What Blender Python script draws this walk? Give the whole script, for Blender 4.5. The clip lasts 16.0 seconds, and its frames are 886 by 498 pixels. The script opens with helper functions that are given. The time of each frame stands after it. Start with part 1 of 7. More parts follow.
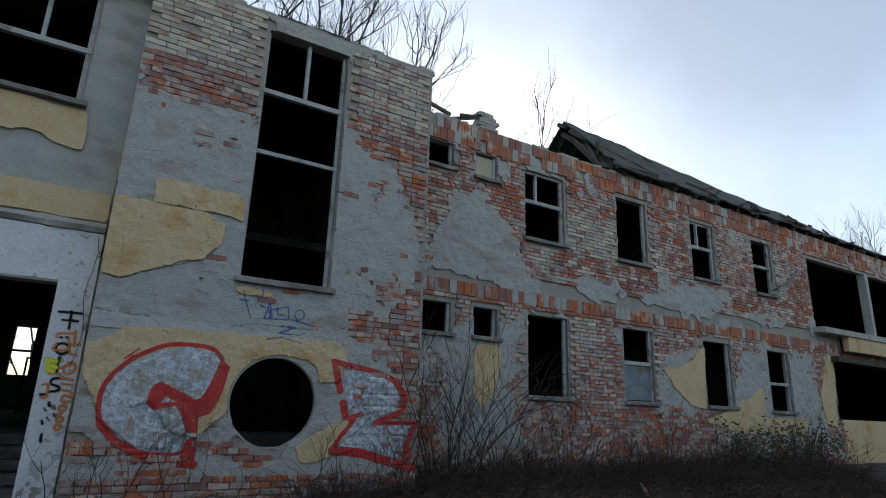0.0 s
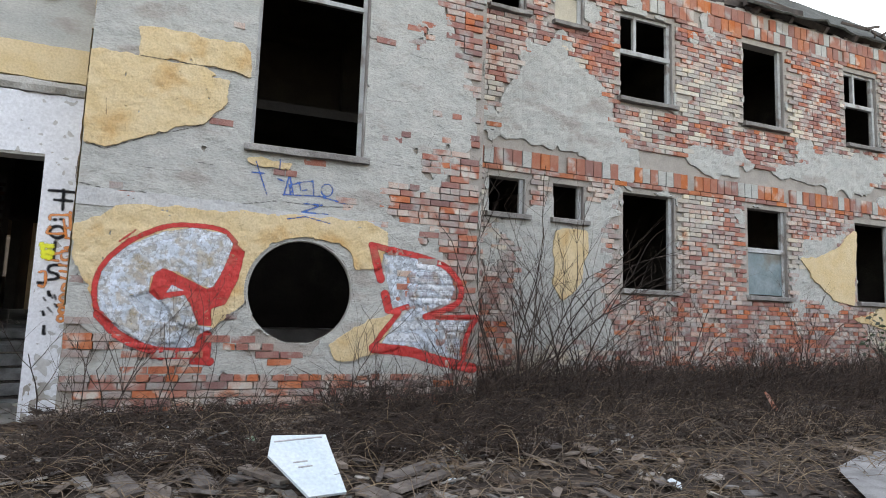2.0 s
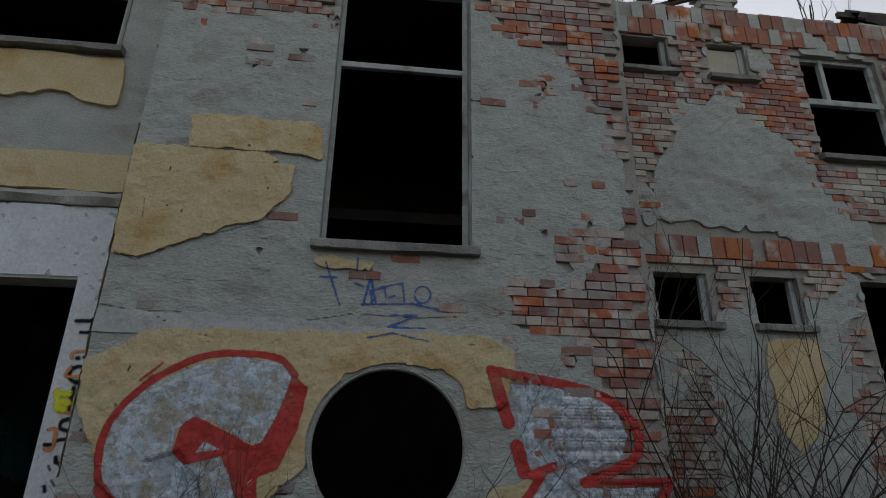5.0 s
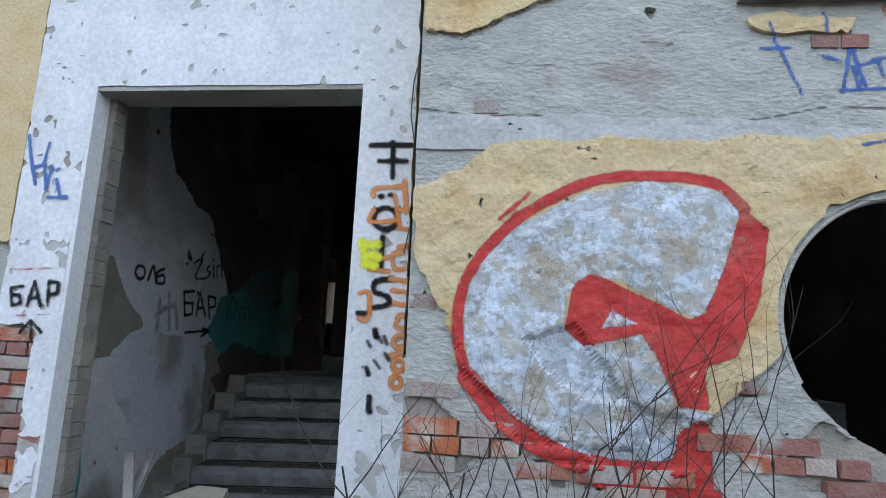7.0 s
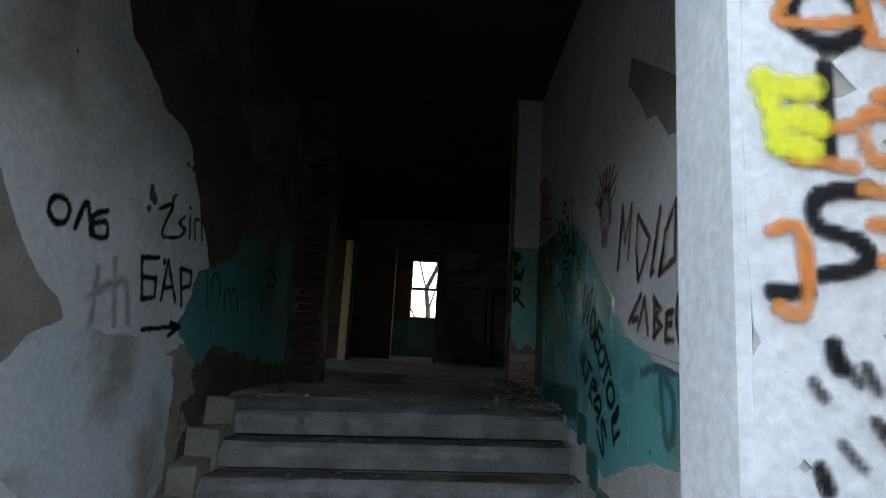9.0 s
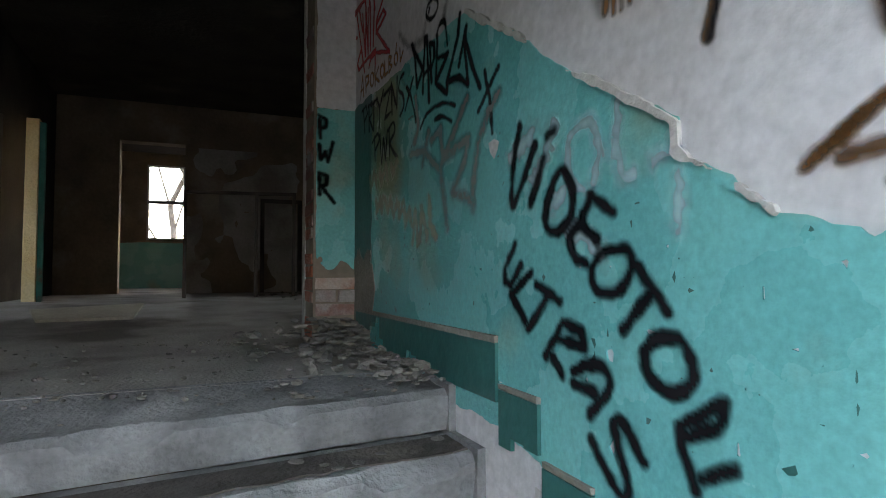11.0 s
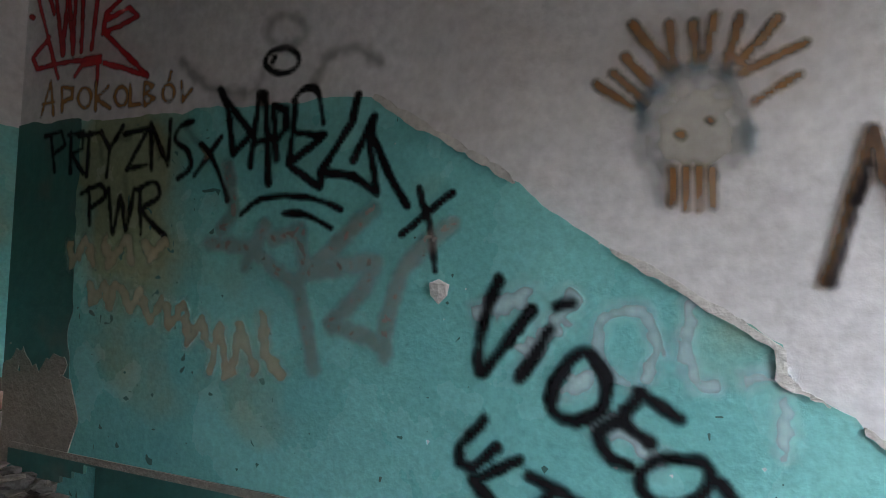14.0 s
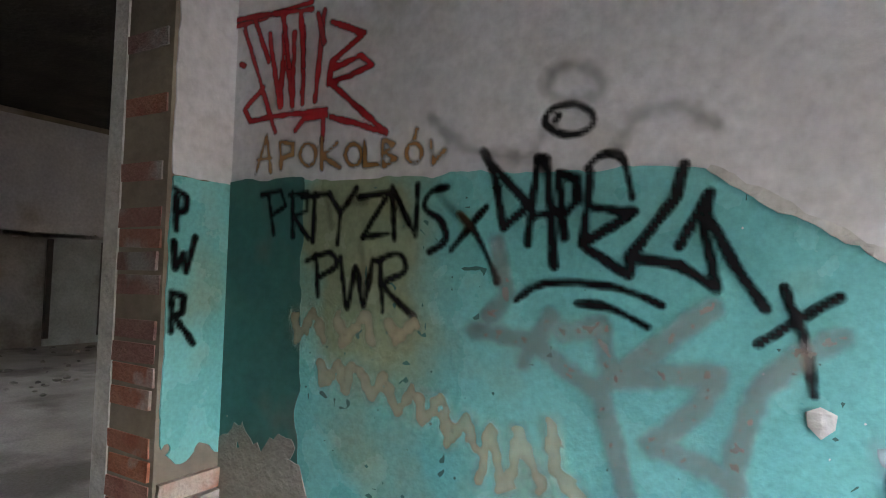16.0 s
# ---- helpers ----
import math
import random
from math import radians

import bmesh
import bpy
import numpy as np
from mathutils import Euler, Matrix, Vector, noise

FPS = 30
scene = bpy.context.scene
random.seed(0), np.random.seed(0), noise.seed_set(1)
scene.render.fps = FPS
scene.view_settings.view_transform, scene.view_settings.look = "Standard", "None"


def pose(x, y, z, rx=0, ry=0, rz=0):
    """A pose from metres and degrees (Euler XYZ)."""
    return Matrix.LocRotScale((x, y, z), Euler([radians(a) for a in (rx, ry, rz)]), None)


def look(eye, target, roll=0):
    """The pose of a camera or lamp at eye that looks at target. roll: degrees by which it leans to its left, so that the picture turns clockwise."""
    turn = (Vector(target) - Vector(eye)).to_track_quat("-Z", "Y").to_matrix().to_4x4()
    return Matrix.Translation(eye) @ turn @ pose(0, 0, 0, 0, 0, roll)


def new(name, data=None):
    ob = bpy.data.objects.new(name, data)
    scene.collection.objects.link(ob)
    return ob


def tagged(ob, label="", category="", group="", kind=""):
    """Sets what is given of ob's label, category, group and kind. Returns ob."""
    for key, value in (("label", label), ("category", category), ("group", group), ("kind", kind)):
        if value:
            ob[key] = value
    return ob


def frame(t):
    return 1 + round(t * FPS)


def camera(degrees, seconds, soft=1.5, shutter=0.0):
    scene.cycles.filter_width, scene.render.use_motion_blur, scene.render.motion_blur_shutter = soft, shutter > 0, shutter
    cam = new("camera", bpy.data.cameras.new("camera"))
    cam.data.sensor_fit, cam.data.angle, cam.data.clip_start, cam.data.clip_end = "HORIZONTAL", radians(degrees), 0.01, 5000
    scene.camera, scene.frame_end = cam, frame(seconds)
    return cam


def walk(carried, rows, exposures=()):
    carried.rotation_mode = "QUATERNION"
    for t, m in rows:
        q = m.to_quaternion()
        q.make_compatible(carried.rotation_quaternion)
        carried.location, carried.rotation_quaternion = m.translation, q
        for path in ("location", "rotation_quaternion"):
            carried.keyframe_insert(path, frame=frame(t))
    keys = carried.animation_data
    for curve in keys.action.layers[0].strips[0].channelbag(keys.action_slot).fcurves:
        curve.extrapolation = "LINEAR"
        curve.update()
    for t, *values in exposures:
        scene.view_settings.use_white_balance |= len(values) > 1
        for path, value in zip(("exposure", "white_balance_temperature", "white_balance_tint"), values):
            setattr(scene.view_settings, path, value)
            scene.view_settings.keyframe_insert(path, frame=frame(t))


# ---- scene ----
cam = camera(74.2, 16.0, soft=1.0)

PATH = [
    (0, (0.506, -7.897, 1.471), (1.497, -6.245, 2.008), 2.0),
    (0.5, (0.878, -7.514, 1.415), (1.863, -5.846, 1.911), 2.2),
    (1, (1.138, -7.175, 1.329), (2.086, -5.469, 1.765), 2.0),
    (1.5, (1.496, -6.9, 1.322), (2.291, -5.085, 1.598), 1.9),
    (2, (1.91, -6.637, 1.358), (2.612, -4.777, 1.573), 2.0),
    (2.5, (2.219, -6.299, 1.356), (2.848, -4.412, 1.565), 1.9),
    (3, (2.557, -6.024, 1.362), (3.085, -4.117, 1.654), 1.5),
    (3.2, (2.671, -5.914, 1.381), (3.145, -4.005, 1.743), 1.3),
    (5.3, (2.621, -4.249, 1.32), (2.715, -2.388, 2.048), 1.3),
    (5.5, (2.526, -4.041, 1.307), (2.53, -2.141, 1.933), 1.8),
    (6, (2.059, -3.607, 1.284), (1.905, -1.657, 1.7), 2.4),
    (6.5, (1.518, -3.163, 1.277), (1.306, -1.208, 1.644), 2.6),
    (7, (0.986, -2.727, 1.339), (0.763, -0.768, 1.678), 2.5),
    (7.5, (0.451, -2.275, 1.34), (0.257, -0.311, 1.66), 2.5),
    (8, (0.013, -1.738, 1.304), (-0.136, 0.227, 1.643), 3.7),
    (8.5, (-0.305, -1.234, 1.296), (-0.401, 0.733, 1.641), 3.4),
    (9, (-0.38, -0.612, 1.388), (-0.409, 1.36, 1.719), 3.2),
    (9.5, (-0.496, 0.002, 1.366), (-0.297, 1.973, 1.639), 2.1),
    (10, (-0.417, 0.511, 1.364), (-0.043, 2.465, 1.565), 1.5),
    (10.2, (-0.367, 0.738, 1.356), (0.072, 2.682, 1.529), 1.2),
    (12.3, (-0.563, 2.298, 1.534), (0.82, 3.741, 1.463), 0.1),
    (12.5, (-0.589, 2.353, 1.568), (0.883, 3.705, 1.502), 0.3),
    (13, (-0.78, 2.477, 1.665), (0.902, 3.558, 1.673), 0.8),
    (13.5, (-0.882, 2.528, 1.78), (0.942, 3.341, 1.886), 1.3),
    (14, (-0.942, 2.585, 1.81), (0.881, 3.397, 1.932), 1.2),
    (14.5, (-0.888, 2.797, 1.78), (0.928, 3.626, 1.899), 1.1),
    (15, (-0.894, 2.902, 1.915), (0.914, 3.748, 2.029), 1.1),
    (15.5, (-1.006, 3.119, 1.998), (0.782, 4.006, 2.117), 1.3),
    (16, (-0.986, 3.275, 2.072), (0.729, 4.299, 2.17), 1.5),
]
# seconds, stops, kelvin, tint
EXPOSURES = [(0, -2.0, 6150, 12), (0.5, -1.5, 6300, 14), (1.0, -0.9, 7000, 16), (1.5, -0.5, 7300, 20), (3.2, -0.08, 7300, 22), (4.2, -0.90, 7200, 20), (5.3, -2.40, 7000, 15), (5.6, -2.00, 7000, 15),
             (6.0, -0.95, 6600, 16), (7.0, -0.34, 6400, 17), (8.5, -0.02, 6600, 18), (9.0, 0.1, 6600, 16), (9.5, 0.65, 6200, 16), (10.0, 1.5, 6600, 18), (10.2, 1.7, 6700, 18), (12.3, 2.35, 7400, 24), (14, 2.55, 7400, 26), (15, 3.2, 7400, 26), (16, 3.95, 7300, 26)]
walk(cam, [(t, look(eye, target, roll)) for t, eye, target, roll in PATH], EXPOSURES)

# ---------------------------------------------------------------- light
world = bpy.data.worlds.new("sky")
scene.world = world
world.use_nodes = True
wn, wl = world.node_tree.nodes, world.node_tree.links
sky = wn.new("ShaderNodeTexSky")
sky.sky_type, sky.sun_disc = "NISHITA", False
sky.sun_elevation, sky.sun_rotation = radians(20), radians(34)
sky.air_density, sky.dust_density = 1.3, 0.6
cloud = wn.new("ShaderNodeTexNoise")
cloud.inputs["Scale"].default_value, cloud.inputs["Detail"].default_value = 1.6, 6
cloud_ramp = wn.new("ShaderNodeValToRGB")
cloud_ramp.color_ramp.elements[0].color = (0.66, 0.66, 0.66, 1)
cloud_ramp.color_ramp.elements[0].position, cloud_ramp.color_ramp.elements[1].position = 0.34, 0.58
cloud_mix = wn.new("ShaderNodeMix")
cloud_mix.data_type = "RGBA"
cloud_lit = wn.new("ShaderNodeVectorMath")
cloud_lit.operation = "MULTIPLY_ADD"
cloud_lit.inputs[1].default_value, cloud_lit.inputs[2].default_value = (3.2, 3.2, 3.2), (13.0, 14.6, 15.6)
wl.new(sky.outputs["Color"], cloud_lit.inputs[0])
wl.new(cloud_lit.outputs["Vector"], cloud_mix.inputs["B"])
wl.new(cloud.outputs["Fac"], cloud_ramp.inputs["Fac"])
wl.new(cloud_ramp.outputs["Color"], cloud_mix.inputs["Factor"])
wl.new(sky.outputs["Color"], cloud_mix.inputs["A"])
wl.new(cloud_mix.outputs["Result"], wn["Background"].inputs["Color"])
wn["Background"].inputs["Strength"].default_value = 0.13
sun = new("sun", bpy.data.lights.new("sun", "SUN"))
sun.data.energy, sun.data.angle, sun.data.color = 0.5, radians(25), (1.0, 0.97, 0.94)
sun.matrix_world = look((14.0, 20.8, 9.1), (0, 0, 0))


# ---------------------------------------------------------------- materials
def material(name, c1, c2, rough=0.85, scale=6.0, bump=0.25, fine=60.0, c3=None, c3_at=0.62, spec=0.3, metal=0.0, vary=0.0, streak=False, course=False):
    """Two colours mixed by coarse noise, a third as stains, fine grain in colour and relief."""
    m = bpy.data.materials.new(name)
    m.use_nodes = True
    n, l = m.node_tree.nodes, m.node_tree.links
    b = n["Principled BSDF"]
    b.inputs["Metallic"].default_value = metal
    b.inputs["Specular IOR Level"].default_value = spec
    co = n.new("ShaderNodeTexCoord")
    mp = n.new("ShaderNodeMapping")
    mp.inputs["Scale"].default_value = (1, 1, 0.25) if streak else (0.9, 0.9, 1.8) if course else (1, 1, 1)
    geo = n.new("ShaderNodeNewGeometry")
    l.new(geo.outputs["Position"], mp.inputs["Vector"])

    def noise_node(s, d):
        t = n.new("ShaderNodeTexNoise")
        t.inputs["Scale"].default_value, t.inputs["Detail"].default_value = s, d
        l.new(mp.outputs["Vector"], t.inputs["Vector"])
        return t

    def mix(fac, a, c, blend="MIX"):
        x = n.new("ShaderNodeMix")
        x.data_type, x.blend_type = "RGBA", blend
        for sock, v in (("Factor", fac), ("A", a), ("B", c)):
            if isinstance(v, tuple):
                x.inputs[sock].default_value = (*v, 1)
            elif isinstance(v, float):
                x.inputs[sock].default_value = v
            else:
                l.new(v, x.inputs[sock])
        return x.outputs["Result"]

    def ramp(sock, p0, p1):
        r = n.new("ShaderNodeValToRGB")
        r.color_ramp.elements[0].position, r.color_ramp.elements[1].position = p0, p1
        l.new(sock, r.inputs["Fac"])
        return r.outputs["Color"]

    coarse, grain = noise_node(scale, 6), noise_node(fine, 4)
    col = mix(ramp(coarse.outputs["Fac"], 0.35, 0.65), c1, c2)
    if c3:
        stain = noise_node(scale * 0.45, 8)
        col = mix(ramp(stain.outputs["Fac"], c3_at - 0.05, c3_at + 0.06), col, c3)
    if vary:
        info = n.new("ShaderNodeObjectInfo")
        add = n.new("ShaderNodeMath")
        add.operation = "ADD"
        l.new(info.outputs["Random"], add.inputs[0])
        l.new(geo.outputs["Random Per Island"], add.inputs[1])
        fr = n.new("ShaderNodeMath")
        fr.operation = "FRACT"
        l.new(add.outputs[0], fr.inputs[0])
        hsv = n.new("ShaderNodeHueSaturation")
        for sock, lo, hi in (("Value", 1 - vary, 1 + vary), ("Saturation", 1 - vary * 1.1, 1 + vary * 0.4), ("Hue", 0.492, 0.508)):
            mr = n.new("ShaderNodeMapRange")
            mr.inputs["To Min"].default_value, mr.inputs["To Max"].default_value = lo, hi
            l.new(fr.outputs[0], mr.inputs["Value"])
            l.new(mr.outputs["Result"], hsv.inputs[sock])
        l.new(col, hsv.inputs["Color"])
        col = hsv.outputs["Color"]
    gr = n.new("ShaderNodeMapRange")
    gr.inputs["To Min"].default_value, gr.inputs["To Max"].default_value = 0.72, 1.25
    l.new(grain.outputs["Fac"], gr.inputs["Value"])
    gm = n.new("ShaderNodeMix")
    gm.data_type, gm.blend_type = "RGBA", "MULTIPLY"
    gm.inputs["Factor"].default_value = 1.0
    l.new(col, gm.inputs["A"])
    l.new(gr.outputs["Result"], gm.inputs["B"])
    l.new(gm.outputs["Result"], b.inputs["Base Color"])
    rr = n.new("ShaderNodeMapRange")
    rr.inputs["To Min"].default_value, rr.inputs["To Max"].default_value = max(0.05, rough - 0.12), min(1, rough + 0.12)
    l.new(coarse.outputs["Fac"], rr.inputs["Value"])
    l.new(rr.outputs["Result"], b.inputs["Roughness"])
    if bump:
        bp = n.new("ShaderNodeBump")
        bp.inputs["Strength"].default_value, bp.inputs["Distance"].default_value = bump, 0.02
        sm = n.new("ShaderNodeMath")
        sm.operation = "ADD"
        l.new(grain.outputs["Fac"], sm.inputs[0])
        l.new(coarse.outputs["Fac"], sm.inputs[1])
        l.new(sm.outputs[0], bp.inputs["Height"])
        l.new(bp.outputs["Normal"], b.inputs["Normal"])
    return m


M = {
    "mortar": material("mortar", (0.30, 0.28, 0.25), (0.38, 0.35, 0.31), 0.95, 5, 0.5),
    "brick_red": material("brick_red", (0.32, 0.095, 0.06), (0.39, 0.16, 0.11), 0.9, 9, 0.5, 70, (0.44, 0.40, 0.36), 0.56, vary=0.34),
    "brick_pale": material("brick_pale", (0.40, 0.28, 0.235), (0.44, 0.40, 0.36), 0.9, 9, 0.5, 70, (0.34, 0.155, 0.115), 0.58, vary=0.25),
    "brick_straw": material("brick_straw", (0.50, 0.43, 0.33), (0.46, 0.44, 0.39), 0.9, 6, 0.4, 70, (0.40, 0.22, 0.15), 0.66, vary=0.25),
    "terracotta": material("terracotta", (0.34, 0.10, 0.05), (0.37, 0.15, 0.09), 0.9, 6, 0.4, 60, (0.46, 0.42, 0.37), 0.58, vary=0.3),
    "plaster_grey": material("plaster_grey", (0.37, 0.38, 0.355), (0.44, 0.44, 0.41), 0.93, 4, 0.6, 34, (0.33, 0.31, 0.28), 0.61, course=True),
    "plaster_ochre": material("plaster_ochre", (0.58, 0.44, 0.24), (0.62, 0.50, 0.31), 0.92, 4, 0.4, 45, (0.52, 0.33, 0.14), 0.61),
    "plaster_white": material("plaster_white", (0.72, 0.74, 0.77), (0.64, 0.66, 0.69), 0.85, 3, 0.25, 40, (0.55, 0.53, 0.48), 0.66),
    "cement": material("cement", (0.42, 0.41, 0.38), (0.34, 0.33, 0.30), 0.93, 4, 0.5, 50, (0.28, 0.26, 0.23), 0.6),
    "concrete_step": material("concrete_step", (0.27, 0.275, 0.275), (0.17, 0.172, 0.17), 0.9, 5, 0.6, 50, (0.36, 0.36, 0.355), 0.6),
    "floor_dust": material("floor_dust", (0.38, 0.36, 0.33), (0.28, 0.265, 0.24), 0.95, 3, 0.5, 60, (0.17, 0.155, 0.14), 0.6),
    "hall_white": material("hall_white", (0.70, 0.70, 0.71), (0.62, 0.61, 0.61), 0.8, 2.5, 0.2, 30, (0.45, 0.42, 0.38), 0.68),
    # dark tone: hall shade as colour, also used for plaster cracks
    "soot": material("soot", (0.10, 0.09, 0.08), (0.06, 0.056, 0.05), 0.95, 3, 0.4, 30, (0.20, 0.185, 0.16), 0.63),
    "hall_shabby": material("hall_shabby", (0.50, 0.50, 0.49), (0.40, 0.40, 0.38), 0.85, 3.5, 0.3, 30, (0.30, 0.28, 0.25), 0.56),
    # red brick with the deep hall's shade mixed into its colour
    "brick_shaded": material("brick_shaded", (0.09, 0.04, 0.028), (0.05, 0.036, 0.03), 0.95, 9, 0.5, 70, vary=0.3),
    "teal": material("teal", (0.125, 0.47, 0.46), (0.17, 0.55, 0.53), 0.27, 2.2, 0.16, 60, (0.27, 0.34, 0.22), 0.60, 0.5),
    # darker teal with brown-grey blotches, for the left wall
    "teal_deep": material("teal_deep", (0.05, 0.21, 0.20), (0.08, 0.26, 0.24), 0.6, 3, 0.2, 25, (0.13, 0.13, 0.11), 0.55),
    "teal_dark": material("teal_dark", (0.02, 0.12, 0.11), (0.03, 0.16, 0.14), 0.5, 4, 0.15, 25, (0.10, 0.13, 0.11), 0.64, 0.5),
    # near black: the shade of unlit rooms put into the colour
    "room_shade": material("room_shade", (0.05, 0.043, 0.036), (0.03, 0.026, 0.023), 0.95, 2, 0.3, 20, (0.08, 0.07, 0.06), 0.62),
    "room_wall": material("room_wall", (0.30, 0.25, 0.19), (0.20, 0.165, 0.13), 0.92, 2.2, 0.3, 20, (0.42, 0.38, 0.32), 0.6),
    "old_wood": material("old_wood", (0.30, 0.28, 0.26), (0.20, 0.18, 0.165), 0.85, 9, 0.4, 70, (0.42, 0.42, 0.40), 0.58, streak=True),
    "grey_paint": material("grey_paint", (0.44, 0.46, 0.46), (0.36, 0.37, 0.36), 0.75, 8, 0.3, 60, (0.22, 0.20, 0.18), 0.6),
    "dark_wood": material("dark_wood", (0.10, 0.08, 0.065), (0.06, 0.05, 0.045), 0.9, 9, 0.4, 60, vary=0.3),
    "roof_felt": material("roof_felt", (0.055, 0.06, 0.055), (0.085, 0.09, 0.08), 0.95, 5, 0.6, 40, (0.14, 0.14, 0.13), 0.64),
    "soil": material("soil", (0.038, 0.029, 0.023), (0.062, 0.048, 0.038), 0.97, 2.5, 0.8, 30, (0.12, 0.10, 0.085), 0.62),
    "litter": material("litter", (0.085, 0.058, 0.041), (0.04, 0.029, 0.022), 0.95, 6, 0.3, 60, vary=0.4),
    "twig": material("twig", (0.036, 0.025, 0.020), (0.066, 0.045, 0.034), 0.85, 8, 0.2, 60, vary=0.3),
    "bark": material("bark", (0.09, 0.075, 0.065), (0.14, 0.12, 0.10), 0.9, 8, 0.5, 60),
    "leaf": material("leaf", (0.03, 0.05, 0.02), (0.05, 0.065, 0.03), 0.55, 8, 0.1, 60, vary=0.3),
    "rubble": material("rubble", (0.42, 0.39, 0.35), (0.30, 0.28, 0.25), 0.95, 8, 0.5, 60, (0.16, 0.30, 0.28), 0.66, vary=0.35),
    "white_board": material("white_board", (0.50, 0.59, 0.63), (0.56, 0.63, 0.66), 0.5, 4, 0.08, 40, (0.52, 0.52, 0.48), 0.7),
    "black_iron": material("black_iron", (0.03, 0.028, 0.026), (0.06, 0.045, 0.038), 0.6, 9, 0.2, 60, spec=0.5),
    "pipe_teal": material("pipe_teal", (0.03, 0.22, 0.20), (0.05, 0.28, 0.25), 0.5, 9, 0.2, 60, (0.16, 0.11, 0.08), 0.66, 0.5),
    "red_paint": material("red_paint", (0.46, 0.035, 0.03), (0.55, 0.05, 0.045), 0.6, 6, 0.2, 50, (0.42, 0.10, 0.07), 0.66),
    "silver_paint": material("silver_paint", (0.62, 0.70, 0.80), (0.44, 0.50, 0.56), 0.5, 11, 0.3, 45, (0.42, 0.40, 0.36), 0.58, 0.4),
    "white_paint": material("white_paint", (0.72, 0.76, 0.80), (0.62, 0.66, 0.70), 0.6, 7, 0.2, 45),
    "black_paint": material("black_paint", (0.006, 0.006, 0.008), (0.012, 0.012, 0.015), 0.75, 6, 0.1, 40, spec=0.15),
    "blue_paint": material("blue_paint", (0.03, 0.10, 0.36), (0.05, 0.16, 0.45), 0.6, 6, 0.1, 40),
    "orange_paint": material("orange_paint", (0.74, 0.22, 0.03), (0.66, 0.26, 0.08), 0.6, 9, 0.1, 40),
    "yellow_paint": material("yellow_paint", (0.75, 0.80, 0.02), (0.80, 0.78, 0.05), 0.5, 9, 0.1, 40),
    "crimson_paint": material("crimson_paint", (0.42, 0.010, 0.014), (0.50, 0.015, 0.02), 0.5, 8, 0.1, 40),
    "umber_paint": material("umber_paint", (0.20, 0.095, 0.03), (0.29, 0.14, 0.04), 0.6, 8, 0.1, 40),
    "rust_ochre_paint": material("rust_ochre_paint", (0.42, 0.20, 0.05), (0.36, 0.16, 0.04), 0.6, 8, 0.1, 40),
    "sill_stone": material("sill_stone", (0.25, 0.24, 0.225), (0.17, 0.16, 0.15), 0.92, 6, 0.6, 50, (0.34, 0.33, 0.31), 0.6),
    "shabby_cement": material("shabby_cement", (0.26, 0.245, 0.215), (0.19, 0.18, 0.16), 0.95, 5, 0.5, 40, (0.30, 0.27, 0.22), 0.6),
    "hall_dull": material("hall_dull", (0.62, 0.63, 0.64), (0.52, 0.53, 0.54), 0.85, 2.6, 0.35, 28, (0.34, 0.32, 0.29), 0.60),
    "blue_grey": material("blue_grey", (0.50, 0.55, 0.59), (0.56, 0.59, 0.61), 0.85, 3.5, 0.4, 30, (0.30, 0.29, 0.27), 0.58),
    "smooth_render": material("smooth_render", (0.43, 0.44, 0.44), (0.47, 0.47, 0.46), 0.9, 3, 0.3, 40, (0.38, 0.36, 0.33), 0.62),
    "yard_slate": material("yard_slate", (0.29, 0.27, 0.245), (0.15, 0.14, 0.125), 0.95, 8, 0.5, 60, vary=0.5),
    "yard_wood": material("yard_wood", (0.22, 0.18, 0.145), (0.12, 0.095, 0.08), 0.9, 9, 0.4, 70, (0.25, 0.23, 0.20), 0.62, vary=0.4),
    "crumb": material("crumb", (0.24, 0.22, 0.195), (0.15, 0.14, 0.12), 0.95, 8, 0.5, 60, vary=0.4),
    # pale paint darkened in colour to show how little light it gets
    "pale_in_shade": material("pale_in_shade", (0.17, 0.16, 0.14), (0.11, 0.105, 0.09), 0.95, 3, 0.4, 30),
    "dirt": material("dirt", (0.10, 0.09, 0.08), (0.06, 0.054, 0.048), 0.97, 6, 0.6, 50, (0.15, 0.13, 0.11), 0.6),
    "straw": material("straw", (0.22, 0.165, 0.115), (0.11, 0.08, 0.056), 0.9, 7, 0.2, 60, vary=0.35),
    "taupe_paint": material("taupe_paint", (0.31, 0.29, 0.27), (0.27, 0.28, 0.265), 0.5, 8, 0.1, 40),
    "beige_paint": material("beige_paint", (0.64, 0.58, 0.40), (0.56, 0.54, 0.40), 0.5, 9, 0.1, 30),
    "mist_paint": material("mist_paint", (0.55, 0.72, 0.78), (0.62, 0.76, 0.80), 0.5, 9, 0.1, 40),
    "smoke_paint": material("smoke_paint", (0.32, 0.32, 0.32), (0.42, 0.41, 0.41), 0.7, 9, 0.1, 40),
    "slate_paint": material("slate_paint", (0.07, 0.15, 0.19), (0.09, 0.19, 0.23), 0.5, 9, 0.1, 40),
}


# ---------------------------------------------------------------- helpers
def mesh_object(name, verts, faces, mat, smooth=False):
    me = bpy.data.meshes.new(name)
    me.from_pydata([tuple(map(float, v)) for v in verts], [], faces)
    me.materials.append(M[mat])
    if smooth:
        me.shade_smooth()
    me.update()
    return new(name, me)


def under(ob, parent):
    ob.parent = parent
    return ob


def part(name, bm, mat, parent, label=""):
    me = bpy.data.meshes.new(name)
    bm.to_mesh(me)
    bm.free()
    me.materials.append(M[mat])
    ob = new(name, me)
    ob.parent = parent
    return tagged(ob, label)


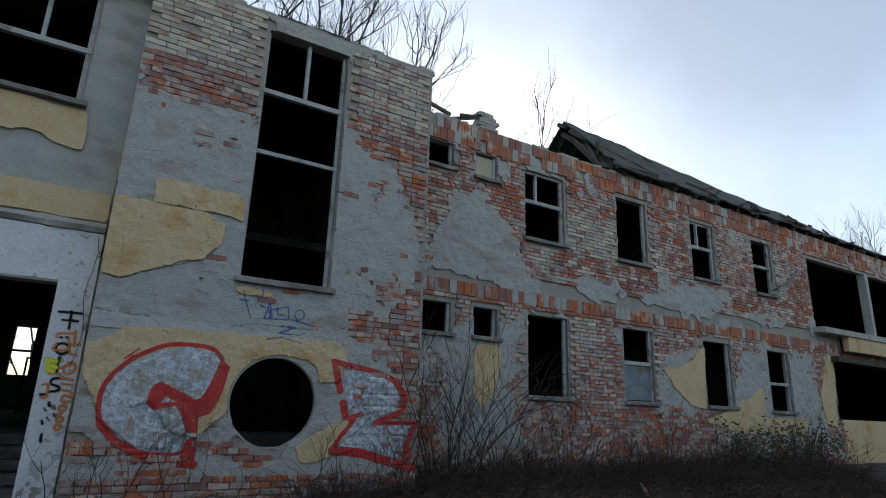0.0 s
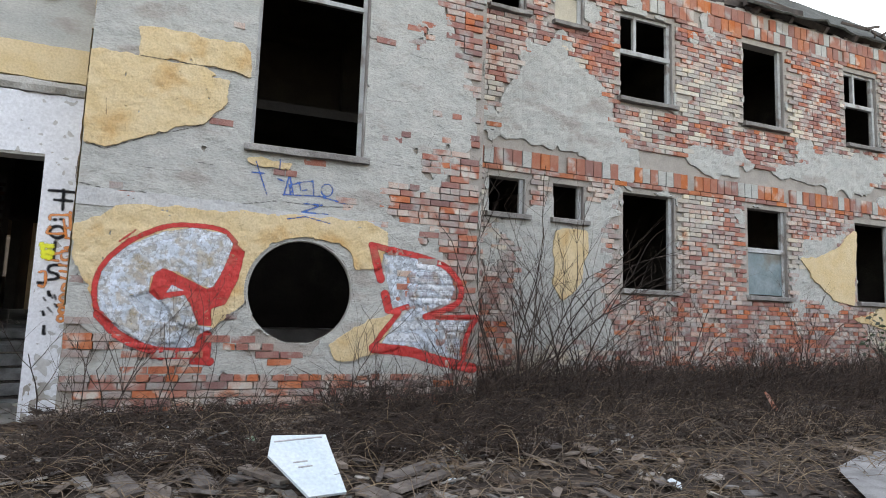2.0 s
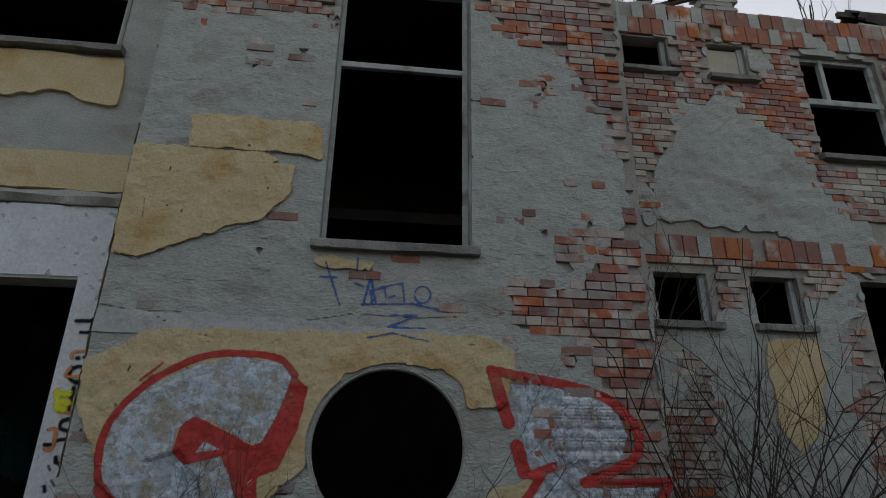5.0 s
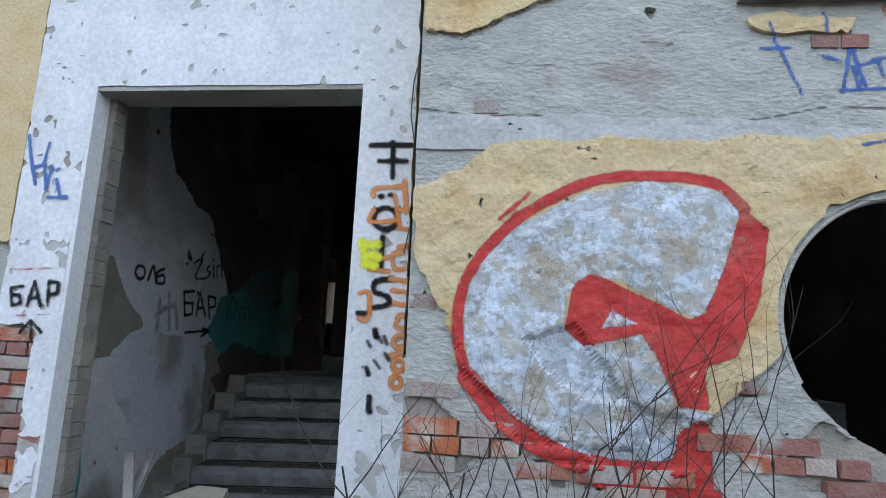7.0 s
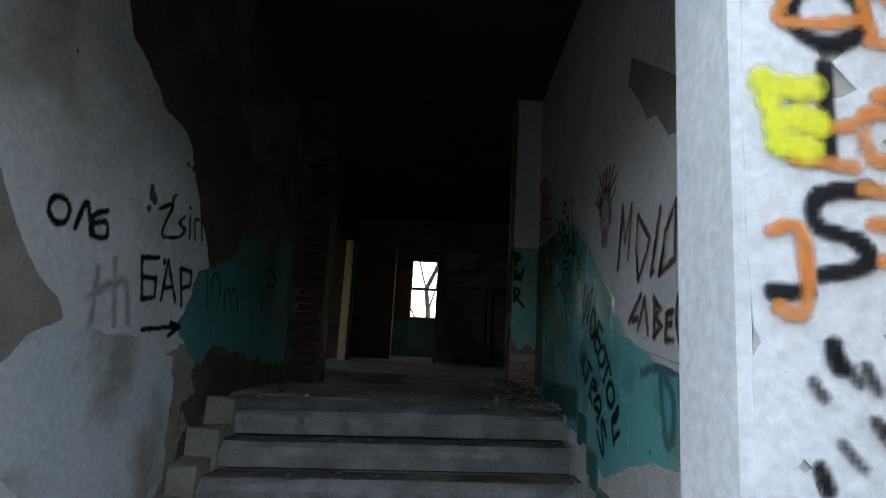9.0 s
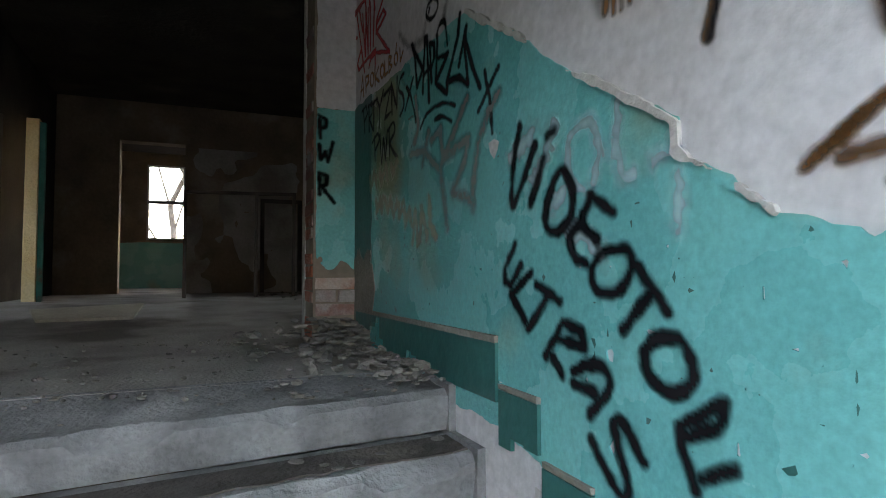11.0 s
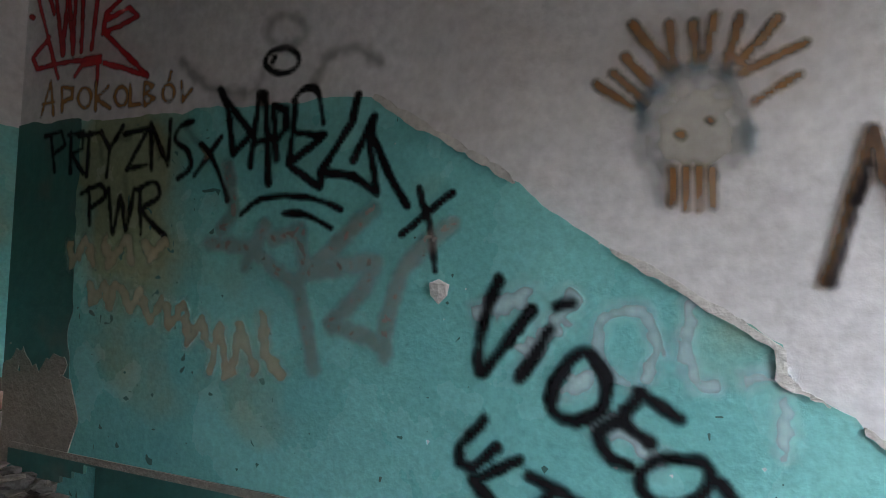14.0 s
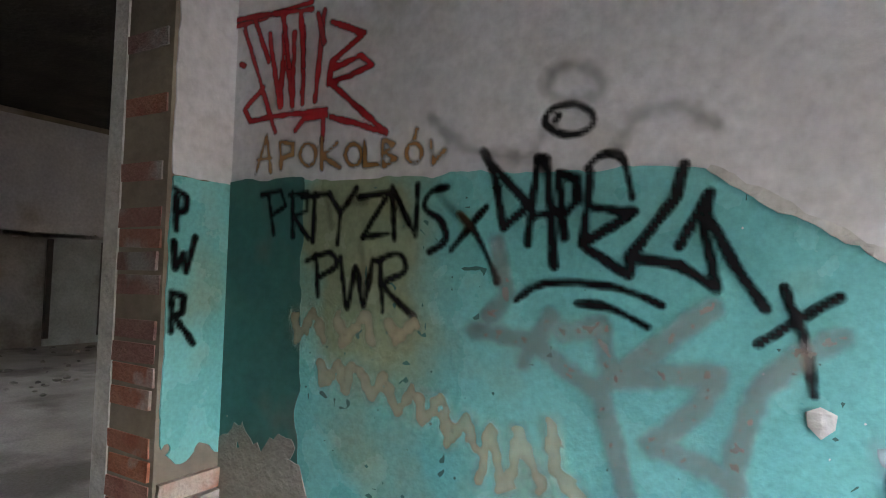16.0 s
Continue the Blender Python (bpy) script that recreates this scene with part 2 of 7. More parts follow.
def thing(name, label, category, group="", kind=""):
    return tagged(new(name), label, category, group, kind)


def add_box(bm, x0, x1, y0, y1, z0, z1, jit=0.0, bevel=0.0):
    r = bmesh.ops.create_cube(bm, size=1)
    for v in r["verts"]:
        v.co = Vector(((x0 + x1) / 2 + v.co.x * (x1 - x0), (y0 + y1) / 2 + v.co.y * (y1 - y0), (z0 + z1) / 2 + v.co.z * (z1 - z0)))
        if jit:
            v.co += Vector([random.uniform(-jit, jit) for _ in range(3)])
    if bevel:
        es = list({e for v in r["verts"] for e in v.link_edges})
        bmesh.ops.bevel(bm, geom=es, offset=bevel, segments=2, affect="EDGES", profile=0.6)
    return r["verts"]


def box(x0, x1, y0, y1, z0, z1, jit=0.0, bevel=0.0):
    bm = bmesh.new()
    add_box(bm, x0, x1, y0, y1, z0, z1, jit, bevel)
    return bm


def lattice(a, b, seed):
    h = np.sin(a * 127.1 + b * 311.7 + seed * 74.7) * 43758.5453
    return h - np.floor(h)


def vnoise(u, v, s, seed=0.0):
    """Smooth value noise in -1..1 over arrays; s is the size of a lump in metres."""
    u, v = np.asarray(u, float) / s, np.asarray(v, float) / s
    a, b = np.floor(u), np.floor(v)
    fu, fv = u - a, v - b
    fu, fv = fu * fu * (3 - 2 * fu), fv * fv * (3 - 2 * fv)
    top = lattice(a, b, seed) * (1 - fu) + lattice(a + 1, b, seed) * fu
    bot = lattice(a, b + 1, seed) * (1 - fu) + lattice(a + 1, b + 1, seed) * fu
    return 2 * (top * (1 - fv) + bot * fv) - 1


def fbm(u, v, s, seed=0.0):
    return vnoise(u, v, s, seed) * 0.55 + vnoise(u, v, s / 2.3, seed + 3) * 0.3 + vnoise(u, v, s / 5.1, seed + 7) * 0.15


def seg_dist(u, v, a, b):
    ax, ay = a
    dx, dy = b[0] - ax, b[1] - ay
    k = np.clip(((u - ax) * dx + (v - ay) * dy) / max(dx * dx + dy * dy, 1e-9), 0, 1)
    return np.hypot(u - ax - k * dx, v - ay - k * dy)


def poly(u, v, pts):
    """Signed distance to a polygon, positive inside."""
    d = np.full(np.shape(u), 1e9)
    inside = np.zeros(np.shape(u), bool)
    for a, b in zip(pts, pts[1:] + pts[:1]):
        d = np.minimum(d, seg_dist(u, v, a, b))
        cross = (a[1] > v) != (b[1] > v)
        with np.errstate(divide="ignore", invalid="ignore"):
            at = (b[0] - a[0]) * (v - a[1]) / ((b[1] - a[1]) or 1e-9) + a[0]
        inside ^= cross & (u < at)
    return np.where(inside, d, -d)


def rect(u, v, u0, u1, v0, v1):
    return np.minimum(np.minimum(u - u0, u1 - u), np.minimum(v - v0, v1 - v))


def curve_points(pts, n=7):
    """A smooth line through a few points."""
    if len(pts) < 3:
        return pts
    out = []
    p = [pts[0]] + list(pts) + [pts[-1]]
    for i in range(1, len(p) - 2):
        for k in range(n):
            t = k / n
            out.append(tuple(0.5 * (2 * p[i][c] + (p[i + 1][c] - p[i - 1][c]) * t + (2 * p[i - 1][c] - 5 * p[i][c] + 4 * p[i + 1][c] - p[i + 2][c]) * t * t
                       + (3 * p[i][c] - p[i - 1][c] - 3 * p[i + 1][c] + p[i + 2][c]) * t ** 3) for c in (0, 1)))
    return out + [pts[-1]]


def sheet(name, mask, u0, u1, v0, v1, res, place, height, thick, mat, parent=None, rough=0.0, skirt=True):
    """The part of a wall where mask(u, v) > 0, as a layer of that thickness with a broken edge, on a ground of that height."""
    us, vs = np.arange(u0, u1 + res / 2, res), np.arange(v0, v1 + res / 2, res)
    U, V = np.meshgrid(us, vs, indexing="ij")
    f = mask(U, V)
    base = np.broadcast_to(height(U, V), f.shape) if callable(height) else np.full(f.shape, float(height))
    relief = thick + (rough * fbm(U, V, 0.09, 5.5) if rough else 0) + np.zeros(f.shape)
    verts, faces, key = [], [], {}

    def vert(k, u, v, h):
        if k not in key:
            key[k] = len(verts)
            verts.append(place(u, v, h))
        return key[k]

    pos = f > 0
    some = pos[:-1, :-1] | pos[1:, :-1] | pos[1:, 1:] | pos[:-1, 1:]
    for i, j in zip(*np.nonzero(some)):
        ring = ((i, j), (i + 1, j), (i + 1, j + 1), (i, j + 1))
        face, cut = [], []
        for a, b in zip(ring, ring[1:] + ring[:1]):
            fa, fb = f[a], f[b]
            if fa > 0:
                face.append(vert(a, us[a[0]], vs[a[1]], base[a] + relief[a]))
            if (fa > 0) != (fb > 0):
                lo, hi = (a, b) if a < b else (b, a)
                t = f[lo] / (f[lo] - f[hi])
                u, v = us[lo[0]] + t * (us[hi[0]] - us[lo[0]]), vs[lo[1]] + t * (vs[hi[1]] - vs[lo[1]])
                hb = min(base[a], base[b])
                k = vert((lo, hi), u, v, hb + thick)
                face.append(k)
                cut.append((k, vert((lo, hi, 0), u, v, hb - 0.002)))
        if len(face) > 2:
            faces.append(face)
        if len(cut) == 2 and skirt:
            faces.append([cut[0][0], cut[0][1], cut[1][1], cut[1][0]])
    if not faces:
        return None
    ob = mesh_object(name, verts, faces, mat)
    bm = bmesh.new()
    bm.from_mesh(ob.data)
    bmesh.ops.recalc_face_normals(bm, faces=bm.faces)
    bm.to_mesh(ob.data)
    bm.free()
    if parent:
        ob.parent = parent
    return ob


def wall_solid(u_rng, v_rng, t0, t1, holes, place):
    """A slab with square openings through it: vertices and faces. place(u, v, depth)."""
    us = sorted({*u_rng, *[h[0] for h in holes], *[h[1] for h in holes]})
    vs = sorted({*v_rng, *[h[2] for h in holes], *[h[3] for h in holes]})
    us, vs = [u for u in us if u_rng[0] <= u <= u_rng[1]], [v for v in vs if v_rng[0] <= v <= v_rng[1]]

    def solid(i, j):
        if not (0 <= i < len(us) - 1 and 0 <= j < len(vs) - 1):
            return False
        u, v = (us[i] + us[i + 1]) / 2, (vs[j] + vs[j + 1]) / 2
        return not any(h[0] < u < h[1] and h[2] < v < h[3] for h in holes)

    verts, faces, key = [], [], {}

    def vert(i, j, d):
        if (i, j, d) not in key:
            key[i, j, d] = len(verts)
            verts.append(place(us[i], vs[j], d))
        return key[i, j, d]

    for i in range(len(us) - 1):
        for j in range(len(vs) - 1):
            if not solid(i, j):
                continue
            for d in (t0, t1):
                faces.append([vert(i, j, d), vert(i + 1, j, d), vert(i + 1, j + 1, d), vert(i, j + 1, d)])
            for di, dj, a, b in ((-1, 0, (i, j), (i, j + 1)), (1, 0, (i + 1, j), (i + 1, j + 1)), (0, -1, (i, j), (i + 1, j)), (0, 1, (i, j + 1), (i + 1, j + 1))):
                if not solid(i + di, j + dj):
                    faces.append([vert(*a, t0), vert(*b, t0), vert(*b, t1), vert(*a, t1)])
    return verts, faces


def wall(name, u_rng, v_rng, t0, t1, holes, place, mat, label):
    v, f = wall_solid(u_rng, v_rng, t0, t1, holes, place)
    ob = mesh_object(name, v, f, mat)
    bm = bmesh.new()
    bm.from_mesh(ob.data)
    bmesh.ops.recalc_face_normals(bm, faces=bm.faces)
    bm.to_mesh(ob.data)
    bm.free()
    return tagged(ob, label, "wall", kind="structure")


# ---------------------------------------------------------------- plan
BLOCK_L, BLOCK_R, BLOCK_TOP = 0.52, 4.92, 7.2
BAY_Y, WING_Y, WING_TOP, WING_R = 0.44, 1.09, 7.12, 31.0
HALL_L, HALL_R, HALL_END, FLOOR = -1.98, 0.479, 5.087, 0.97
CEIL = 3.95


def front(y0):
    return lambda u, v, d: (u, y0 - d, v)


block_at, wing_at, bay_at = front(0.0), front(WING_Y), front(BAY_Y)


def right_at(u, v, d):
    return (HALL_R - d, u, v)


def left_at(u, v, d):
    return (HALL_L + d, u, v)


# ground, rising a little towards the walls
def ground_z(x, y):
    x, y = np.asarray(x, float), np.asarray(y, float)
    k = np.clip((y + 3.2) / 3.2, 0, 1)
    rise = np.where(x > 0.3, 0.24, 0.10) * k * k * (3 - 2 * k)
    k2 = np.clip((y - 0.0) / 1.0, 0, 1) * np.clip((x - 4.9) / 0.6, 0, 1)
    return rise + k2 * 0.22 + 0.035 * fbm(x, y, 0.9, 2.0) * (np.abs(y) < 40)


def ground():
    xs = np.concatenate([[-400, -120, -40, -15], np.arange(-7, 26, 0.16), [30, 40, 70, 150, 400]])
    ys = np.concatenate([[-400, -120, -40, -18, -12], np.arange(-9, 1.4, 0.16), [2.5, 6, 20, 60, 150, 400]])
    X, Y = np.meshgrid(xs, ys, indexing="ij")
    Z = ground_z(X, Y)
    Z = np.where((Y > 1.3) & (X < 40), -0.3, Z)
    Z = np.where((X < 0.5) & (Y > 0.6) & (X > -2.1), -0.3, Z)
    n = len(ys)
    verts = np.stack([X, Y, Z], -1).reshape(-1, 3)
    faces = [[i * n + j, (i + 1) * n + j, (i + 1) * n + j + 1, i * n + j + 1] for i in range(len(xs) - 1) for j in range(n - 1)]
    return tagged(mesh_object("ground", verts, faces, "soil", True), "bare dark soil with dead leaves and rubbish", "ground", kind="structure")


ground()

# openings: x0, x1, z0, z1
BIG = (2.11, 3.38, 3.12, 6.92)
CIRC = (2.75, 1.53, 0.565)
LOW = [(5.52, 6.14, 2.86, 3.41), (6.62, 7.18, 2.86, 3.41), (7.93, 8.98, 1.84, 3.41), (10.62, 11.58, 1.84, 3.41), (13.42, 14.48, 1.84, 3.38), (16.07, 17.1, 1.8, 3.36)]
UP = [(5.49, 6.09, 6.06, 6.57), (6.61, 7.14, 6.04, 6.56), (7.87, 8.96, 5.0, 6.5), (10.58, 11.6, 4.98, 6.5), (13.27, 14.22, 4.95, 6.45), (15.92, 16.84, 4.92, 6.42)]
LOGGIA, PORCH = (18.75, 24.6, 4.25, 6.36), (19.4, 24.6, 1.65, 3.3)
DOOR = (-1.58, 0.143, -0.3, 2.85)
BAYWIN = (-2.9, -0.04, 5.2, 7.0)

cut = (CIRC[0] - 0.7, CIRC[0] + 0.7, CIRC[1] - 0.7, CIRC[1] + 0.7)
wall_block = wall("wall_stair_tower", (BLOCK_L, BLOCK_R), (-0.3, BLOCK_TOP), -0.02, -0.22, [BIG, cut], block_at, "mortar", "tall brick stair tower wall with peeling grey plaster")
wall_wing = wall("wall_wing", (BLOCK_R, WING_R), (-0.3, WING_TOP), -0.02, -0.20, LOW + UP + [LOGGIA, PORCH], wing_at, "mortar", "two-storey ruined brick wall with broken plaster")
wall_bay = wall("wall_entrance", (-9.0, BLOCK_L), (-0.3, BLOCK_TOP), -0.02, -0.22, [DOOR, BAYWIN], bay_at, "plaster_grey", "entrance wall of grey plaster over brick")


def disc_panel():
    """The square of tower wall with the round opening through it."""
    n, verts, faces = 64, [], []
    for k in range(n):
        a = 2 * math.pi * k / n
        c, s = math.cos(a), math.sin(a)
        e = 0.7 / max(abs(c), abs(s))
        chip = 0.035 * max(0, vnoise(c * 3, s * 3, 0.7, 4)) if s < 0.1 and c < 0.3 else 0.0
        r = CIRC[2] + chip
        for rad, y in ((e, 0.02), (r, 0.02), (r, 0.10), (e, 0.10)):
            verts.append((CIRC[0] + c * rad, y, CIRC[1] + s * rad))
    for k in range(n):
        a, b = 4 * k, 4 * ((k + 1) % n)
        for q in range(3):
            faces.append([a + q, b + q, b + q + 1, a + q + 1])
    return mesh_object("window_surround", verts, faces, "mortar")


under(disc_panel(), wall_block)
ring_v, ring_f = [], []
for k in range(64):
    a = 2 * math.pi * k / 64
    for r, y in ((0.558, 0.0), (0.585, -0.016), (0.585, 0.05), (0.558, 0.05)):
        ring_v.append((CIRC[0] + math.cos(a) * r, y, CIRC[1] + math.sin(a) * r))
for k in range(64):
    a, b = 4 * k, 4 * ((k + 1) % 64)
    if math.sin(2 * math.pi * k / 64) > -0.45:
        ring_f += [[a + q, b + q, b + (q + 1) % 4, a + (q + 1) % 4] for q in range(4)]
rim = tagged(mesh_object("window_1", ring_v, ring_f, "cement"), "round window opening with cement rim, no glass", "window", kind="structure")

# return faces of the tower and the roof slabs and back walls that close the place
wall("wall_tower_return", (0.03, WING_Y + 0.02), (-0.3, BLOCK_TOP), 0, -0.4, [], lambda u, v, d: (BLOCK_R + d - 0.003, u, v), "mortar", "side wall of the brick stair tower")
wall("wall_tower_left", (0.03, BAY_Y + 0.01), (-0.3, BLOCK_TOP), 0, -0.03, [], lambda u, v, d: (BLOCK_L - d + 0.003, u, v), "cement", "narrow cement side of the stair tower")


def slab(name, x0, x1, y0, y1, z0, z1, mat, label, cat="floor"):
    ob = part(name, box(x0, x1, y0, y1, z0, z1), mat, None)
    return tagged(ob, label, cat, kind="structure")


# these inner faces carry the rooms' shade as near-black colour
slab("ceiling_tower", -9, BLOCK_R, 0.24, 16.4, 7.02, 7.15, "room_shade", "dark flat roof slab over the tower", "ceiling")
slab("wall_tower_back", -6.9, BLOCK_R, 6.0, 6.2, 4.2, 7.0, "room_shade", "dark inner wall of the stair tower", "wall")
slab("wall_tower_side", BLOCK_R - 0.45, BLOCK_R - 0.2, 0.24, 6.0, -0.3, 7.0, "room_shade", "dark side wall of the stair tower", "wall")
slab("wall_tower_inner", 0.8, BLOCK_R - 0.5, 4.9, 5.19, -0.3, 4.2, "room_shade", "dark wall behind the round window", "wall")
slab("floor_tower_upper", -6.9, BLOCK_R - 0.46, 1.9, 6.0, 4.16, 4.3, "room_shade", "upper landing slab")
# floor set low so the round opening shows only black
slab("floor_tower", 0.8, BLOCK_R - 0.46, 1.35, 4.9, -0.5, -0.25, "room_shade", "low floor behind the round window")
slab("ceiling_wing", BLOCK_R + 0.01, WING_R, 1.30, 5.2, 6.75, 6.9, "room_shade", "dark ceiling of the upper storey", "ceiling")
slab("floor_wing_upper", BLOCK_R + 0.01, WING_R, 1.30, 5.2, 3.85, 4.05, "room_shade", "upper storey floor slab")
slab("floor_wing", BLOCK_R + 0.01, WING_R, 1.30, 5.2, 0.6, 0.9, "room_shade", "ground floor of the wing")
slab("wall_wing_back", 4.01, WING_R, 5.2, 5.5, -0.3, 7.1, "room_shade", "dark back wall of the wing", "wall")
slab("wall_wing_end", WING_R, WING_R + 0.3, 1.0, 5.5, -0.3, 7.1, "room_shade", "end wall of the wing", "wall")
# one partition keeps wall colour, the others hold shade in theirs
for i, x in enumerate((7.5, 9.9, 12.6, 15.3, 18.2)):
    slab(f"wall_partition_{i}", x, x + 0.15, 1.30, 5.2, 0.9, 3.85, "room_wall" if x == 12.6 else "room_shade", "plastered partition between rooms", "wall")
    slab(f"wall_partition_up_{i}", x, x + 0.15, 1.30, 5.2, 4.05, 6.75, "room_shade", "dark partition between rooms", "wall")

# added out of view to keep horizon light from the deep hall
slab("wall_yard", -60, 70, -24.0, -23.6, -0.3, 7.0, "room_wall", "unseen added wall that blocks low sky light", "wall")

# entrance hall, stair and cross corridor
right_wall = wall("wall_hall_right", (BAY_Y + 0.225, HALL_END), (-0.3, CEIL), 0, -0.3, [], right_at, "hall_white", "hall wall with white upper and teal lower paint")
# dark base: bare wall, plus the hall's low light put into its colour
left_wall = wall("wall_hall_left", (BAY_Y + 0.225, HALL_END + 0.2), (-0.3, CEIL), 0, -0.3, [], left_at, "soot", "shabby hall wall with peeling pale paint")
slab("floor_hall", HALL_L - 0.3, HALL_R + 0.3, 0.0, 2.3, -0.35, 0.04, "floor_dust", "dusty lower hall floor")
# both ceilings here are coloured near black in place of shade
slab("ceiling_hall", HALL_L - 0.3, HALL_R + 0.3, 0.665, HALL_END + 0.36, CEIL, CEIL + 0.2, "room_shade", "hall ceiling in near-black shade colour", "ceiling")
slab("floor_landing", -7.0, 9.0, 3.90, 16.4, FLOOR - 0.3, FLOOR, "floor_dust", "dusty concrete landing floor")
slab("ceiling_corridor", -7.0, 9.0, HALL_END + 0.36, 16.4, CEIL, CEIL + 0.2, "room_shade", "corridor ceiling in near-black shade colour", "ceiling")
stub = wall("wall_stub", (0.222, 4.0), (0.6, CEIL), 0, -0.34, [], lambda u, v, d: (u, HALL_END - d, v), "room_wall", "short wall end beside the hall")
# pier coloured dark to stand for the shade at the hall's end
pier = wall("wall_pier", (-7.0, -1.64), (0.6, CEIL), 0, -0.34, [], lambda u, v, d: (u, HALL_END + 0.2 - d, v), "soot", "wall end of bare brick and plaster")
stair = thing("staircase", "worn grey concrete steps up from the entrance", "stairs")
STEP_Y, STEP_Z, GOING, RISE = 3.56, 0.956, 0.235, 0.171


def step_at(i, x):
    """Front edge of a tread: the flight has sunk a little towards the far side of the hall."""
    return STEP_Y - GOING * i + 0.045 * (x - 0.47), STEP_Z - RISE * i + 0.027 * (x - 0.47)


def step(i):
    bm = bmesh.new()
    n, rows = 110, []
    x0, x1 = HALL_L + 0.01, HALL_R - 0.03
    for k in range(n + 1):
        x = x0 + (x1 - x0) * k / n
        y, z = step_at(i, x)
        w, w2 = 0.014 * vnoise(x, i, 0.25, 9) + 0.009 * vnoise(x, i, 0.06, 3), 0.045 * max(0.0, vnoise(x, i, 0.14, 5)) + 0.006 * abs(vnoise(x, i, 0.04, 8))
        dip = 0.008 * vnoise(x, i, 0.3, 12)
        back, zb = (3.93, FLOOR + 0.003) if i == 0 else (y + GOING + 0.06, z + 0.004)
        prof = ((back, z - RISE), (back, zb), (y + 0.10, z + dip * 0.6), (y + 0.018 + w2, z), (y - 0.015 + w, z - 0.02 - w2), (y - 0.018 + w, z - 0.06), (y + 0.002 + w * 0.5, z - 0.12), (y + 0.012, z - RISE + 0.022), (y + 0.05, z - RISE + 0.014))
        rows.append([bm.verts.new((x, a, b)) for a, b in prof])
    for a, b in zip(rows, rows[1:]):
        for q in range(8):
            bm.faces.new((a[q], b[q], b[q + 1], a[q + 1]))
    bm.faces.new(rows[0]), bm.faces.new(rows[-1])
    bmesh.ops.recalc_face_normals(bm, faces=bm.faces)
    return part("step", bm, "concrete_step", stair)


def tread_dirt(i):
    def spread(U, V):
        return np.minimum(V - 0.035 - 0.05 * np.abs(fbm(U, V, 0.25, 30 + i)) - 0.02 * fbm(U, V, 0.05, i), GOING - 0.005 - V)
    sheet("tread_dirt", spread, HALL_L + 0.2, HALL_R - 0.04, 0.0, GOING, 0.02, lambda u, v, d: (u, step_at(i, u)[0] + v, step_at(i, u)[1] + d), 0.004, 0.004, "dirt", stair, 0.006)


for i in range(6):
    step(i)
    if i:
        tread_dirt(i)
    y, z = step_at(i, HALL_R)
    part("stringer", box(HALL_R - 0.034, HALL_R - 0.004, y - 0.02, y + GOING + 0.01, z - 0.3, z + 0.02, 0.004), "concrete_step", stair, "rough cement edge strip")
    y, z = step_at(i, HALL_L)
    part("stringer", box(HALL_L + 0.004, HALL_L + 0.20, y - 0.03, y + GOING - 0.03, z - 0.3, z + 0.08, 0.016, 0.012), "shabby_cement", stair, "rough cement edge block")

# corridor walls: a far wall with doorways, a side wall with a lit doorway, and rooms with windows
FAR_Y, FLOOR_2 = 11.2, 1.10
ramp_v, ramp_f = [], []
for k, y in enumerate(np.concatenate([np.linspace(5.6, 8.0, 9), [16.4]])):
    t = min(1.0, (y - 5.6) / 2.4)
    ramp_v += [(-7.0, y, FLOOR + 0.004 + (FLOOR_2 - FLOOR) * t), (9.0, y, FLOOR + 0.004 + (FLOOR_2 - FLOOR) * t)]
    if k:
        ramp_f.append([2 * k - 2, 2 * k - 1, 2 * k + 1, 2 * k])
tagged(mesh_object("floor_corridor", ramp_v, ramp_f, "floor_dust"), "dusty corridor floor with a gentle rise", "floor", kind="structure")
wall_far = wall("wall_far", (-7.0, 9.0), (0.6, CEIL), 0, -0.25, [(-1.5, -0.62, 0.6, 3.36), (-5.6, -3.0, 1.6, 3.4), (1.41, 1.64, 1.93, 2.10)], lambda u, v, d: (u, FAR_Y - d, v), "room_wall", "stained far corridor wall with a doorway")
# side and outer left walls take the near-black shade colour too
wall("wall_side", (5.9, FAR_Y), (0.6, CEIL), 0, -0.2, [(7.0, 8.82, 0.6, 3.05)], lambda u, v, d: (-2.3 + d, u, v), "room_shade", "dark corridor side wall with a doorway")
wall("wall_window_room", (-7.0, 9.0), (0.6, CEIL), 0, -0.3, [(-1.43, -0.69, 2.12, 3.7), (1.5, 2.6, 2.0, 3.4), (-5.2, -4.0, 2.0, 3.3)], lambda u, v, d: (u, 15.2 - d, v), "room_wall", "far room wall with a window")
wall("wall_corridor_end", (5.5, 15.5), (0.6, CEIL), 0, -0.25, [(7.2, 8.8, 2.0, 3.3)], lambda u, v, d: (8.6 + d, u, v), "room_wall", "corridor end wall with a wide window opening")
wall("wall_left_outer", (0.8, 16.4), (-0.3, 7.1), 0, -0.3, [(6.9, 8.4, 1.5, 3.2)], lambda u, v, d: (-4.6 + d, u, v), "room_shade", "outer side wall with a wide window opening")

# ---------------------------------------------------------------- outlines of the plaster and paint left on the walls
OCHRE_A = [(0.469, 3.891), (1.088, 3.902), (1.523, 3.91), (1.851, 3.779), (1.842, 3.539), (1.627, 3.277), (1.186, 3.11), (0.724, 2.892), (0.541, 2.943)]
OCHRE_B = [(0.932, 4.229), (1.133, 4.234), (1.98, 4.225), (2.052, 4.145), (2.061, 3.87), (1.895, 3.906), (0.962, 3.911)]
OCHRE_C = [(2.058, 2.982), (2.592, 2.954), (2.537, 2.867), (2.097, 2.894)]
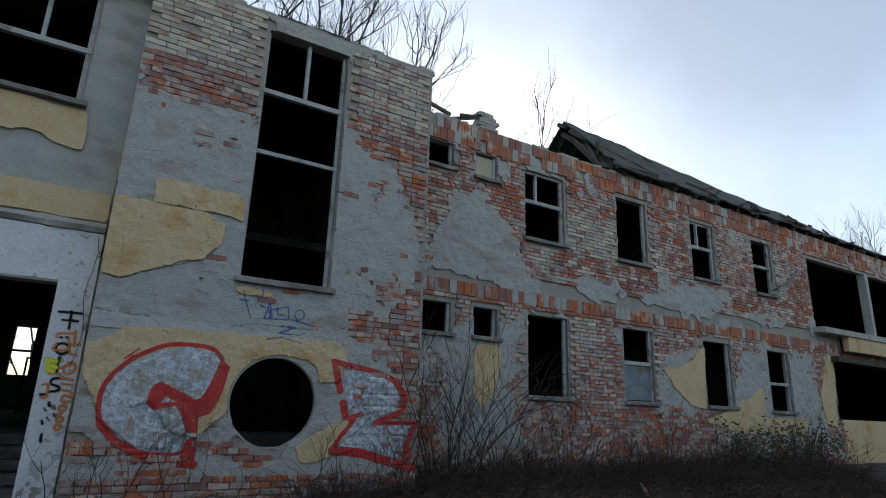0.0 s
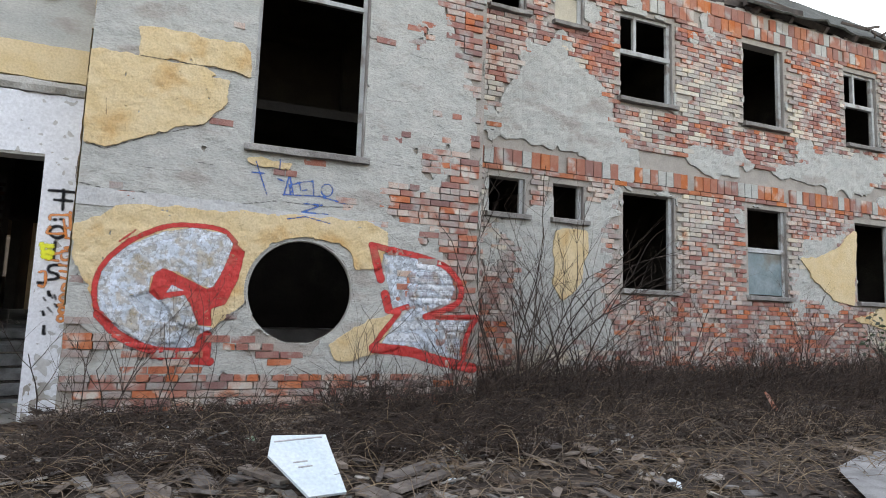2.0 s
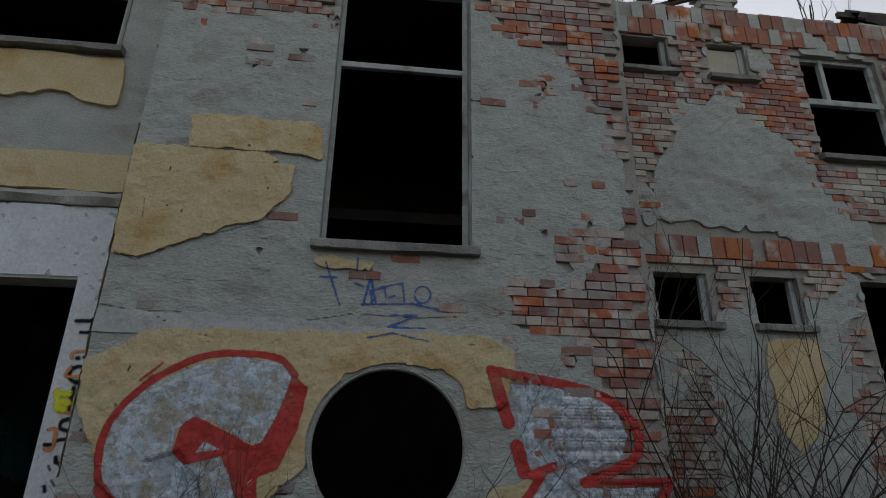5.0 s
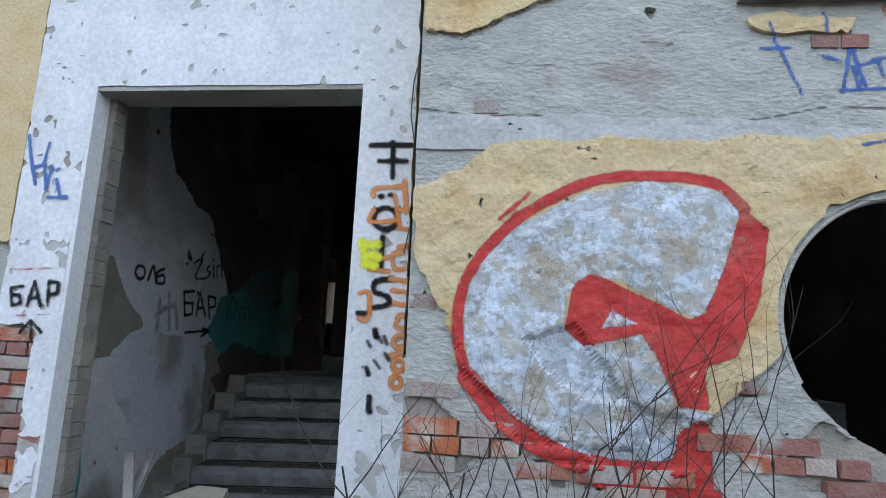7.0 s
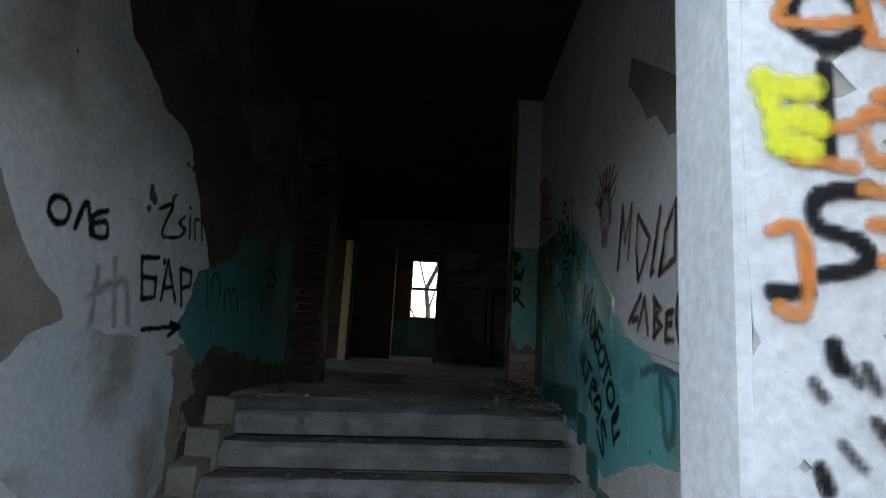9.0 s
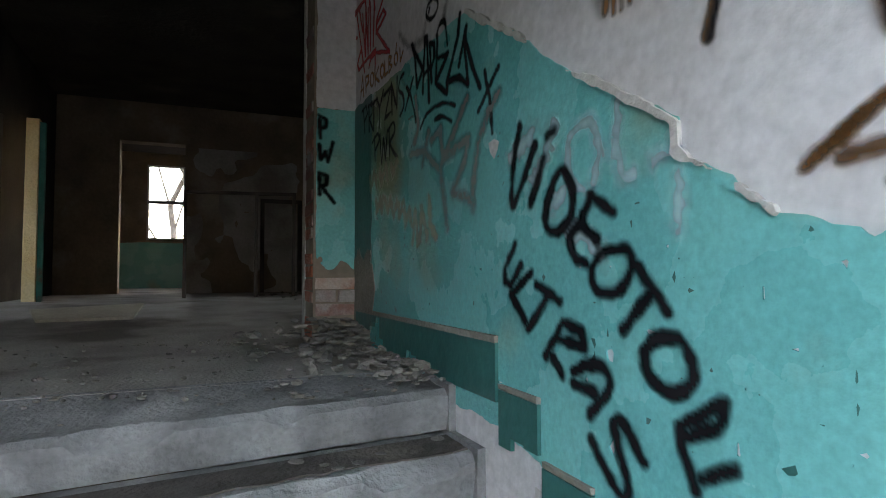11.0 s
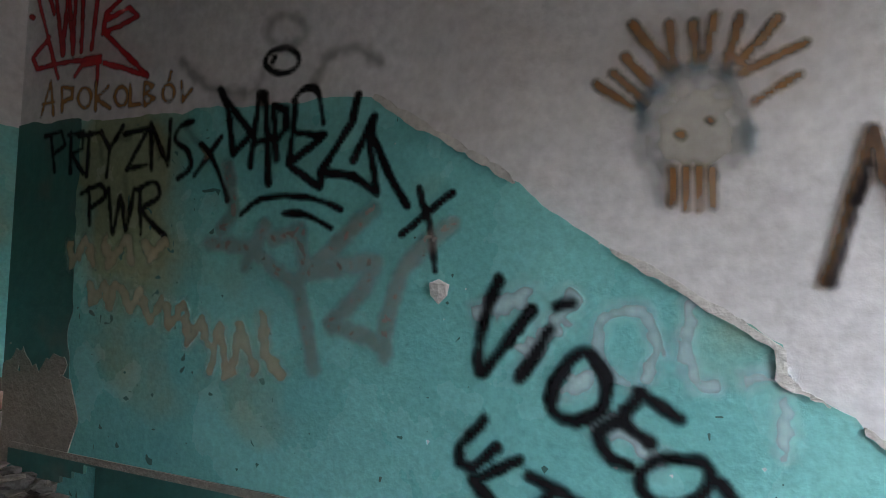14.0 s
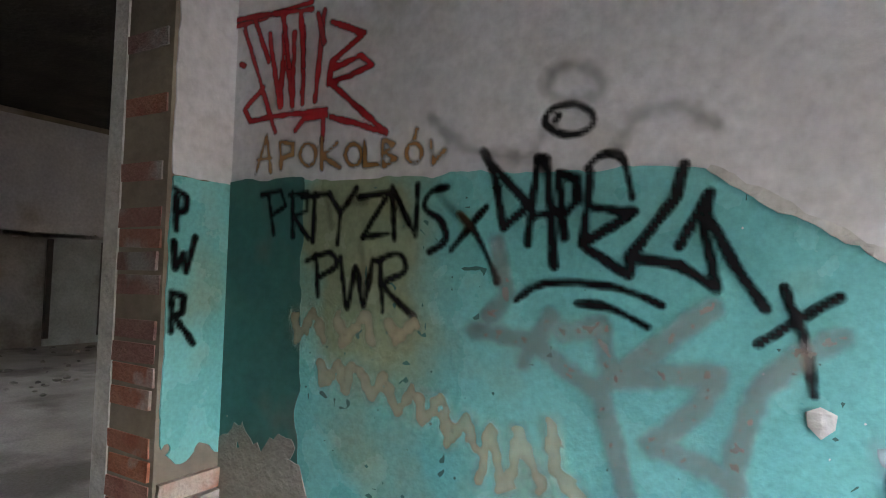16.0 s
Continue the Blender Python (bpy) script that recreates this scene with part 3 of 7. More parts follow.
OCHRE_D = [(0.492, 2.08), (0.723, 2.18), (0.878, 2.329), (1.601, 2.358), (3.094, 2.374), (3.438, 2.395), (3.7, 2.267), (3.706, 2.107), (3.605, 1.827), (3.342, 1.819), (3.283, 1.99), (3.119, 2.092), (2.744, 2.136), (2.396, 2.037), (2.21, 1.644), (2.164, 1.371), (1.965, 1.197), (1.834, 1.093), (1.523, 1.178), (1.294, 1.474), (0.809, 1.317), (0.565, 1.732)]
OCHRE_E = [(3.503, 1.23), (3.889, 1.342), (3.917, 0.939), (3.605, 0.863), (3.165, 0.749), (3.079, 0.959), (3.306, 1.095)]
OCHRE_F = [(0.738, 1.314), (1.01, 1.463), (1.246, 1.166), (1.49, 1.143), (1.536, 0.949), (1.19, 0.998)]
BRICK_TOPL = [(0.627, 6.234), (2.015, 6.992), (2.211, 5.644), (1.869, 5.49), (1.131, 5.425), (0.546, 5.437)]
BRICK_TOP = [(-0.087, 7.524), (1.567, 7.288), (2.08, 7.019), (2.15, 6.179), (1.264, 6.039), (0.587, 6.044)]
BRICK_R = [(3.373, 7.031), (4.952, 7.297), (4.905, 2.546), (4.465, 2.59), (4.355, 2.834), (4.76, 3.413), (4.829, 4.069), (4.488, 4.665), (4.303, 5.203), (3.694, 5.43), (3.404, 5.733)]
BRICK_R2 = [(3.687, 2.743), (4.91, 2.784), (4.935, 0.626), (4.616, 0.628), (4.344, 1.567), (4.521, 2.247), (4.259, 2.448), (3.696, 2.498)]
BRICK_BAND = [(0.551, 1.117), (1.054, 0.999), (1.632, 0.851), (2.211, 1.065), (2.309, 1.147), (2.478, 0.961), (2.96, 0.965), (2.913, 0.834), (0.582, 0.829)]
BRICK_LETTER = [(4.03, 1.78), (4.12, 1.95), (4.38, 1.92), (4.55, 1.78), (4.62, 1.62), (4.52, 1.45), (4.3, 1.42), (4.08, 1.5)]
WG_A = [(5.528, 4.771), (6.051, 5.676), (6.707, 6.074), (7.421, 5.386), (7.931, 4.759), (8.073, 4.07), (7.85, 3.354), (7.02, 3.698), (6.117, 3.791), (5.505, 4.016)]
WG_B = [(5.621, 2.804), (6.626, 3.646), (7.923, 3.531), (7.902, 0.519), (5.728, 0.556)]
WG_C = [(11.825, 5.02), (13.071, 4.928), (14.55, 4.845), (14.323, 4.15), (13.144, 3.779), (11.727, 3.986)]
WG_D = [(11.768, 3.398), (13.422, 3.419), (13.274, 1.553), (11.697, 1.696)]
WG_E = [(14.699, 3.536), (16.202, 3.523), (18.468, 3.557), (18.938, 0.778), (14.065, 1.052)]
WG_F = [(5.557, 5.446), (6.043, 5.909), (6.577, 5.8), (6.862, 5.151), (6.087, 4.658)]
WO_A = [(6.623, 2.693), (7.231, 2.724), (7.174, 1.909), (6.798, 1.593), (6.606, 1.882)]
WO_B = [(11.88, 2.572), (12.377, 2.604), (12.926, 2.904), (13.378, 3.251), (13.242, 1.783), (12.783, 1.768), (12.226, 2.15)]
WO_C = [(15.047, 2.076), (15.67, 2.385), (15.624, 1.637), (17.552, 1.627), (17.592, 1.217), (14.321, 1.249), (13.265, 1.489)]
WO_D = [(19.139, 3.53), (19.59, 3.317), (19.249, 2.325), (19.171, 1.386), (18.601, 1.529), (18.444, 2.291)]
TEAL_R = [(1.059, 1.31), (1.181, 1.351), (1.343, 1.32), (1.786, 1.384), (2.02, 1.338), (2.156, 1.465), (2.433, 1.668), (2.927, 1.928)]
LWHITE = [(1.85, 3.07), (2.039, 2.809), (2.444, 2.599), (2.775, 2.508), (3.004, 2.14), (3.183, 1.955)]
LWHITE2 = [(1.364, 1.919), (1.532, 1.686), (1.616, 1.591), (1.767, 1.517), (1.825, 1.429), (1.728, 1.334)]



def polys(U, V, *ps):
    return np.max([poly(U, V, p) for p in ps], axis=0)


def no_hole(U, V, holes, margin=0.0):
    f = np.full(U.shape, 9.0)
    for h in holes:
        f = np.minimum(f, -rect(U, V, h[0] - margin, h[1] + margin, h[2] - margin, h[3] + margin))
    return f


def off_circle(U, V, extra=0.035):
    return np.hypot(U - CIRC[0], V - CIRC[1]) - CIRC[2] - extra


def tower_grey(U, V):
    bare = polys(U, V, BRICK_TOPL, BRICK_TOP, BRICK_R, BRICK_R2, BRICK_BAND, BRICK_LETTER) + 0.16 * fbm(U, V, 0.5, 1) + 0.05 * fbm(U, V, 0.09, 2)
    bare = np.maximum(bare, 0.62 - V + 0.012 * vnoise(U, V, 0.2, 8))
    bare = np.maximum(bare, 0.25 * (fbm(U, V, 0.20, 11) - 0.66 + 0.22 * np.clip(U - 3.6, 0, 1.2) * (np.abs(V - 2.7) < 0.9)))
    return np.minimum(np.minimum(-bare, no_hole(U, V, [BIG])), off_circle(U, V, 0.0))


def tower_ochre(U, V):
    f = polys(U, V, OCHRE_A, OCHRE_B, OCHRE_C, OCHRE_D, OCHRE_E, OCHRE_F) + 0.035 * fbm(U, V, 0.16, 3) + 0.012 * fbm(U, V, 0.04, 4)
    f = np.minimum(f, 0.2 * (0.60 - fbm(U, V, 0.05, 21)))
    return np.minimum(np.minimum(f, no_hole(U, V, [BIG])), off_circle(U, V))


def coat_height(U, V):
    g = 0.012 + 0.012 * fbm(U, V, 0.09, 5.5)
    o = g + 0.024
    row = np.floor(V / 0.08)
    v = V / 0.08 - row
    long = np.where(row % 4 == 3, 0.1315, 0.255)
    u = (U - BLOCK_L - 0.005 + np.where(row % 2 == 1, 0.1275, 0.0)) / long
    u = (u - np.floor(u)) * long
    joint = (np.minimum(v, 1 - v) * 0.08 < 0.0085) | (np.minimum(u, long - u) < 0.0085)
    bare = np.where(joint, 0.010, 0.034)
    return np.where(tower_ochre(U, V) > -0.01, o, np.where(tower_grey(U, V) > -0.01, g, bare))


def tower_height(U, V):
    """The coats' height with the steps between them eased, for paint that runs across."""
    near = np.mean([coat_height(U + a, V + b) for a, b in ((0.012, 0.012), (-0.012, 0.012), (0.012, -0.012), (-0.012, -0.012))], axis=0)
    here = coat_height(U, V)
    return np.where(np.abs(here - near) > 0.004, np.maximum(near, 0.7 * here + 0.3 * near), here)


def wing_ochre(U, V):
    f = polys(U, V, WO_A, WO_B, WO_C, WO_D) + 0.06 * fbm(U, V, 0.3, 3) + 0.02 * fbm(U, V, 0.07, 4)
    return np.minimum(f, no_hole(U, V, LOW + UP + [LOGGIA, PORCH], 0.01))


def wing_grey(U, V):
    f = polys(U, V, WG_A, WG_B, WG_C, WG_D, WG_E, WG_F) - 0.20 + 0.25 * fbm(U, V, 0.9, 6) + 0.26 * fbm(U, V, 0.34, 19) + 0.08 * fbm(U, V, 0.13, 7)
    f = np.maximum(f, 0.5 * (fbm(U, V, 0.8, 31) - 0.44))
    f = np.maximum(f, np.minimum(0.12 + 0.4 * fbm(U, V, 0.6, 17) - np.abs(V - 4.22) * 0.9, 0.2))
    f = np.maximum(f, -0.02 - np.min([np.abs(rect(U, V, h[0] - 0.02, h[1] + 0.02, h[2] - 0.06, h[3] + 0.02)) for h in LOW + UP], axis=0) + 0.14 * fbm(U, V, 0.3, 12))
    return np.minimum(f, no_hole(U, V, LOW + UP + [LOGGIA, PORCH], 0.004))


def bay_frame(U, V):
    f = np.minimum(rect(U, V, -1.97, 0.5, -0.4, 3.49), no_hole(U, V, [DOOR], 0.0)) + 0.006 * fbm(U, V, 0.1, 3)
    return np.minimum(f, np.maximum(V - 1.36 - 0.05 * fbm(U, V, 0.2, 2), U + 1.72))


def bay_white(U, V):
    f = bay_frame(U, V)
    f = np.minimum(f, 0.3 * (0.42 - fbm(U, V, 0.06, 8) - 0.04 * fbm(U, V, 0.015, 3) - 0.45 * np.clip(1.2 - V, 0, 0.9)))
    return f


def bay_brick_zone(U, V):
    return np.minimum(1.38 + 0.12 * fbm(U, V, 0.4, 5) - V, -1.64 - U)


def bay_ochre(U, V):
    f = rect(U, V, -9, 0.49, 3.65, 4.02 ) + 0.02 * fbm(U, V, 0.2, 4)
    top = np.minimum(4.62 + 0.12 * fbm(U, V, 0.5, 9) - V, 9) * -1
    f = np.maximum(f, np.minimum(np.minimum(top, 5.08 - V), 0.05 - U) + 0.05 * fbm(U, V, 0.3, 5))
    f = np.maximum(f, np.minimum(np.minimum(-1.98 - U, 3.48 - V), V - 1.9 - 0.3 * fbm(U, V, 0.6, 3)) + 0.04 * fbm(U, V, 0.3, 6))
    return np.minimum(f, no_hole(U, V, [BAYWIN, DOOR], 0.02))


RES = 0.025
tower_plaster = sheet("plaster_coat", tower_grey, 0.525, 4.9, 0.0, 7.15, RES, block_at, -0.02, 0.032, "plaster_grey", wall_block, 0.012)
sheet("render_band", lambda U, V: np.minimum(np.minimum(2.50 - 0.035 * (U - 0.5) + 0.035 * fbm(U, V, 0.3, 6) + 0.01 * fbm(U, V, 0.05, 4) - V, V - 2.30), np.minimum(3.62 - U, tower_grey(U, V))), 0.525, 3.7, 2.2, 2.7, RES, block_at, lambda U, V: 0.012 + 0.012 * fbm(U, V, 0.09, 5.5), 0.014, "smooth_render", wall_block)
tower_paint = sheet("ochre_coat", tower_ochre, 0.525, 4.9, 0.55, 4.6, RES, block_at, lambda U, V: 0.012 + 0.012 * fbm(U, V, 0.09, 5.5), 0.024, "plaster_ochre", wall_block)
sheet("plaster_coat", wing_grey, BLOCK_R + 0.01, 26, 0.0, 7.1, 0.05, wing_at, -0.02, 0.032, "plaster_grey", wall_wing, 0.02)
sheet("ochre_coat", wing_ochre, BLOCK_R + 0.01, 20.5, 0.6, 4.0, 0.05, wing_at, -0.02, 0.056, "plaster_ochre", wall_wing)
sheet("under_coat", lambda U, V: bay_frame(U, V) - 0.004, -2.1, 0.52, -0.1, 3.55, RES, bay_at, -0.02, 0.045, "hall_shabby", wall_bay)
sheet("white_coat", bay_white, -2.1, 0.52, -0.1, 3.55, RES, bay_at, -0.02, 0.05, "plaster_white", wall_bay, 0.002)
sheet("ochre_coat", bay_ochre, -5.0, 0.52, 1.2, 5.2, 0.04, bay_at, -0.02, 0.04, "plaster_ochre", wall_bay, 0.006)
part("reveal", box(0.118, 0.146, BAY_Y - 0.028, BAY_Y + 0.222, -0.1, 2.85, 0.002), "plaster_white", wall_bay, "flaking white door reveal")
part("reveal", box(-1.583, -1.555, BAY_Y - 0.028, BAY_Y + 0.10, -0.1, 2.85, 0.002), "plaster_white", wall_bay, "flaking white door reveal")
for k in range(35):
    part("reveal_brick", box(-1.582, -1.512 + 0.004 * math.sin(k * 2.3), BAY_Y + 0.102, BAY_Y + 0.222, 0.03 + 0.08 * k, 0.107 + 0.08 * k, 0.0015), "shabby_cement", wall_bay)
part("reveal", box(-1.555, 0.118, BAY_Y - 0.02, BAY_Y + 0.222, 2.822, 2.853, 0.003), "cement", wall_bay, "rough lintel underside")


def ledge():
    bm = bmesh.new()
    prev = None
    for k in range(181):
        x = -9.0 + 9.5 * k / 180
        a, b = 0.02 * vnoise(x, 0, 0.11, 3), 0.03 * vnoise(x, 5, 0.19, 4)
        row = [bm.verts.new((x, y, z)) for y, z in ((BAY_Y + 0.02, 3.50 + a * 0.3), (BAY_Y - 0.05 + a, 3.50 + a * 0.5), (BAY_Y - 0.075 + b, 3.56), (BAY_Y - 0.04 + a, 3.63 + b * 0.6), (BAY_Y + 0.02, 3.645))]
        if prev:
            for q in range(4):
                bm.faces.new((prev[q], row[q], row[q + 1], prev[q + 1]))
        prev = row
    bmesh.ops.recalc_face_normals(bm, faces=bm.faces)
    return part("cornice", bm, "cement", wall_bay, "crumbling cement ledge over the entrance")


ledge()
left_side = bpy.data.objects["wall_tower_left"]
side_at = lambda u, v, d: (BLOCK_L - d + 0.003, u, v)
sheet("ochre_coat", lambda U, V: np.minimum(V - 1.32 - 0.06 * fbm(U, V, 0.2, 3), np.maximum(3.5 - V, 0.2 * fbm(U, V, 0.6, 4))) + 0.03 * fbm(U, V, 0.1, 2), -0.01, BAY_Y - 0.03, 1.1, 5.0, 0.02, side_at, 0.0, 0.014, "plaster_ochre", left_side, 0.01)


# ---------------------------------------------------------------- sprayed paint
def paint_material(mat, dens):
    name = f"{mat}_spray_{int(dens * 100)}"
    if name not in M:
        m = M[mat].copy()
        n, l = m.node_tree.nodes, m.node_tree.links
        at = n.new("ShaderNodeAttribute")
        at.attribute_name = "spray"
        mul = n.new("ShaderNodeMath")
        mul.operation = "MULTIPLY"
        mul.inputs[1].default_value = dens
        l.new(at.outputs["Fac"], mul.inputs[0])
        if mat in ("silver_paint", "white_paint", "red_paint", "orange_paint"):
            geo, worn, wear = n.new("ShaderNodeNewGeometry"), n.new("ShaderNodeTexNoise"), n.new("ShaderNodeMapRange")
            worn.inputs["Scale"].default_value, worn.inputs["Detail"].default_value, worn.inputs["Roughness"].default_value = 16, 9, 0.68
            l.new(geo.outputs["Position"], worn.inputs["Vector"])
            lo = 0.46 if mat[0] in "sw" else 0.34
            for name_in, v in (("From Min", lo), ("From Max", lo + 0.07), ("To Min", 0.48 * dens), ("To Max", dens)):
                wear.inputs[name_in].default_value = v
            l.new(worn.outputs["Fac"], wear.inputs["Value"])
            l.new(wear.outputs["Result"], mul.inputs[1])
        l.new(mul.outputs[0], n["Principled BSDF"].inputs["Alpha"])
        M[name] = m
    return name


M["beige_mask"] = material("beige_mask", (0.58, 0.55, 0.47), (0.52, 0.50, 0.44), 0.7, 6, 0.1, 40)
M["scrape_white"] = material("scrape_white", (0.62, 0.61, 0.58), (0.50, 0.49, 0.46), 0.9, 8, 0.4, 50)
M["bare_plaster"] = material("bare_plaster", (0.30, 0.28, 0.24), (0.24, 0.22, 0.19), 0.95, 5, 0.5, 50)
WALLS = {
    "block": (block_at, tower_height, wall_block, 0.0125),
    "bay": (bay_at, lambda U, V: np.full(U.shape, 0.036), wall_bay, 0.01),
    "hall_right": (right_at, lambda U, V: np.full(U.shape, 0.0062), right_wall, 0.009),
    "hall_left": (left_at, lambda U, V: np.full(U.shape, 0.006), left_wall, 0.012),
}
coats = {k: 0 for k in WALLS}


def spray(label, on, mat, soft, dens, width=0.03, lines=(), fill=None, smooth=True):
    """Paint sprayed on a wall along lines of that width, or inside an outline; soft is the reach of the overspray."""
    place, height, parent, res = WALLS[on]
    coats[on] += 1
    lift = (0.003 if on == "block" else 0.0008) + 0.00006 * coats[on]
    lines = [curve_points(s) if smooth and len(s) > 2 else s for s in lines]
    every = [p for s in lines for p in s] + list(fill or [])
    pad = width / 2 + soft * 2
    u0, u1 = min(p[0] for p in every) - pad, max(p[0] for p in every) + pad
    v0, v1 = min(p[1] for p in every) - pad, max(p[1] for p in every) + pad
    u0, v0 = math.floor(u0 / 0.025) * 0.025, math.floor(v0 / 0.025) * 0.025

    def dist(U, V):
        if fill:
            d = poly(U, V, fill)
        else:
            d = np.full(U.shape, -9.0)
            for s in lines:
                for a, b in zip(s, s[1:]):
                    d = np.maximum(d, width / 2 - seg_dist(U, V, a, b))
        d = d + 0.12 * soft * vnoise(U, V, 0.03, 4) + 0.003 * vnoise(U, V, 0.05, 9)
        if on == "block":
            d = np.minimum(d, np.minimum(off_circle(U, V, 0.02), U - BLOCK_L - 0.01))
            d = np.minimum(d, BLOCK_R - 0.01 - U)
        return d

    ob = sheet("sprayed_paint", lambda U, V: dist(U, V) + soft, u0, u1, v0, v1, res, place, height, lift, paint_material(mat, dens), parent, 0.0, False)
    if not ob:
        return
    co = np.empty(len(ob.data.vertices) * 3)
    ob.data.vertices.foreach_get("co", co)
    co = co.reshape(-1, 3)
    uu = co[:, 0] if on in ("block", "bay", "stub") else co[:, 1]
    d = dist(uu, co[:, 2])
    grain = 0.25 * vnoise(uu, co[:, 2], 0.02, 3) * (np.abs(d) < soft * 1.2)
    k = np.clip((d + soft) / (2 * soft) + grain, 0, 1)
    ob.data.attributes.new("spray", "FLOAT", "POINT").data.foreach_set("value", k * k * (3 - 2 * k))
    tagged(ob, label)


# hall paint coats
TEAL_TOP = [(5.1, 2.398), (4.131, 2.376), (3.55, 2.35), (3.43, 2.335), (3.30, 2.25), (3.077, 2.118), (2.993, 2.049), (2.784, 1.899), (2.684, 1.847), (2.438, 1.69), (2.439, 1.63), (2.321, 1.561), (2.223, 1.487)]


def plaster_lip(U, V):
    """The ragged broken edge where the white coat has come away above the teal."""
    d = np.min([seg_dist(U, V, a, b) for a, b in zip(TEAL_TOP[3:], TEAL_TOP[4:])], axis=0)
    return 0.006 + 0.014 * fbm(U, V, 0.13, 15) + 0.008 * fbm(U, V, 0.03, 6) - np.abs(d)


def pits(U, V):
    """Small knocks through the paint."""
    return np.minimum(0.02 * (fbm(U, V, 0.028, 33) - 0.56 + 0.12 * fbm(U, V, 0.5, 8)), teal_right(U, V) - 0.01)


def teal_right(U, V):
    top = TEAL_TOP + TEAL_R[::-1][4:] + [(0.6, 1.15)]
    f = poly(U, V, top + [(0.6, 1.0)] + [(1.122, 1.10), (1.33, 1.035), (1.48, 1.0), (1.70, 0.98), (1.88, 0.978), (2.2, 0.887), (2.61, 0.765), (3.22, 0.9), (5.1, 0.9)])
    f = f + 0.014 * fbm(U, V, 0.10, 3) + 0.009 * fbm(U, V, 0.03, 5)
    chips = 0.1 * (0.72 - fbm(U, V, 0.045, 14)) - 0.02 * np.clip(1.3 - np.abs(U - 2.6), 0, 1) * (V < 1.5)
    low = 0.1 * (V - 1.42 - 0.25 * fbm(U, V, 0.25, 4)) + 0.2 * np.clip(5.2 - U, 0, 1) * 0.6
    return np.minimum(np.minimum(f, chips + 0.004), low + 0.02)


sheet("teal_coat", teal_right, 0.67, 5.08, 0.7, 2.5, 0.02, right_at, 0.0, 0.004, "teal", right_wall)
sheet("broken_edge", plaster_lip, 2.15, 3.5, 1.4, 2.4, 0.012, right_at, 0.003, 0.010, "scrape_white", right_wall, 0.004)
sheet("paint_knocks", pits, 1.4, 5.0, 1.0, 2.35, 0.0125, right_at, 0.004, 0.0014, "teal_dark", right_wall, 0.0, False)
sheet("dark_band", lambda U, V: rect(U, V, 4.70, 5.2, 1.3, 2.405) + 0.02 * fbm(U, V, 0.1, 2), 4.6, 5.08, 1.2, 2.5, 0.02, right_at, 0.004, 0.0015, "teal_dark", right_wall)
sheet("bare_patch", lambda U, V: np.minimum(0.74 - np.abs(V - 1.3) - 2.5 * np.abs(U - 4.92), 1.5 + 0.1 * fbm(U, V, 0.05, 2) - V) * 0.3, 4.6, 5.08, 0.97, 1.7, 0.02, right_at, 0.004, 0.004, "bare_plaster", right_wall)
sheet("bare_foot", lambda U, V: 0.98 + 0.03 * fbm(U, V, 0.1, 2) - 0.25 * np.clip(U - 1.9, 0, 0.8) - V, 0.67, 3.0, 0.0, 1.1, 0.025, right_at, 0.0, 0.003, "scrape_white", right_wall)
for a, b, lo, hi in ((3.21, 5.0, 0.975, 1.165), (2.96, 3.19, 0.84, 1.02), (2.72, 2.94, 0.665, 0.85), (2.48, 2.70, 0.50, 0.68)):
    bm = bmesh.new()
    n = max(2, int((b - a) / 0.06))
    for k in range(n):
        u = a + (b - a) * k / n
        eat = 0.10 * max(0, vnoise(u, lo, 0.16, 6)) + (0.1 if u > 4.45 else 0)
        add_box(bm, HALL_R - 0.016, HALL_R - 0.002, u, u + (b - a) / n, lo + eat, hi - 0.004 * abs(vnoise(u, 1, 0.1, 2)))
    bmesh.ops.remove_doubles(bm, verts=bm.verts, dist=0.001)
    part("skirting", bm, "teal_dark", right_wall, "chipped dark green skirting")
    part("skirting_cap", box(HALL_R - 0.018, HALL_R - 0.001, a, b, hi, hi + 0.018, 0.003), "bare_plaster", right_wall, "raw plaster edge over the skirting")


def left_pale(U, V):
    f = poly(U, V, [(0.6, 4.0), (1.75, 4.0)] + LWHITE + [(3.3, 1.6), (3.1, 1.35), (2.5, 1.15), (2.4, 0.5), (2.0, 0.0), (0.6, 0.0)]) + 0.04 * fbm(U, V, 0.2, 3) + 0.02 * fbm(U, V, 0.05, 2)
    bare = poly(U, V, [(0.8, 2.1)] + LWHITE2 + [(1.6, 1.2), (0.8, 1.1)])
    return np.minimum(np.minimum(f, -bare - 0.02 * fbm(U, V, 0.08, 6)), 0.2 * (0.62 - fbm(U, V, 0.14, 9) - 0.2 * np.clip(1.0 - V, 0, 1)))


def left_teal(U, V):
    return poly(U, V, [(2.85, 1.42), (3.1, 1.78), (3.5, 1.9), (3.9, 2.14), (4.4, 2.32), (5.4, 2.36), (5.4, 1.15), (4.3, 1.2), (3.6, 1.3), (3.2, 1.2)]) + 0.07 * fbm(U, V, 0.25, 5) + 0.03 * fbm(U, V, 0.06, 4)


sheet("bare_coat", lambda U, V: np.minimum(3.15 - U, 2.25 - 0.25 * (U - 0.7) - V) * 0.4 + 0.08 * fbm(U, V, 0.3, 8) + 0.03 * fbm(U, V, 0.06, 3), 0.67, 3.5, -0.2, 2.5, 0.03, left_at, 0.0, 0.002, "bare_plaster", left_wall)
sheet("pale_coat", left_pale, 0.67, 3.6, 0.0, 3.9, 0.025, left_at, 0.0, 0.004, "hall_dull", left_wall)
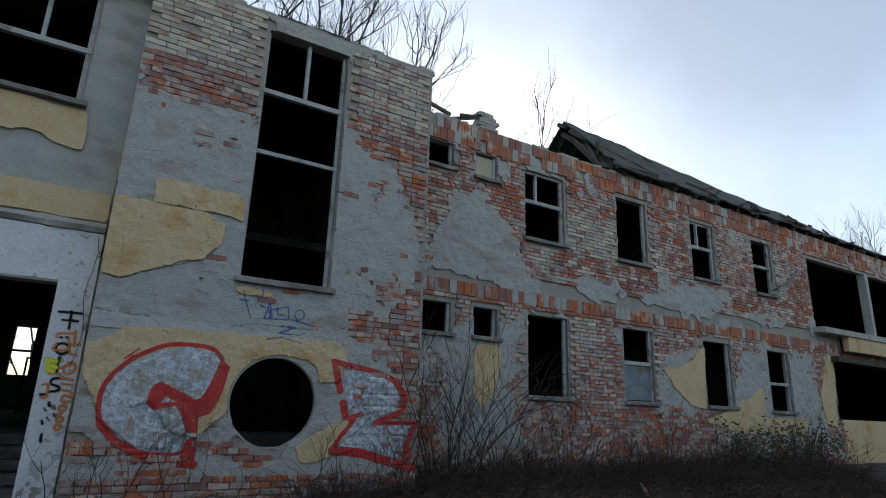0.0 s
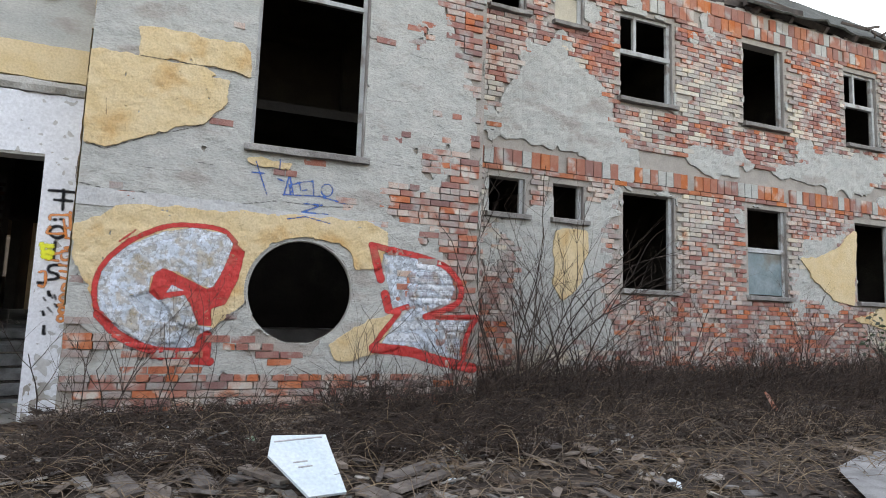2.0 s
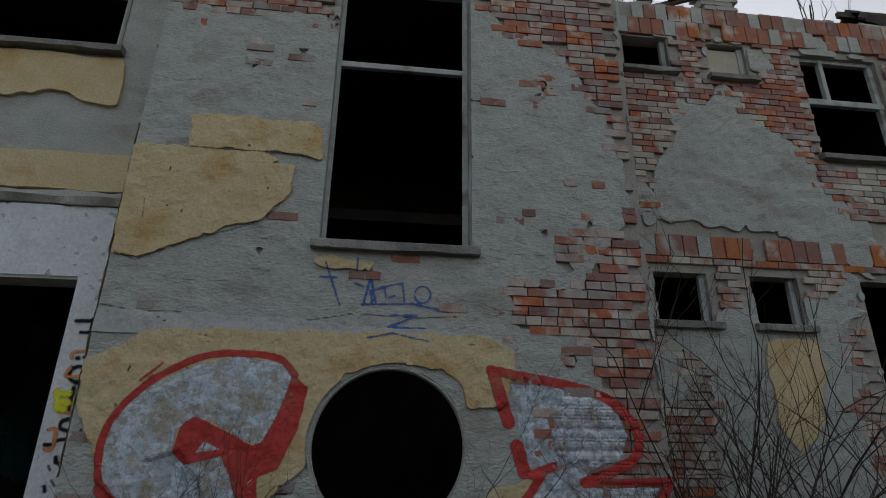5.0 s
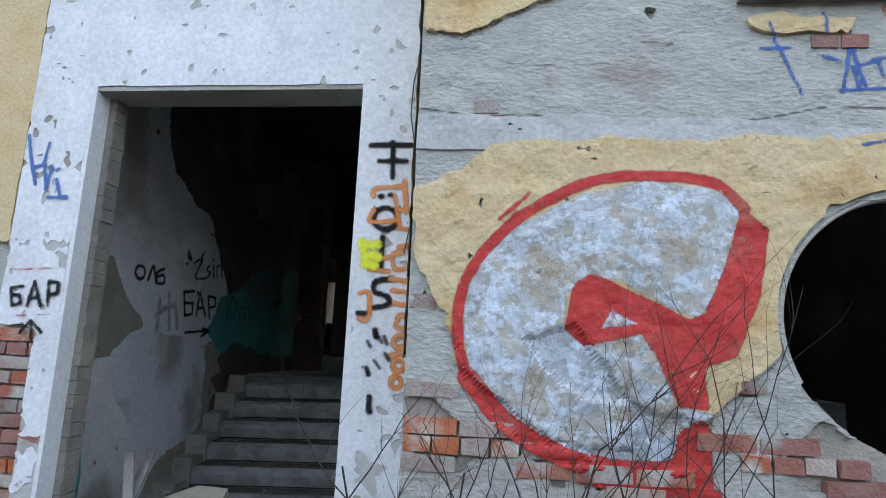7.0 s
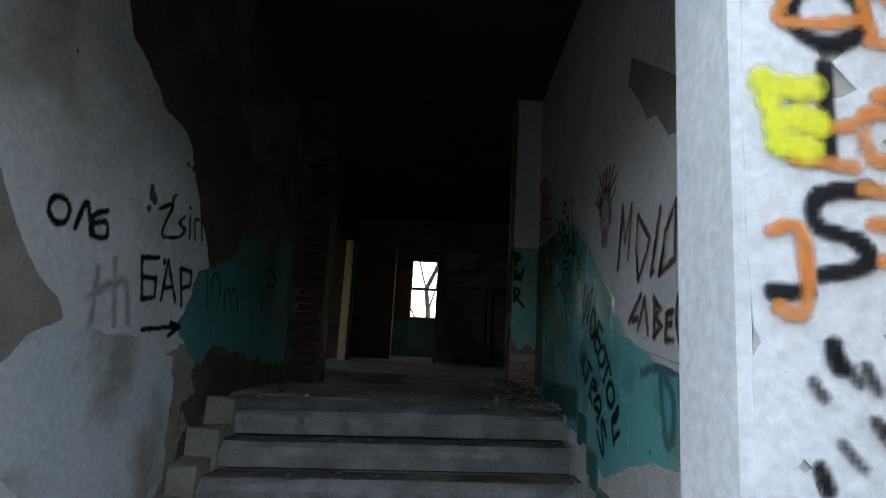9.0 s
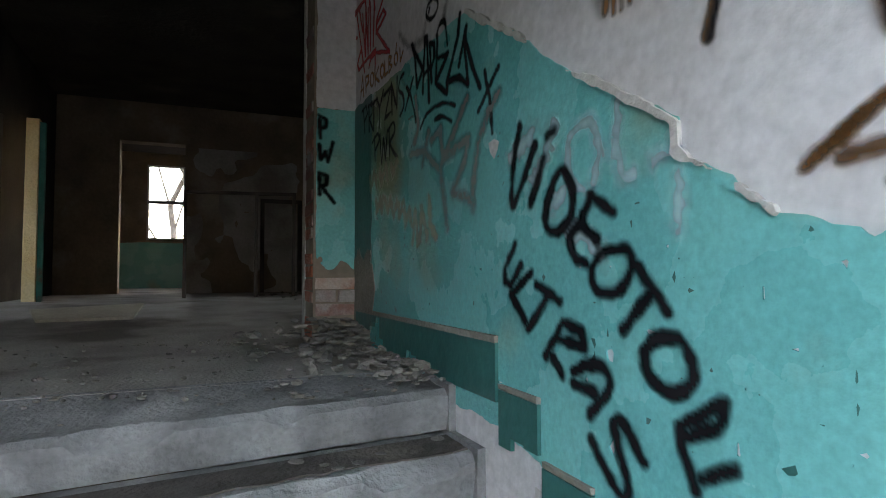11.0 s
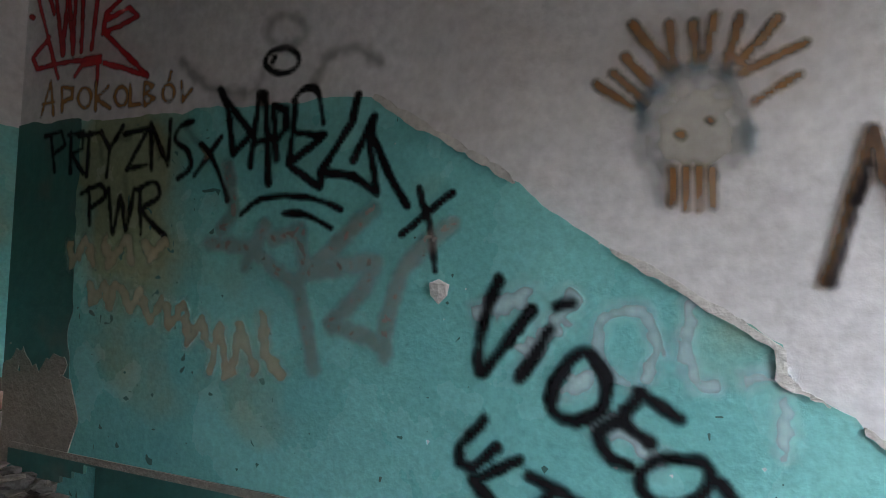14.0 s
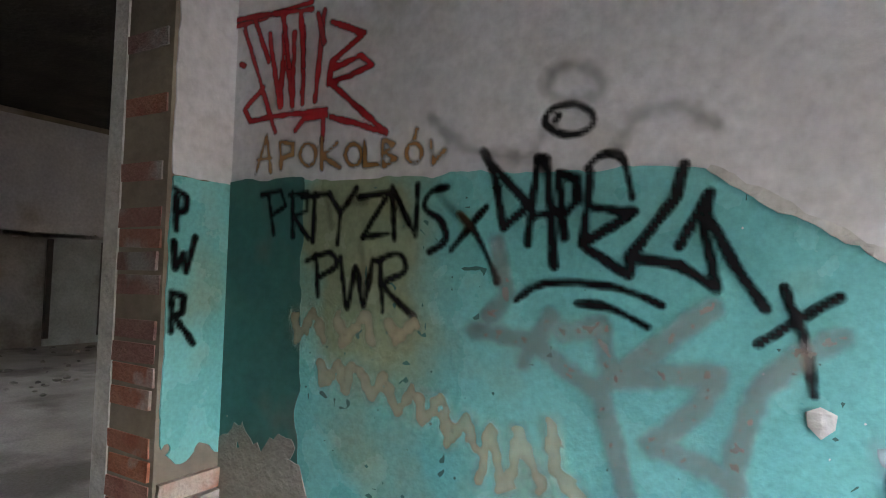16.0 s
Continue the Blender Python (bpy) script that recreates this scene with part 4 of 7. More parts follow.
sheet("patch_coat", lambda U, V: poly(U, V, [(1.43, 1.26), (1.72, 1.38), (2.25, 1.37), (2.75, 1.28), (2.9, 1.1), (2.93, 0.55), (2.6, 0.36), (2.1, 0.3), (1.8, 0.6), (1.5, 0.95)]) + 0.07 * fbm(U, V, 0.22, 5) + 0.02 * fbm(U, V, 0.05, 4), 1.2, 3.2, 0.1, 1.6, 0.025, left_at, 0.004, 0.004, "blue_grey", left_wall)
# far upper stretch of pale paint, its dimness put into the colour
sheet("dull_coat", lambda U, V: poly(U, V, [(3.75, 2.05), (4.4, 2.3), (5.3, 2.33), (5.3, 3.15), (4.85, 3.3), (4.3, 2.95), (3.9, 2.5)]) + 0.12 * fbm(U, V, 0.3, 5) + 0.03 * fbm(U, V, 0.06, 4), 3.5, 5.3, 1.9, 3.5, 0.03, left_at, 0.0, 0.003, "pale_in_shade", left_wall)
sheet("teal_coat", left_teal, 2.3, 5.38, 1.0, 2.5, 0.03, left_at, 0.0, 0.005, "teal_deep", left_wall)
stub_at = lambda u, v, d: (u, HALL_END - d, v)
sheet("teal_coat", lambda U, V: np.minimum(rect(U, V, 0.236, 0.484, 1.40, 2.40) + 0.01 * fbm(U, V, 0.1, 2), V - 1.42 - 0.07 * fbm(U, V, 0.1, 3) - 0.9 * np.clip(0.30 - U, 0, 1)), 0.22, 0.484, 1.2, 2.45, 0.012, stub_at, 0.0, 0.006, "teal", stub)
sheet("white_coat", lambda U, V: rect(U, V, 0.236, 0.484, 2.40, 3.95) + 0.008 * fbm(U, V, 0.07, 2), 0.23, 0.484, 2.3, 3.94, 0.015, stub_at, 0.0, 0.005, "hall_white", stub)
part("corner_strip", box(0.214, 0.230, HALL_END + 0.265, HALL_END + 0.352, FLOOR, CEIL, 0.002), "scrape_white", stub, "pale plaster door jamb")

WALLS["stub"] = (stub_at, lambda U, V: np.full(U.shape, 0.007), stub, 0.009)
coats["stub"] = 0

spray("silver fill of a large letter", "block", "silver_paint", 0.0072, .95, fill=[(0.777, 1.455), (0.814, 1.703), (1.008, 1.908), (1.324, 2.082), (1.612, 2.145), (1.937, 2.105), (2.011, 2.009), (1.965, 1.776), (1.834, 1.528), (1.746, 1.542), (1.494, 1.672), (1.349, 1.703), (1.249, 1.611), (1.244, 1.437), (1.335, 1.389), (1.577, 1.443), (1.67, 1.318), (1.713, 1.136), (1.867, 1.12), (1.87, 1.029), (1.77, 1.008), (1.724, 0.91), (1.507, 0.867), (1.195, 0.933), (0.976, 1.054), (0.813, 1.283)])
spray("white highlight in the letter", "block", "white_paint", 0.012, .7, .05, [[(0.847, 1.669), (1.013, 1.854), (1.293, 2.008), (1.543, 2.07)], [(1.795, 2.058), (1.956, 2.044), (1.892, 1.844), (1.814, 1.596)], [(1.01, 1.463), (1.163, 1.331), (1.316, 1.169), (1.525, 1.145)], [(0.874, 1.389), (0.967, 1.154), (1.189, 1.014)]])
spray("red letter body", "block", "red_paint", 0.0036, 1, fill=[(2.017, 2.027), (2.136, 1.93), (2.09, 1.64), (1.977, 1.363), (1.842, 1.308), (1.856, 1.133), (1.73, 1.137), (1.634, 1.35), (1.577, 1.443), (1.336, 1.379), (1.242, 1.454), (1.28, 1.665), (1.367, 1.711), (1.531, 1.639), (1.782, 1.519), (1.851, 1.546), (1.947, 1.775)])
spray("silver counter of the letter", "block", "silver_paint", 0.0036, 1, fill=[(1.448, 1.548), (1.582, 1.484), (1.394, 1.457)])
spray("red letter outline", "block", "red_paint", 0.0048, 1, .052, [[(0.807, 1.232), (0.761, 1.436), (0.802, 1.685), (1.005, 1.938), (1.321, 2.127), (1.61, 2.171), (1.9, 2.141), (2.031, 2.02)]])
spray("thin red ticks by the letter", "block", "red_paint", .005, 1, .018, [[(0.941, 1.954), (1.075, 2.076)], [(0.969, 1.933), (1.024, 1.982)]], smooth=False)
spray("red letter base", "block", "red_paint", 0.0048, 1, .09, [[(0.812, 1.222), (0.879, 1.15), (0.996, 1.029), (1.266, 0.897), (1.541, 0.859), (1.725, 0.887), (1.77, 1.008)], [(1.819, 1.043), (1.83, 0.772)], [(1.339, 0.837), (1.612, 0.793), (1.863, 0.768)]])
spray("silver fill of the second letter", "block", "silver_paint", 0.0072, .9, fill=[(3.66, 2.011), (4.073, 1.991), (4.324, 1.926), (4.517, 1.783), (4.571, 1.634), (4.523, 1.5), (4.275, 1.387), (4.185, 1.297), (4.34, 1.259), (4.782, 1.268), (4.657, 1.099), (4.661, 0.8), (4.348, 0.88), (3.982, 0.95), (3.687, 0.98), (3.855, 1.249), (4.06, 1.41), (3.802, 1.403), (3.718, 1.72)])
spray("white highlight of the second letter", "block", "white_paint", 0.018, .85, .10, [[(4.116, 1.918), (4.40, 1.843), (4.50, 1.664)], [(4.18, 1.712), (4.45, 1.60)], [(4.2, 1.5), (4.45, 1.5)], [(3.865, 1.18), (4.106, 1.2), (4.62, 1.2)], [(3.80, 1.06), (4.1, 1.05)]])
spray("red outline of the second letter", "block", "red_paint", 0.0048, 1, .075, [[(3.513, 2.103), (3.705, 2.072), (3.948, 2.038), (4.197, 1.992), (4.419, 1.918), (4.581, 1.786), (4.661, 1.637), (4.619, 1.485), (4.431, 1.379), (4.216, 1.30)]])
spray("red spike of the second letter", "block", "red_paint", 0.0048, 1, .06, [[(4.216, 1.295), (4.527, 1.300), (4.90, 1.316)], [(4.90, 1.316), (4.796, 1.191), (4.735, 1.041), (4.712, 0.80)]], smooth=False)
spray("red stem of the second letter", "block", "red_paint", 0.0048, 1, .10, [[(3.54, 2.07), (3.593, 1.89), (3.65, 1.72)], [(3.707, 1.545), (3.76, 1.37)]], smooth=False)
spray("red hook of the second letter", "block", "red_paint", 0.0048, 1, .06, [[(3.985, 1.41), (3.804, 1.345)], [(3.90, 1.37), (3.79, 1.22), (3.684, 1.087), (3.603, 0.956)]], smooth=False)
spray("red base of the second letter", "block", "red_paint", 0.0048, 1, .12, [[(3.60, 0.925), (3.866, 0.905), (4.106, 0.872), (4.351, 0.80), (4.663, 0.73), (4.84, 0.70)]])
# first line is a crack; those along ochre edges paint their shadow
spray("dark crack and painted shadow lines under the ochre edges", "block", "soot", 0.003, .85, .009, [[(0.541, 2.515), (0.8, 2.47), (1.072, 2.482), (1.3, 2.45), (1.521, 2.462), (1.9, 2.41), (2.2, 2.47), (2.437, 2.52), (2.9, 2.50), (3.25, 2.525)], [(0.56, 2.93), (0.724, 2.878), (0.95, 2.99), (1.186, 3.096), (1.4, 3.17), (1.627, 3.262), (1.80, 3.46), (1.85, 3.54)], [(0.97, 3.902), (1.5, 3.90), (1.895, 3.90), (2.03, 3.862)], [(1.84, 1.085), (1.97, 1.19), (2.17, 1.365), (2.215, 1.64)]], smooth=False)
spray("fine cracks in the plaster", "block", "soot", 0.003, .6, .007, [[(3.5, 3.9), (3.62, 3.86), (3.8, 3.88)], [(3.9, 4.5), (4.05, 4.47), (4.2, 4.49)], [(0.7, 3.4), (0.72, 3.2)], [(0.95, 2.75), (1.2, 2.73), (1.45, 2.74)], [(1.6, 2.85), (1.75, 2.84)], [(3.6, 3.1), (3.9, 3.08), (4.1, 3.1)], [(0.6, 4.6), (0.75, 4.57), (0.95, 4.6)], [(3.55, 2.6), (3.8, 2.58), (4.05, 2.6)]], smooth=False)
spray("blue scribbled tag under the sill", "block", "blue_paint", 0.0036, .9, .016, [[(2.181, 2.935), (2.321, 2.569)], [(2.143, 2.807), (2.282, 2.809)], [(2.428, 2.768), (2.501, 2.741)], [(2.501, 2.587), (2.548, 2.835), (2.601, 2.604)], [(2.572, 2.596), (2.555, 2.711), (2.663, 2.743)], [(2.638, 2.743), (2.806, 2.784), (2.829, 2.631)], [(2.663, 2.751), (2.68, 2.655), (2.751, 2.675)], [(3.038, 2.695), (3.027, 2.66), (3.005, 2.633), (2.97, 2.625), (2.935, 2.632), (2.914, 2.659), (2.904, 2.693), (2.916, 2.727), (2.937, 2.755), (2.973, 2.763), (3.008, 2.756), (3.029, 2.729), (3.038, 2.695)], [(2.483, 2.595), (2.892, 2.616), (3.212, 2.554)], [(2.721, 2.515), (2.932, 2.519), (2.705, 2.418), (2.999, 2.416)], [(2.553, 2.325), (2.747, 2.366), (3.023, 2.313)]], smooth=False)
spray("blue scribbled tag under the sill", "block", "blue_paint", 0.0036, .9, .016, [[(2.435, 2.985), (2.439, 2.874)]], smooth=False)
spray("black sprayed letters down the door post", "bay", "black_paint", 0.0048, .95, .032, [[(0.192, 2.474), (0.432, 2.475)], [(0.316, 2.489), (0.326, 2.282)], [(0.243, 2.379), (0.399, 2.38)], [(0.369, 2.047), (0.362, 2.016), (0.336, 1.994), (0.304, 1.985), (0.271, 1.992), (0.243, 2.014), (0.234, 2.044), (0.241, 2.075), (0.267, 2.098), (0.299, 2.107), (0.332, 2.099), (0.36, 2.077), (0.369, 2.047)], [(0.264, 2.173), (0.275, 2.174)], [(0.316, 2.18), (0.327, 2.18)], [(0.289, 1.938), (0.29, 1.761)], [(0.356, 1.71), (0.269, 1.691), (0.263, 1.638), (0.333, 1.613), (0.345, 1.572), (0.267, 1.548)], [(0.179, 1.516), (0.242, 1.518)], [(0.279, 1.431), (0.288, 1.393)], [(0.248, 1.226), (0.257, 1.193)], [(0.272, 1.077), (0.275, 1.003)]])
spray("orange scrawl down the door post", "bay", "orange_paint", 0.006, .85, .028, [[(0.223, 2.173), (0.235, 2.215), (0.371, 2.231)], [(0.397, 2.26), (0.416, 2.078)], [(0.375, 2.091), (0.469, 2.107)], [(0.378, 1.994), (0.459, 1.982)], [(0.346, 2.175), (0.383, 2.008)], [(0.227, 2.089), (0.216, 2.027), (0.364, 2.036)], [(0.382, 1.885), (0.448, 1.887), (0.464, 1.793), (0.372, 1.764), (0.357, 1.844), (0.409, 1.859)], [(0.251, 1.814), (0.357, 1.83)], [(0.227, 1.759), (0.333, 1.749)], [(0.348, 1.709), (0.466, 1.692)], [(0.363, 1.644), (0.455, 1.639)], [(0.179, 1.624), (0.232, 1.626), (0.238, 1.489), (0.19, 1.488)], [(0.378, 1.578), (0.47, 1.555), (0.498, 1.492), (0.419, 1.515), (0.395, 1.449), (0.473, 1.439)]])
spray("orange scrawl down the door post", "bay", "orange_paint", 0.006, .85, .028, [[(0.454, 1.374), (0.45, 1.356), (0.437, 1.343), (0.42, 1.337), (0.401, 1.342), (0.388, 1.354), (0.382, 1.371), (0.387, 1.389), (0.399, 1.403), (0.417, 1.409), (0.436, 1.404), (0.449, 1.392), (0.454, 1.374)], [(0.375, 1.295), (0.425, 1.31)], [(0.448, 1.248), (0.443, 1.232), (0.433, 1.222), (0.418, 1.216), (0.403, 1.22), (0.392, 1.23), (0.386, 1.245), (0.391, 1.26), (0.401, 1.271), (0.416, 1.276), (0.432, 1.272), (0.442, 1.262), (0.448, 1.248)], [(0.44, 1.16), (0.435, 1.145), (0.426, 1.134), (0.411, 1.128), (0.395, 1.133), (0.385, 1.142), (0.379, 1.157), (0.384, 1.172), (0.394, 1.182), (0.409, 1.188), (0.424, 1.184), (0.435, 1.174), (0.44, 1.16)]])
spray("yellow spray blot on the door post", "bay", "yellow_paint", 0.012, .95, .05, [[(0.18, 1.908), (0.204, 1.786)], [(0.181, 1.894), (0.261, 1.896)], [(0.196, 1.84), (0.272, 1.828)], [(0.225, 1.786), (0.253, 1.774)]])
spray("white and black flecks on the post", "bay", "black_paint", 0.006, .8, .02, [[(0.293, 1.406), (0.32, 1.369)], [(0.332, 1.395), (0.352, 1.357)], [(0.243, 1.365), (0.259, 1.341)], [(0.285, 1.265), (0.32, 1.229)], [(0.343, 1.306), (0.365, 1.269)]])
spray("blue letters on the door frame", "bay", "blue_paint", 0.0036, .95, .022, [[(-1.953, 2.526), (-1.923, 2.401), (-1.858, 2.217)], [(-1.879, 2.324), (-1.827, 2.34), (-1.808, 2.48)], [(-1.818, 2.34), (-1.789, 2.218)], [(-1.768, 2.325), (-1.785, 2.188)], [(-1.726, 2.249), (-1.688, 2.144)], [(-1.764, 2.137), (-1.641, 2.139)], [(-1.734, 2.307), (-1.717, 2.314)]], smooth=False)
spray("black word and arrow on the door frame", "bay", "black_paint", 0.0036, .95, .022, [[(-1.832, 1.6), (-1.904, 1.589), (-1.88, 1.485), (-1.828, 1.501), (-1.842, 1.548), (-1.89, 1.547)], [(-1.784, 1.488), (-1.758, 1.63), (-1.7, 1.491)], [(-1.778, 1.531), (-1.719, 1.538)], [(-1.655, 1.493), (-1.668, 1.633), (-1.607, 1.627), (-1.606, 1.565), (-1.662, 1.554)], [(-1.722, 1.296), (-1.746, 1.406), (-1.8, 1.334)], [(-1.746, 1.406), (-1.67, 1.34)]], smooth=False)
spray("thin red lines on the door frame", "bay", "red_paint", 0.0024, .8, .008, [[(-1.9, 1.698), (-1.599, 1.715)], [(-1.84, 1.43), (-1.632, 1.443)]], smooth=False)
spray("black number on the hall wall", "hall_left", "black_paint", 0.0048, .92, .03, [[(1.755, 1.867), (1.751, 1.838), (1.735, 1.813), (1.705, 1.801), (1.672, 1.801), (1.646, 1.816), (1.629, 1.839), (1.632, 1.866), (1.647, 1.891), (1.677, 1.904), (1.71, 1.905), (1.737, 1.89), (1.755, 1.867)], [(1.808, 1.803), (1.858, 1.928), (1.921, 1.793)], [(2.016, 1.924), (1.923, 1.878), (1.939, 1.797), (2.036, 1.808), (2.018, 1.871), (1.932, 1.847)]])
spray("black name on the hall wall", "hall_left", "black_paint", 0.0048, .9, .026, [[(2.482, 2.045), (2.616, 2.095), (2.539, 1.915), (2.724, 1.934)], [(2.784, 2.071), (2.728, 2.019), (2.808, 1.994), (2.743, 1.937)], [(2.853, 2.086), (2.883, 1.954)], [(2.959, 1.96), (2.923, 2.072), (2.974, 2.091)], [(3.011, 2.12), (3.056, 1.977)], [(2.827, 2.135), (2.847, 2.139)]])
spray("black word and arrow on the hall wall", "hall_left", "black_paint", 0.0048, .95, .03, [[(2.542, 1.786), (2.37, 1.76), (2.422, 1.557)], [(2.399, 1.662), (2.54, 1.673), (2.553, 1.569), (2.424, 1.55)], [(2.627, 1.561), (2.652, 1.787), (2.796, 1.569)], [(2.643, 1.632), (2.753, 1.644)], [(2.884, 1.545), (2.817, 1.763), (2.966, 1.759), (2.97, 1.676), (2.853, 1.647)], [(2.469, 1.395), (2.88, 1.424)], [(2.776, 1.442), (2.9, 1.425), (2.761, 1.364)]], smooth=False)
spray("faint distance on the hall wall", "hall_left", "black_paint", 0.006, .7, .02, [[(3.199, 1.789), (3.267, 1.577)], [(3.445, 1.701), (3.449, 1.647), (3.436, 1.604), (3.402, 1.588), (3.361, 1.598), (3.323, 1.635), (3.294, 1.685), (3.29, 1.739), (3.302, 1.78), (3.334, 1.798), (3.376, 1.79), (3.415, 1.753), (3.445, 1.701)], [(3.57, 1.569), (3.525, 1.705)], [(3.546, 1.684), (3.616, 1.729), (3.695, 1.578)], [(3.668, 1.706), (3.745, 1.743), (3.832, 1.574)]], smooth=False)
spray("grey ghost tag on the hall wall", "hall_left", "smoke_paint", 0.018, .45, .04, [[(2.011, 1.659), (2.017, 1.403)], [(2.133, 1.71), (2.203, 1.414)], [(1.983, 1.527), (2.231, 1.621), (2.326, 1.422)], [(2.484, 1.288), (2.461, 1.256), (2.382, 1.23), (2.272, 1.222), (2.165, 1.228), (2.086, 1.25), (2.052, 1.278), (2.07, 1.307), (2.136, 1.332), (2.238, 1.342), (2.35, 1.34), (2.443, 1.319), (2.484, 1.288)]])
spray("greenish letters high on the left wall", "hall_left", "black_paint", 0.012, .7, .03, [[(4.3, 2.769), (4.359, 2.812), (4.357, 2.631), (4.492, 2.651)], [(4.503, 2.792), (4.552, 2.641), (4.672, 2.704), (4.67, 2.846)], [(4.726, 2.852), (4.803, 2.663)], [(4.798, 2.92), (4.977, 2.591)]])
spray("dark strokes low on the left wall", "hall_left", "black_paint", 0.012, .6, .03, [[(4.409, 1.953), (4.605, 2.014)], [(4.577, 1.968), (4.74, 1.893), (4.499, 1.816)], [(4.343, 1.784), (4.408, 1.589)]])
spray("black capital letters of a tag", "hall_right", "black_paint", 0.0048, .96, 0.0185, [[(4.873, 2.351), (4.84, 2.209)], [(4.908, 2.351), (4.812, 2.362), (4.787, 2.307), (4.858, 2.272)], [(4.757, 2.355), (4.746, 2.198)], [(4.773, 2.344), (4.688, 2.348), (4.685, 2.286), (4.748, 2.269), (4.673, 2.193)], [(4.652, 2.34), (4.654, 2.178)], [(4.709, 2.333), (4.597, 2.339)], [(4.59, 2.343), (4.538, 2.273), (4.473, 2.351)], [(4.538, 2.277), (4.545, 2.173)], [(4.462, 2.322), (4.347, 2.33), (4.443, 2.194), (4.342, 2.203)], [(4.32, 2.184), (4.333, 2.35), (4.242, 2.192), (4.239, 2.348)]], smooth=False)
spray("black capital letters of a tag", "hall_right", "black_paint", 0.0048, .96, 0.0185, [[(4.136, 2.336), (4.192, 2.325), (4.212, 2.279), (4.15, 2.232), (4.139, 2.177), (4.192, 2.147)], [(4.094, 2.255), (4.032, 2.189), (3.97, 2.066)], [(4.009, 2.274), (4.119, 2.151)], [(4.637, 2.14), (4.623, 2.001)], [(4.679, 2.117), (4.58, 2.144), (4.547, 2.103), (4.619, 2.065)], [(4.531, 2.131), (4.496, 1.968), (4.467, 2.101), (4.432, 1.977), (4.4, 2.123)], [(4.372, 2.123), (4.355, 1.963)], [(4.387, 2.119), (4.302, 2.141), (4.275, 2.089), (4.353, 2.043), (4.24, 1.955)]])
spray("bold black tag with arrow", "hall_right", "black_paint", 0.0048, .97, 0.0252, [[(4.021, 2.432), (3.984, 2.362), (3.954, 2.216), (3.881, 2.272), (4.013, 2.412)], [(3.882, 2.169), (3.856, 2.399), (3.832, 2.394), (3.809, 2.112)], [(3.87, 2.241), (3.798, 2.254)], [(3.78, 2.183), (3.8, 2.35), (3.751, 2.337), (3.747, 2.276), (3.786, 2.239)], [(3.713, 2.351), (3.733, 2.162)], [(3.608, 2.244), (3.711, 2.26)], [(3.621, 2.234), (3.736, 2.165), (3.617, 2.089), (3.607, 2.139)], [(3.492, 2.353), (3.511, 2.273), (3.617, 2.134), (3.499, 2.116), (3.421, 2.063), (3.45, 2.207), (3.436, 2.285), (3.501, 2.161)], [(3.438, 2.225), (3.386, 2.117), (3.326, 2.025)]], smooth=False)
spray("bold black tag with arrow", "hall_right", "black_paint", 0.0048, .97, 0.0202, [[(3.722, 2.362), (3.682, 2.393), (3.634, 2.375), (3.611, 2.281)], [(3.913, 2.016), (3.849, 2.058), (3.75, 2.069), (3.636, 2.056), (3.54, 2.021)], [(3.746, 2.015), (3.663, 2.009), (3.573, 1.968)], [(3.706, 2.484), (3.714, 2.466), (3.738, 2.454), (3.771, 2.452), (3.805, 2.461), (3.83, 2.479), (3.84, 2.5), (3.831, 2.519), (3.806, 2.531), (3.772, 2.532), (3.739, 2.522), (3.715, 2.504), (3.706, 2.484)], [(3.81, 2.493), (3.802, 2.508)]])
spray("black cross with long tail", "hall_right", "black_paint", 0.0042, .96, 0.0202, [[(3.339, 1.945), (3.267, 1.998), (3.191, 2.054)], [(3.288, 2.072), (3.277, 2.027), (3.253, 1.963), (3.237, 1.847)]])
spray("dark red tag", "hall_right", "crimson_paint", 0.0048, 1, .021, [[(5.103, 3.004), (4.905, 3.006), (4.698, 3.013)], [(5.032, 2.979), (4.852, 2.571)], [(4.901, 2.942), (4.837, 2.663)], [(4.829, 2.662), (4.829, 2.928), (4.773, 2.655), (4.776, 2.918)], [(4.725, 2.657), (4.734, 2.93)], [(4.668, 2.661), (4.639, 2.97)], [(4.919, 2.747), (5.017, 2.676), (4.983, 2.627), (4.827, 2.629), (4.615, 2.625)], [(4.604, 2.923), (4.462, 2.857), (4.598, 2.783)], [(4.598, 2.783), (4.609, 2.711), (4.522, 2.724), (4.425, 2.746), (4.477, 2.785), (4.592, 2.762)], [(4.594, 2.709), (4.363, 2.52), (4.594, 2.598)], [(4.755, 2.569), (4.717, 2.604), (4.614, 2.606)], [(4.627, 2.617), (4.63, 2.521)], [(5.046, 2.851), (5.027, 2.842)]], smooth=False)
spray("dark red tag", "hall_right", "crimson_paint", 0.0048, 1, .021, [[(5.113, 3.03), (4.926, 3.016), (4.696, 2.987)], [(4.986, 3.017), (4.899, 2.839)], [(4.836, 2.998), (4.795, 2.801)], [(4.75, 2.986), (4.725, 2.79)], [(4.667, 2.965), (4.634, 2.857)]], smooth=False)
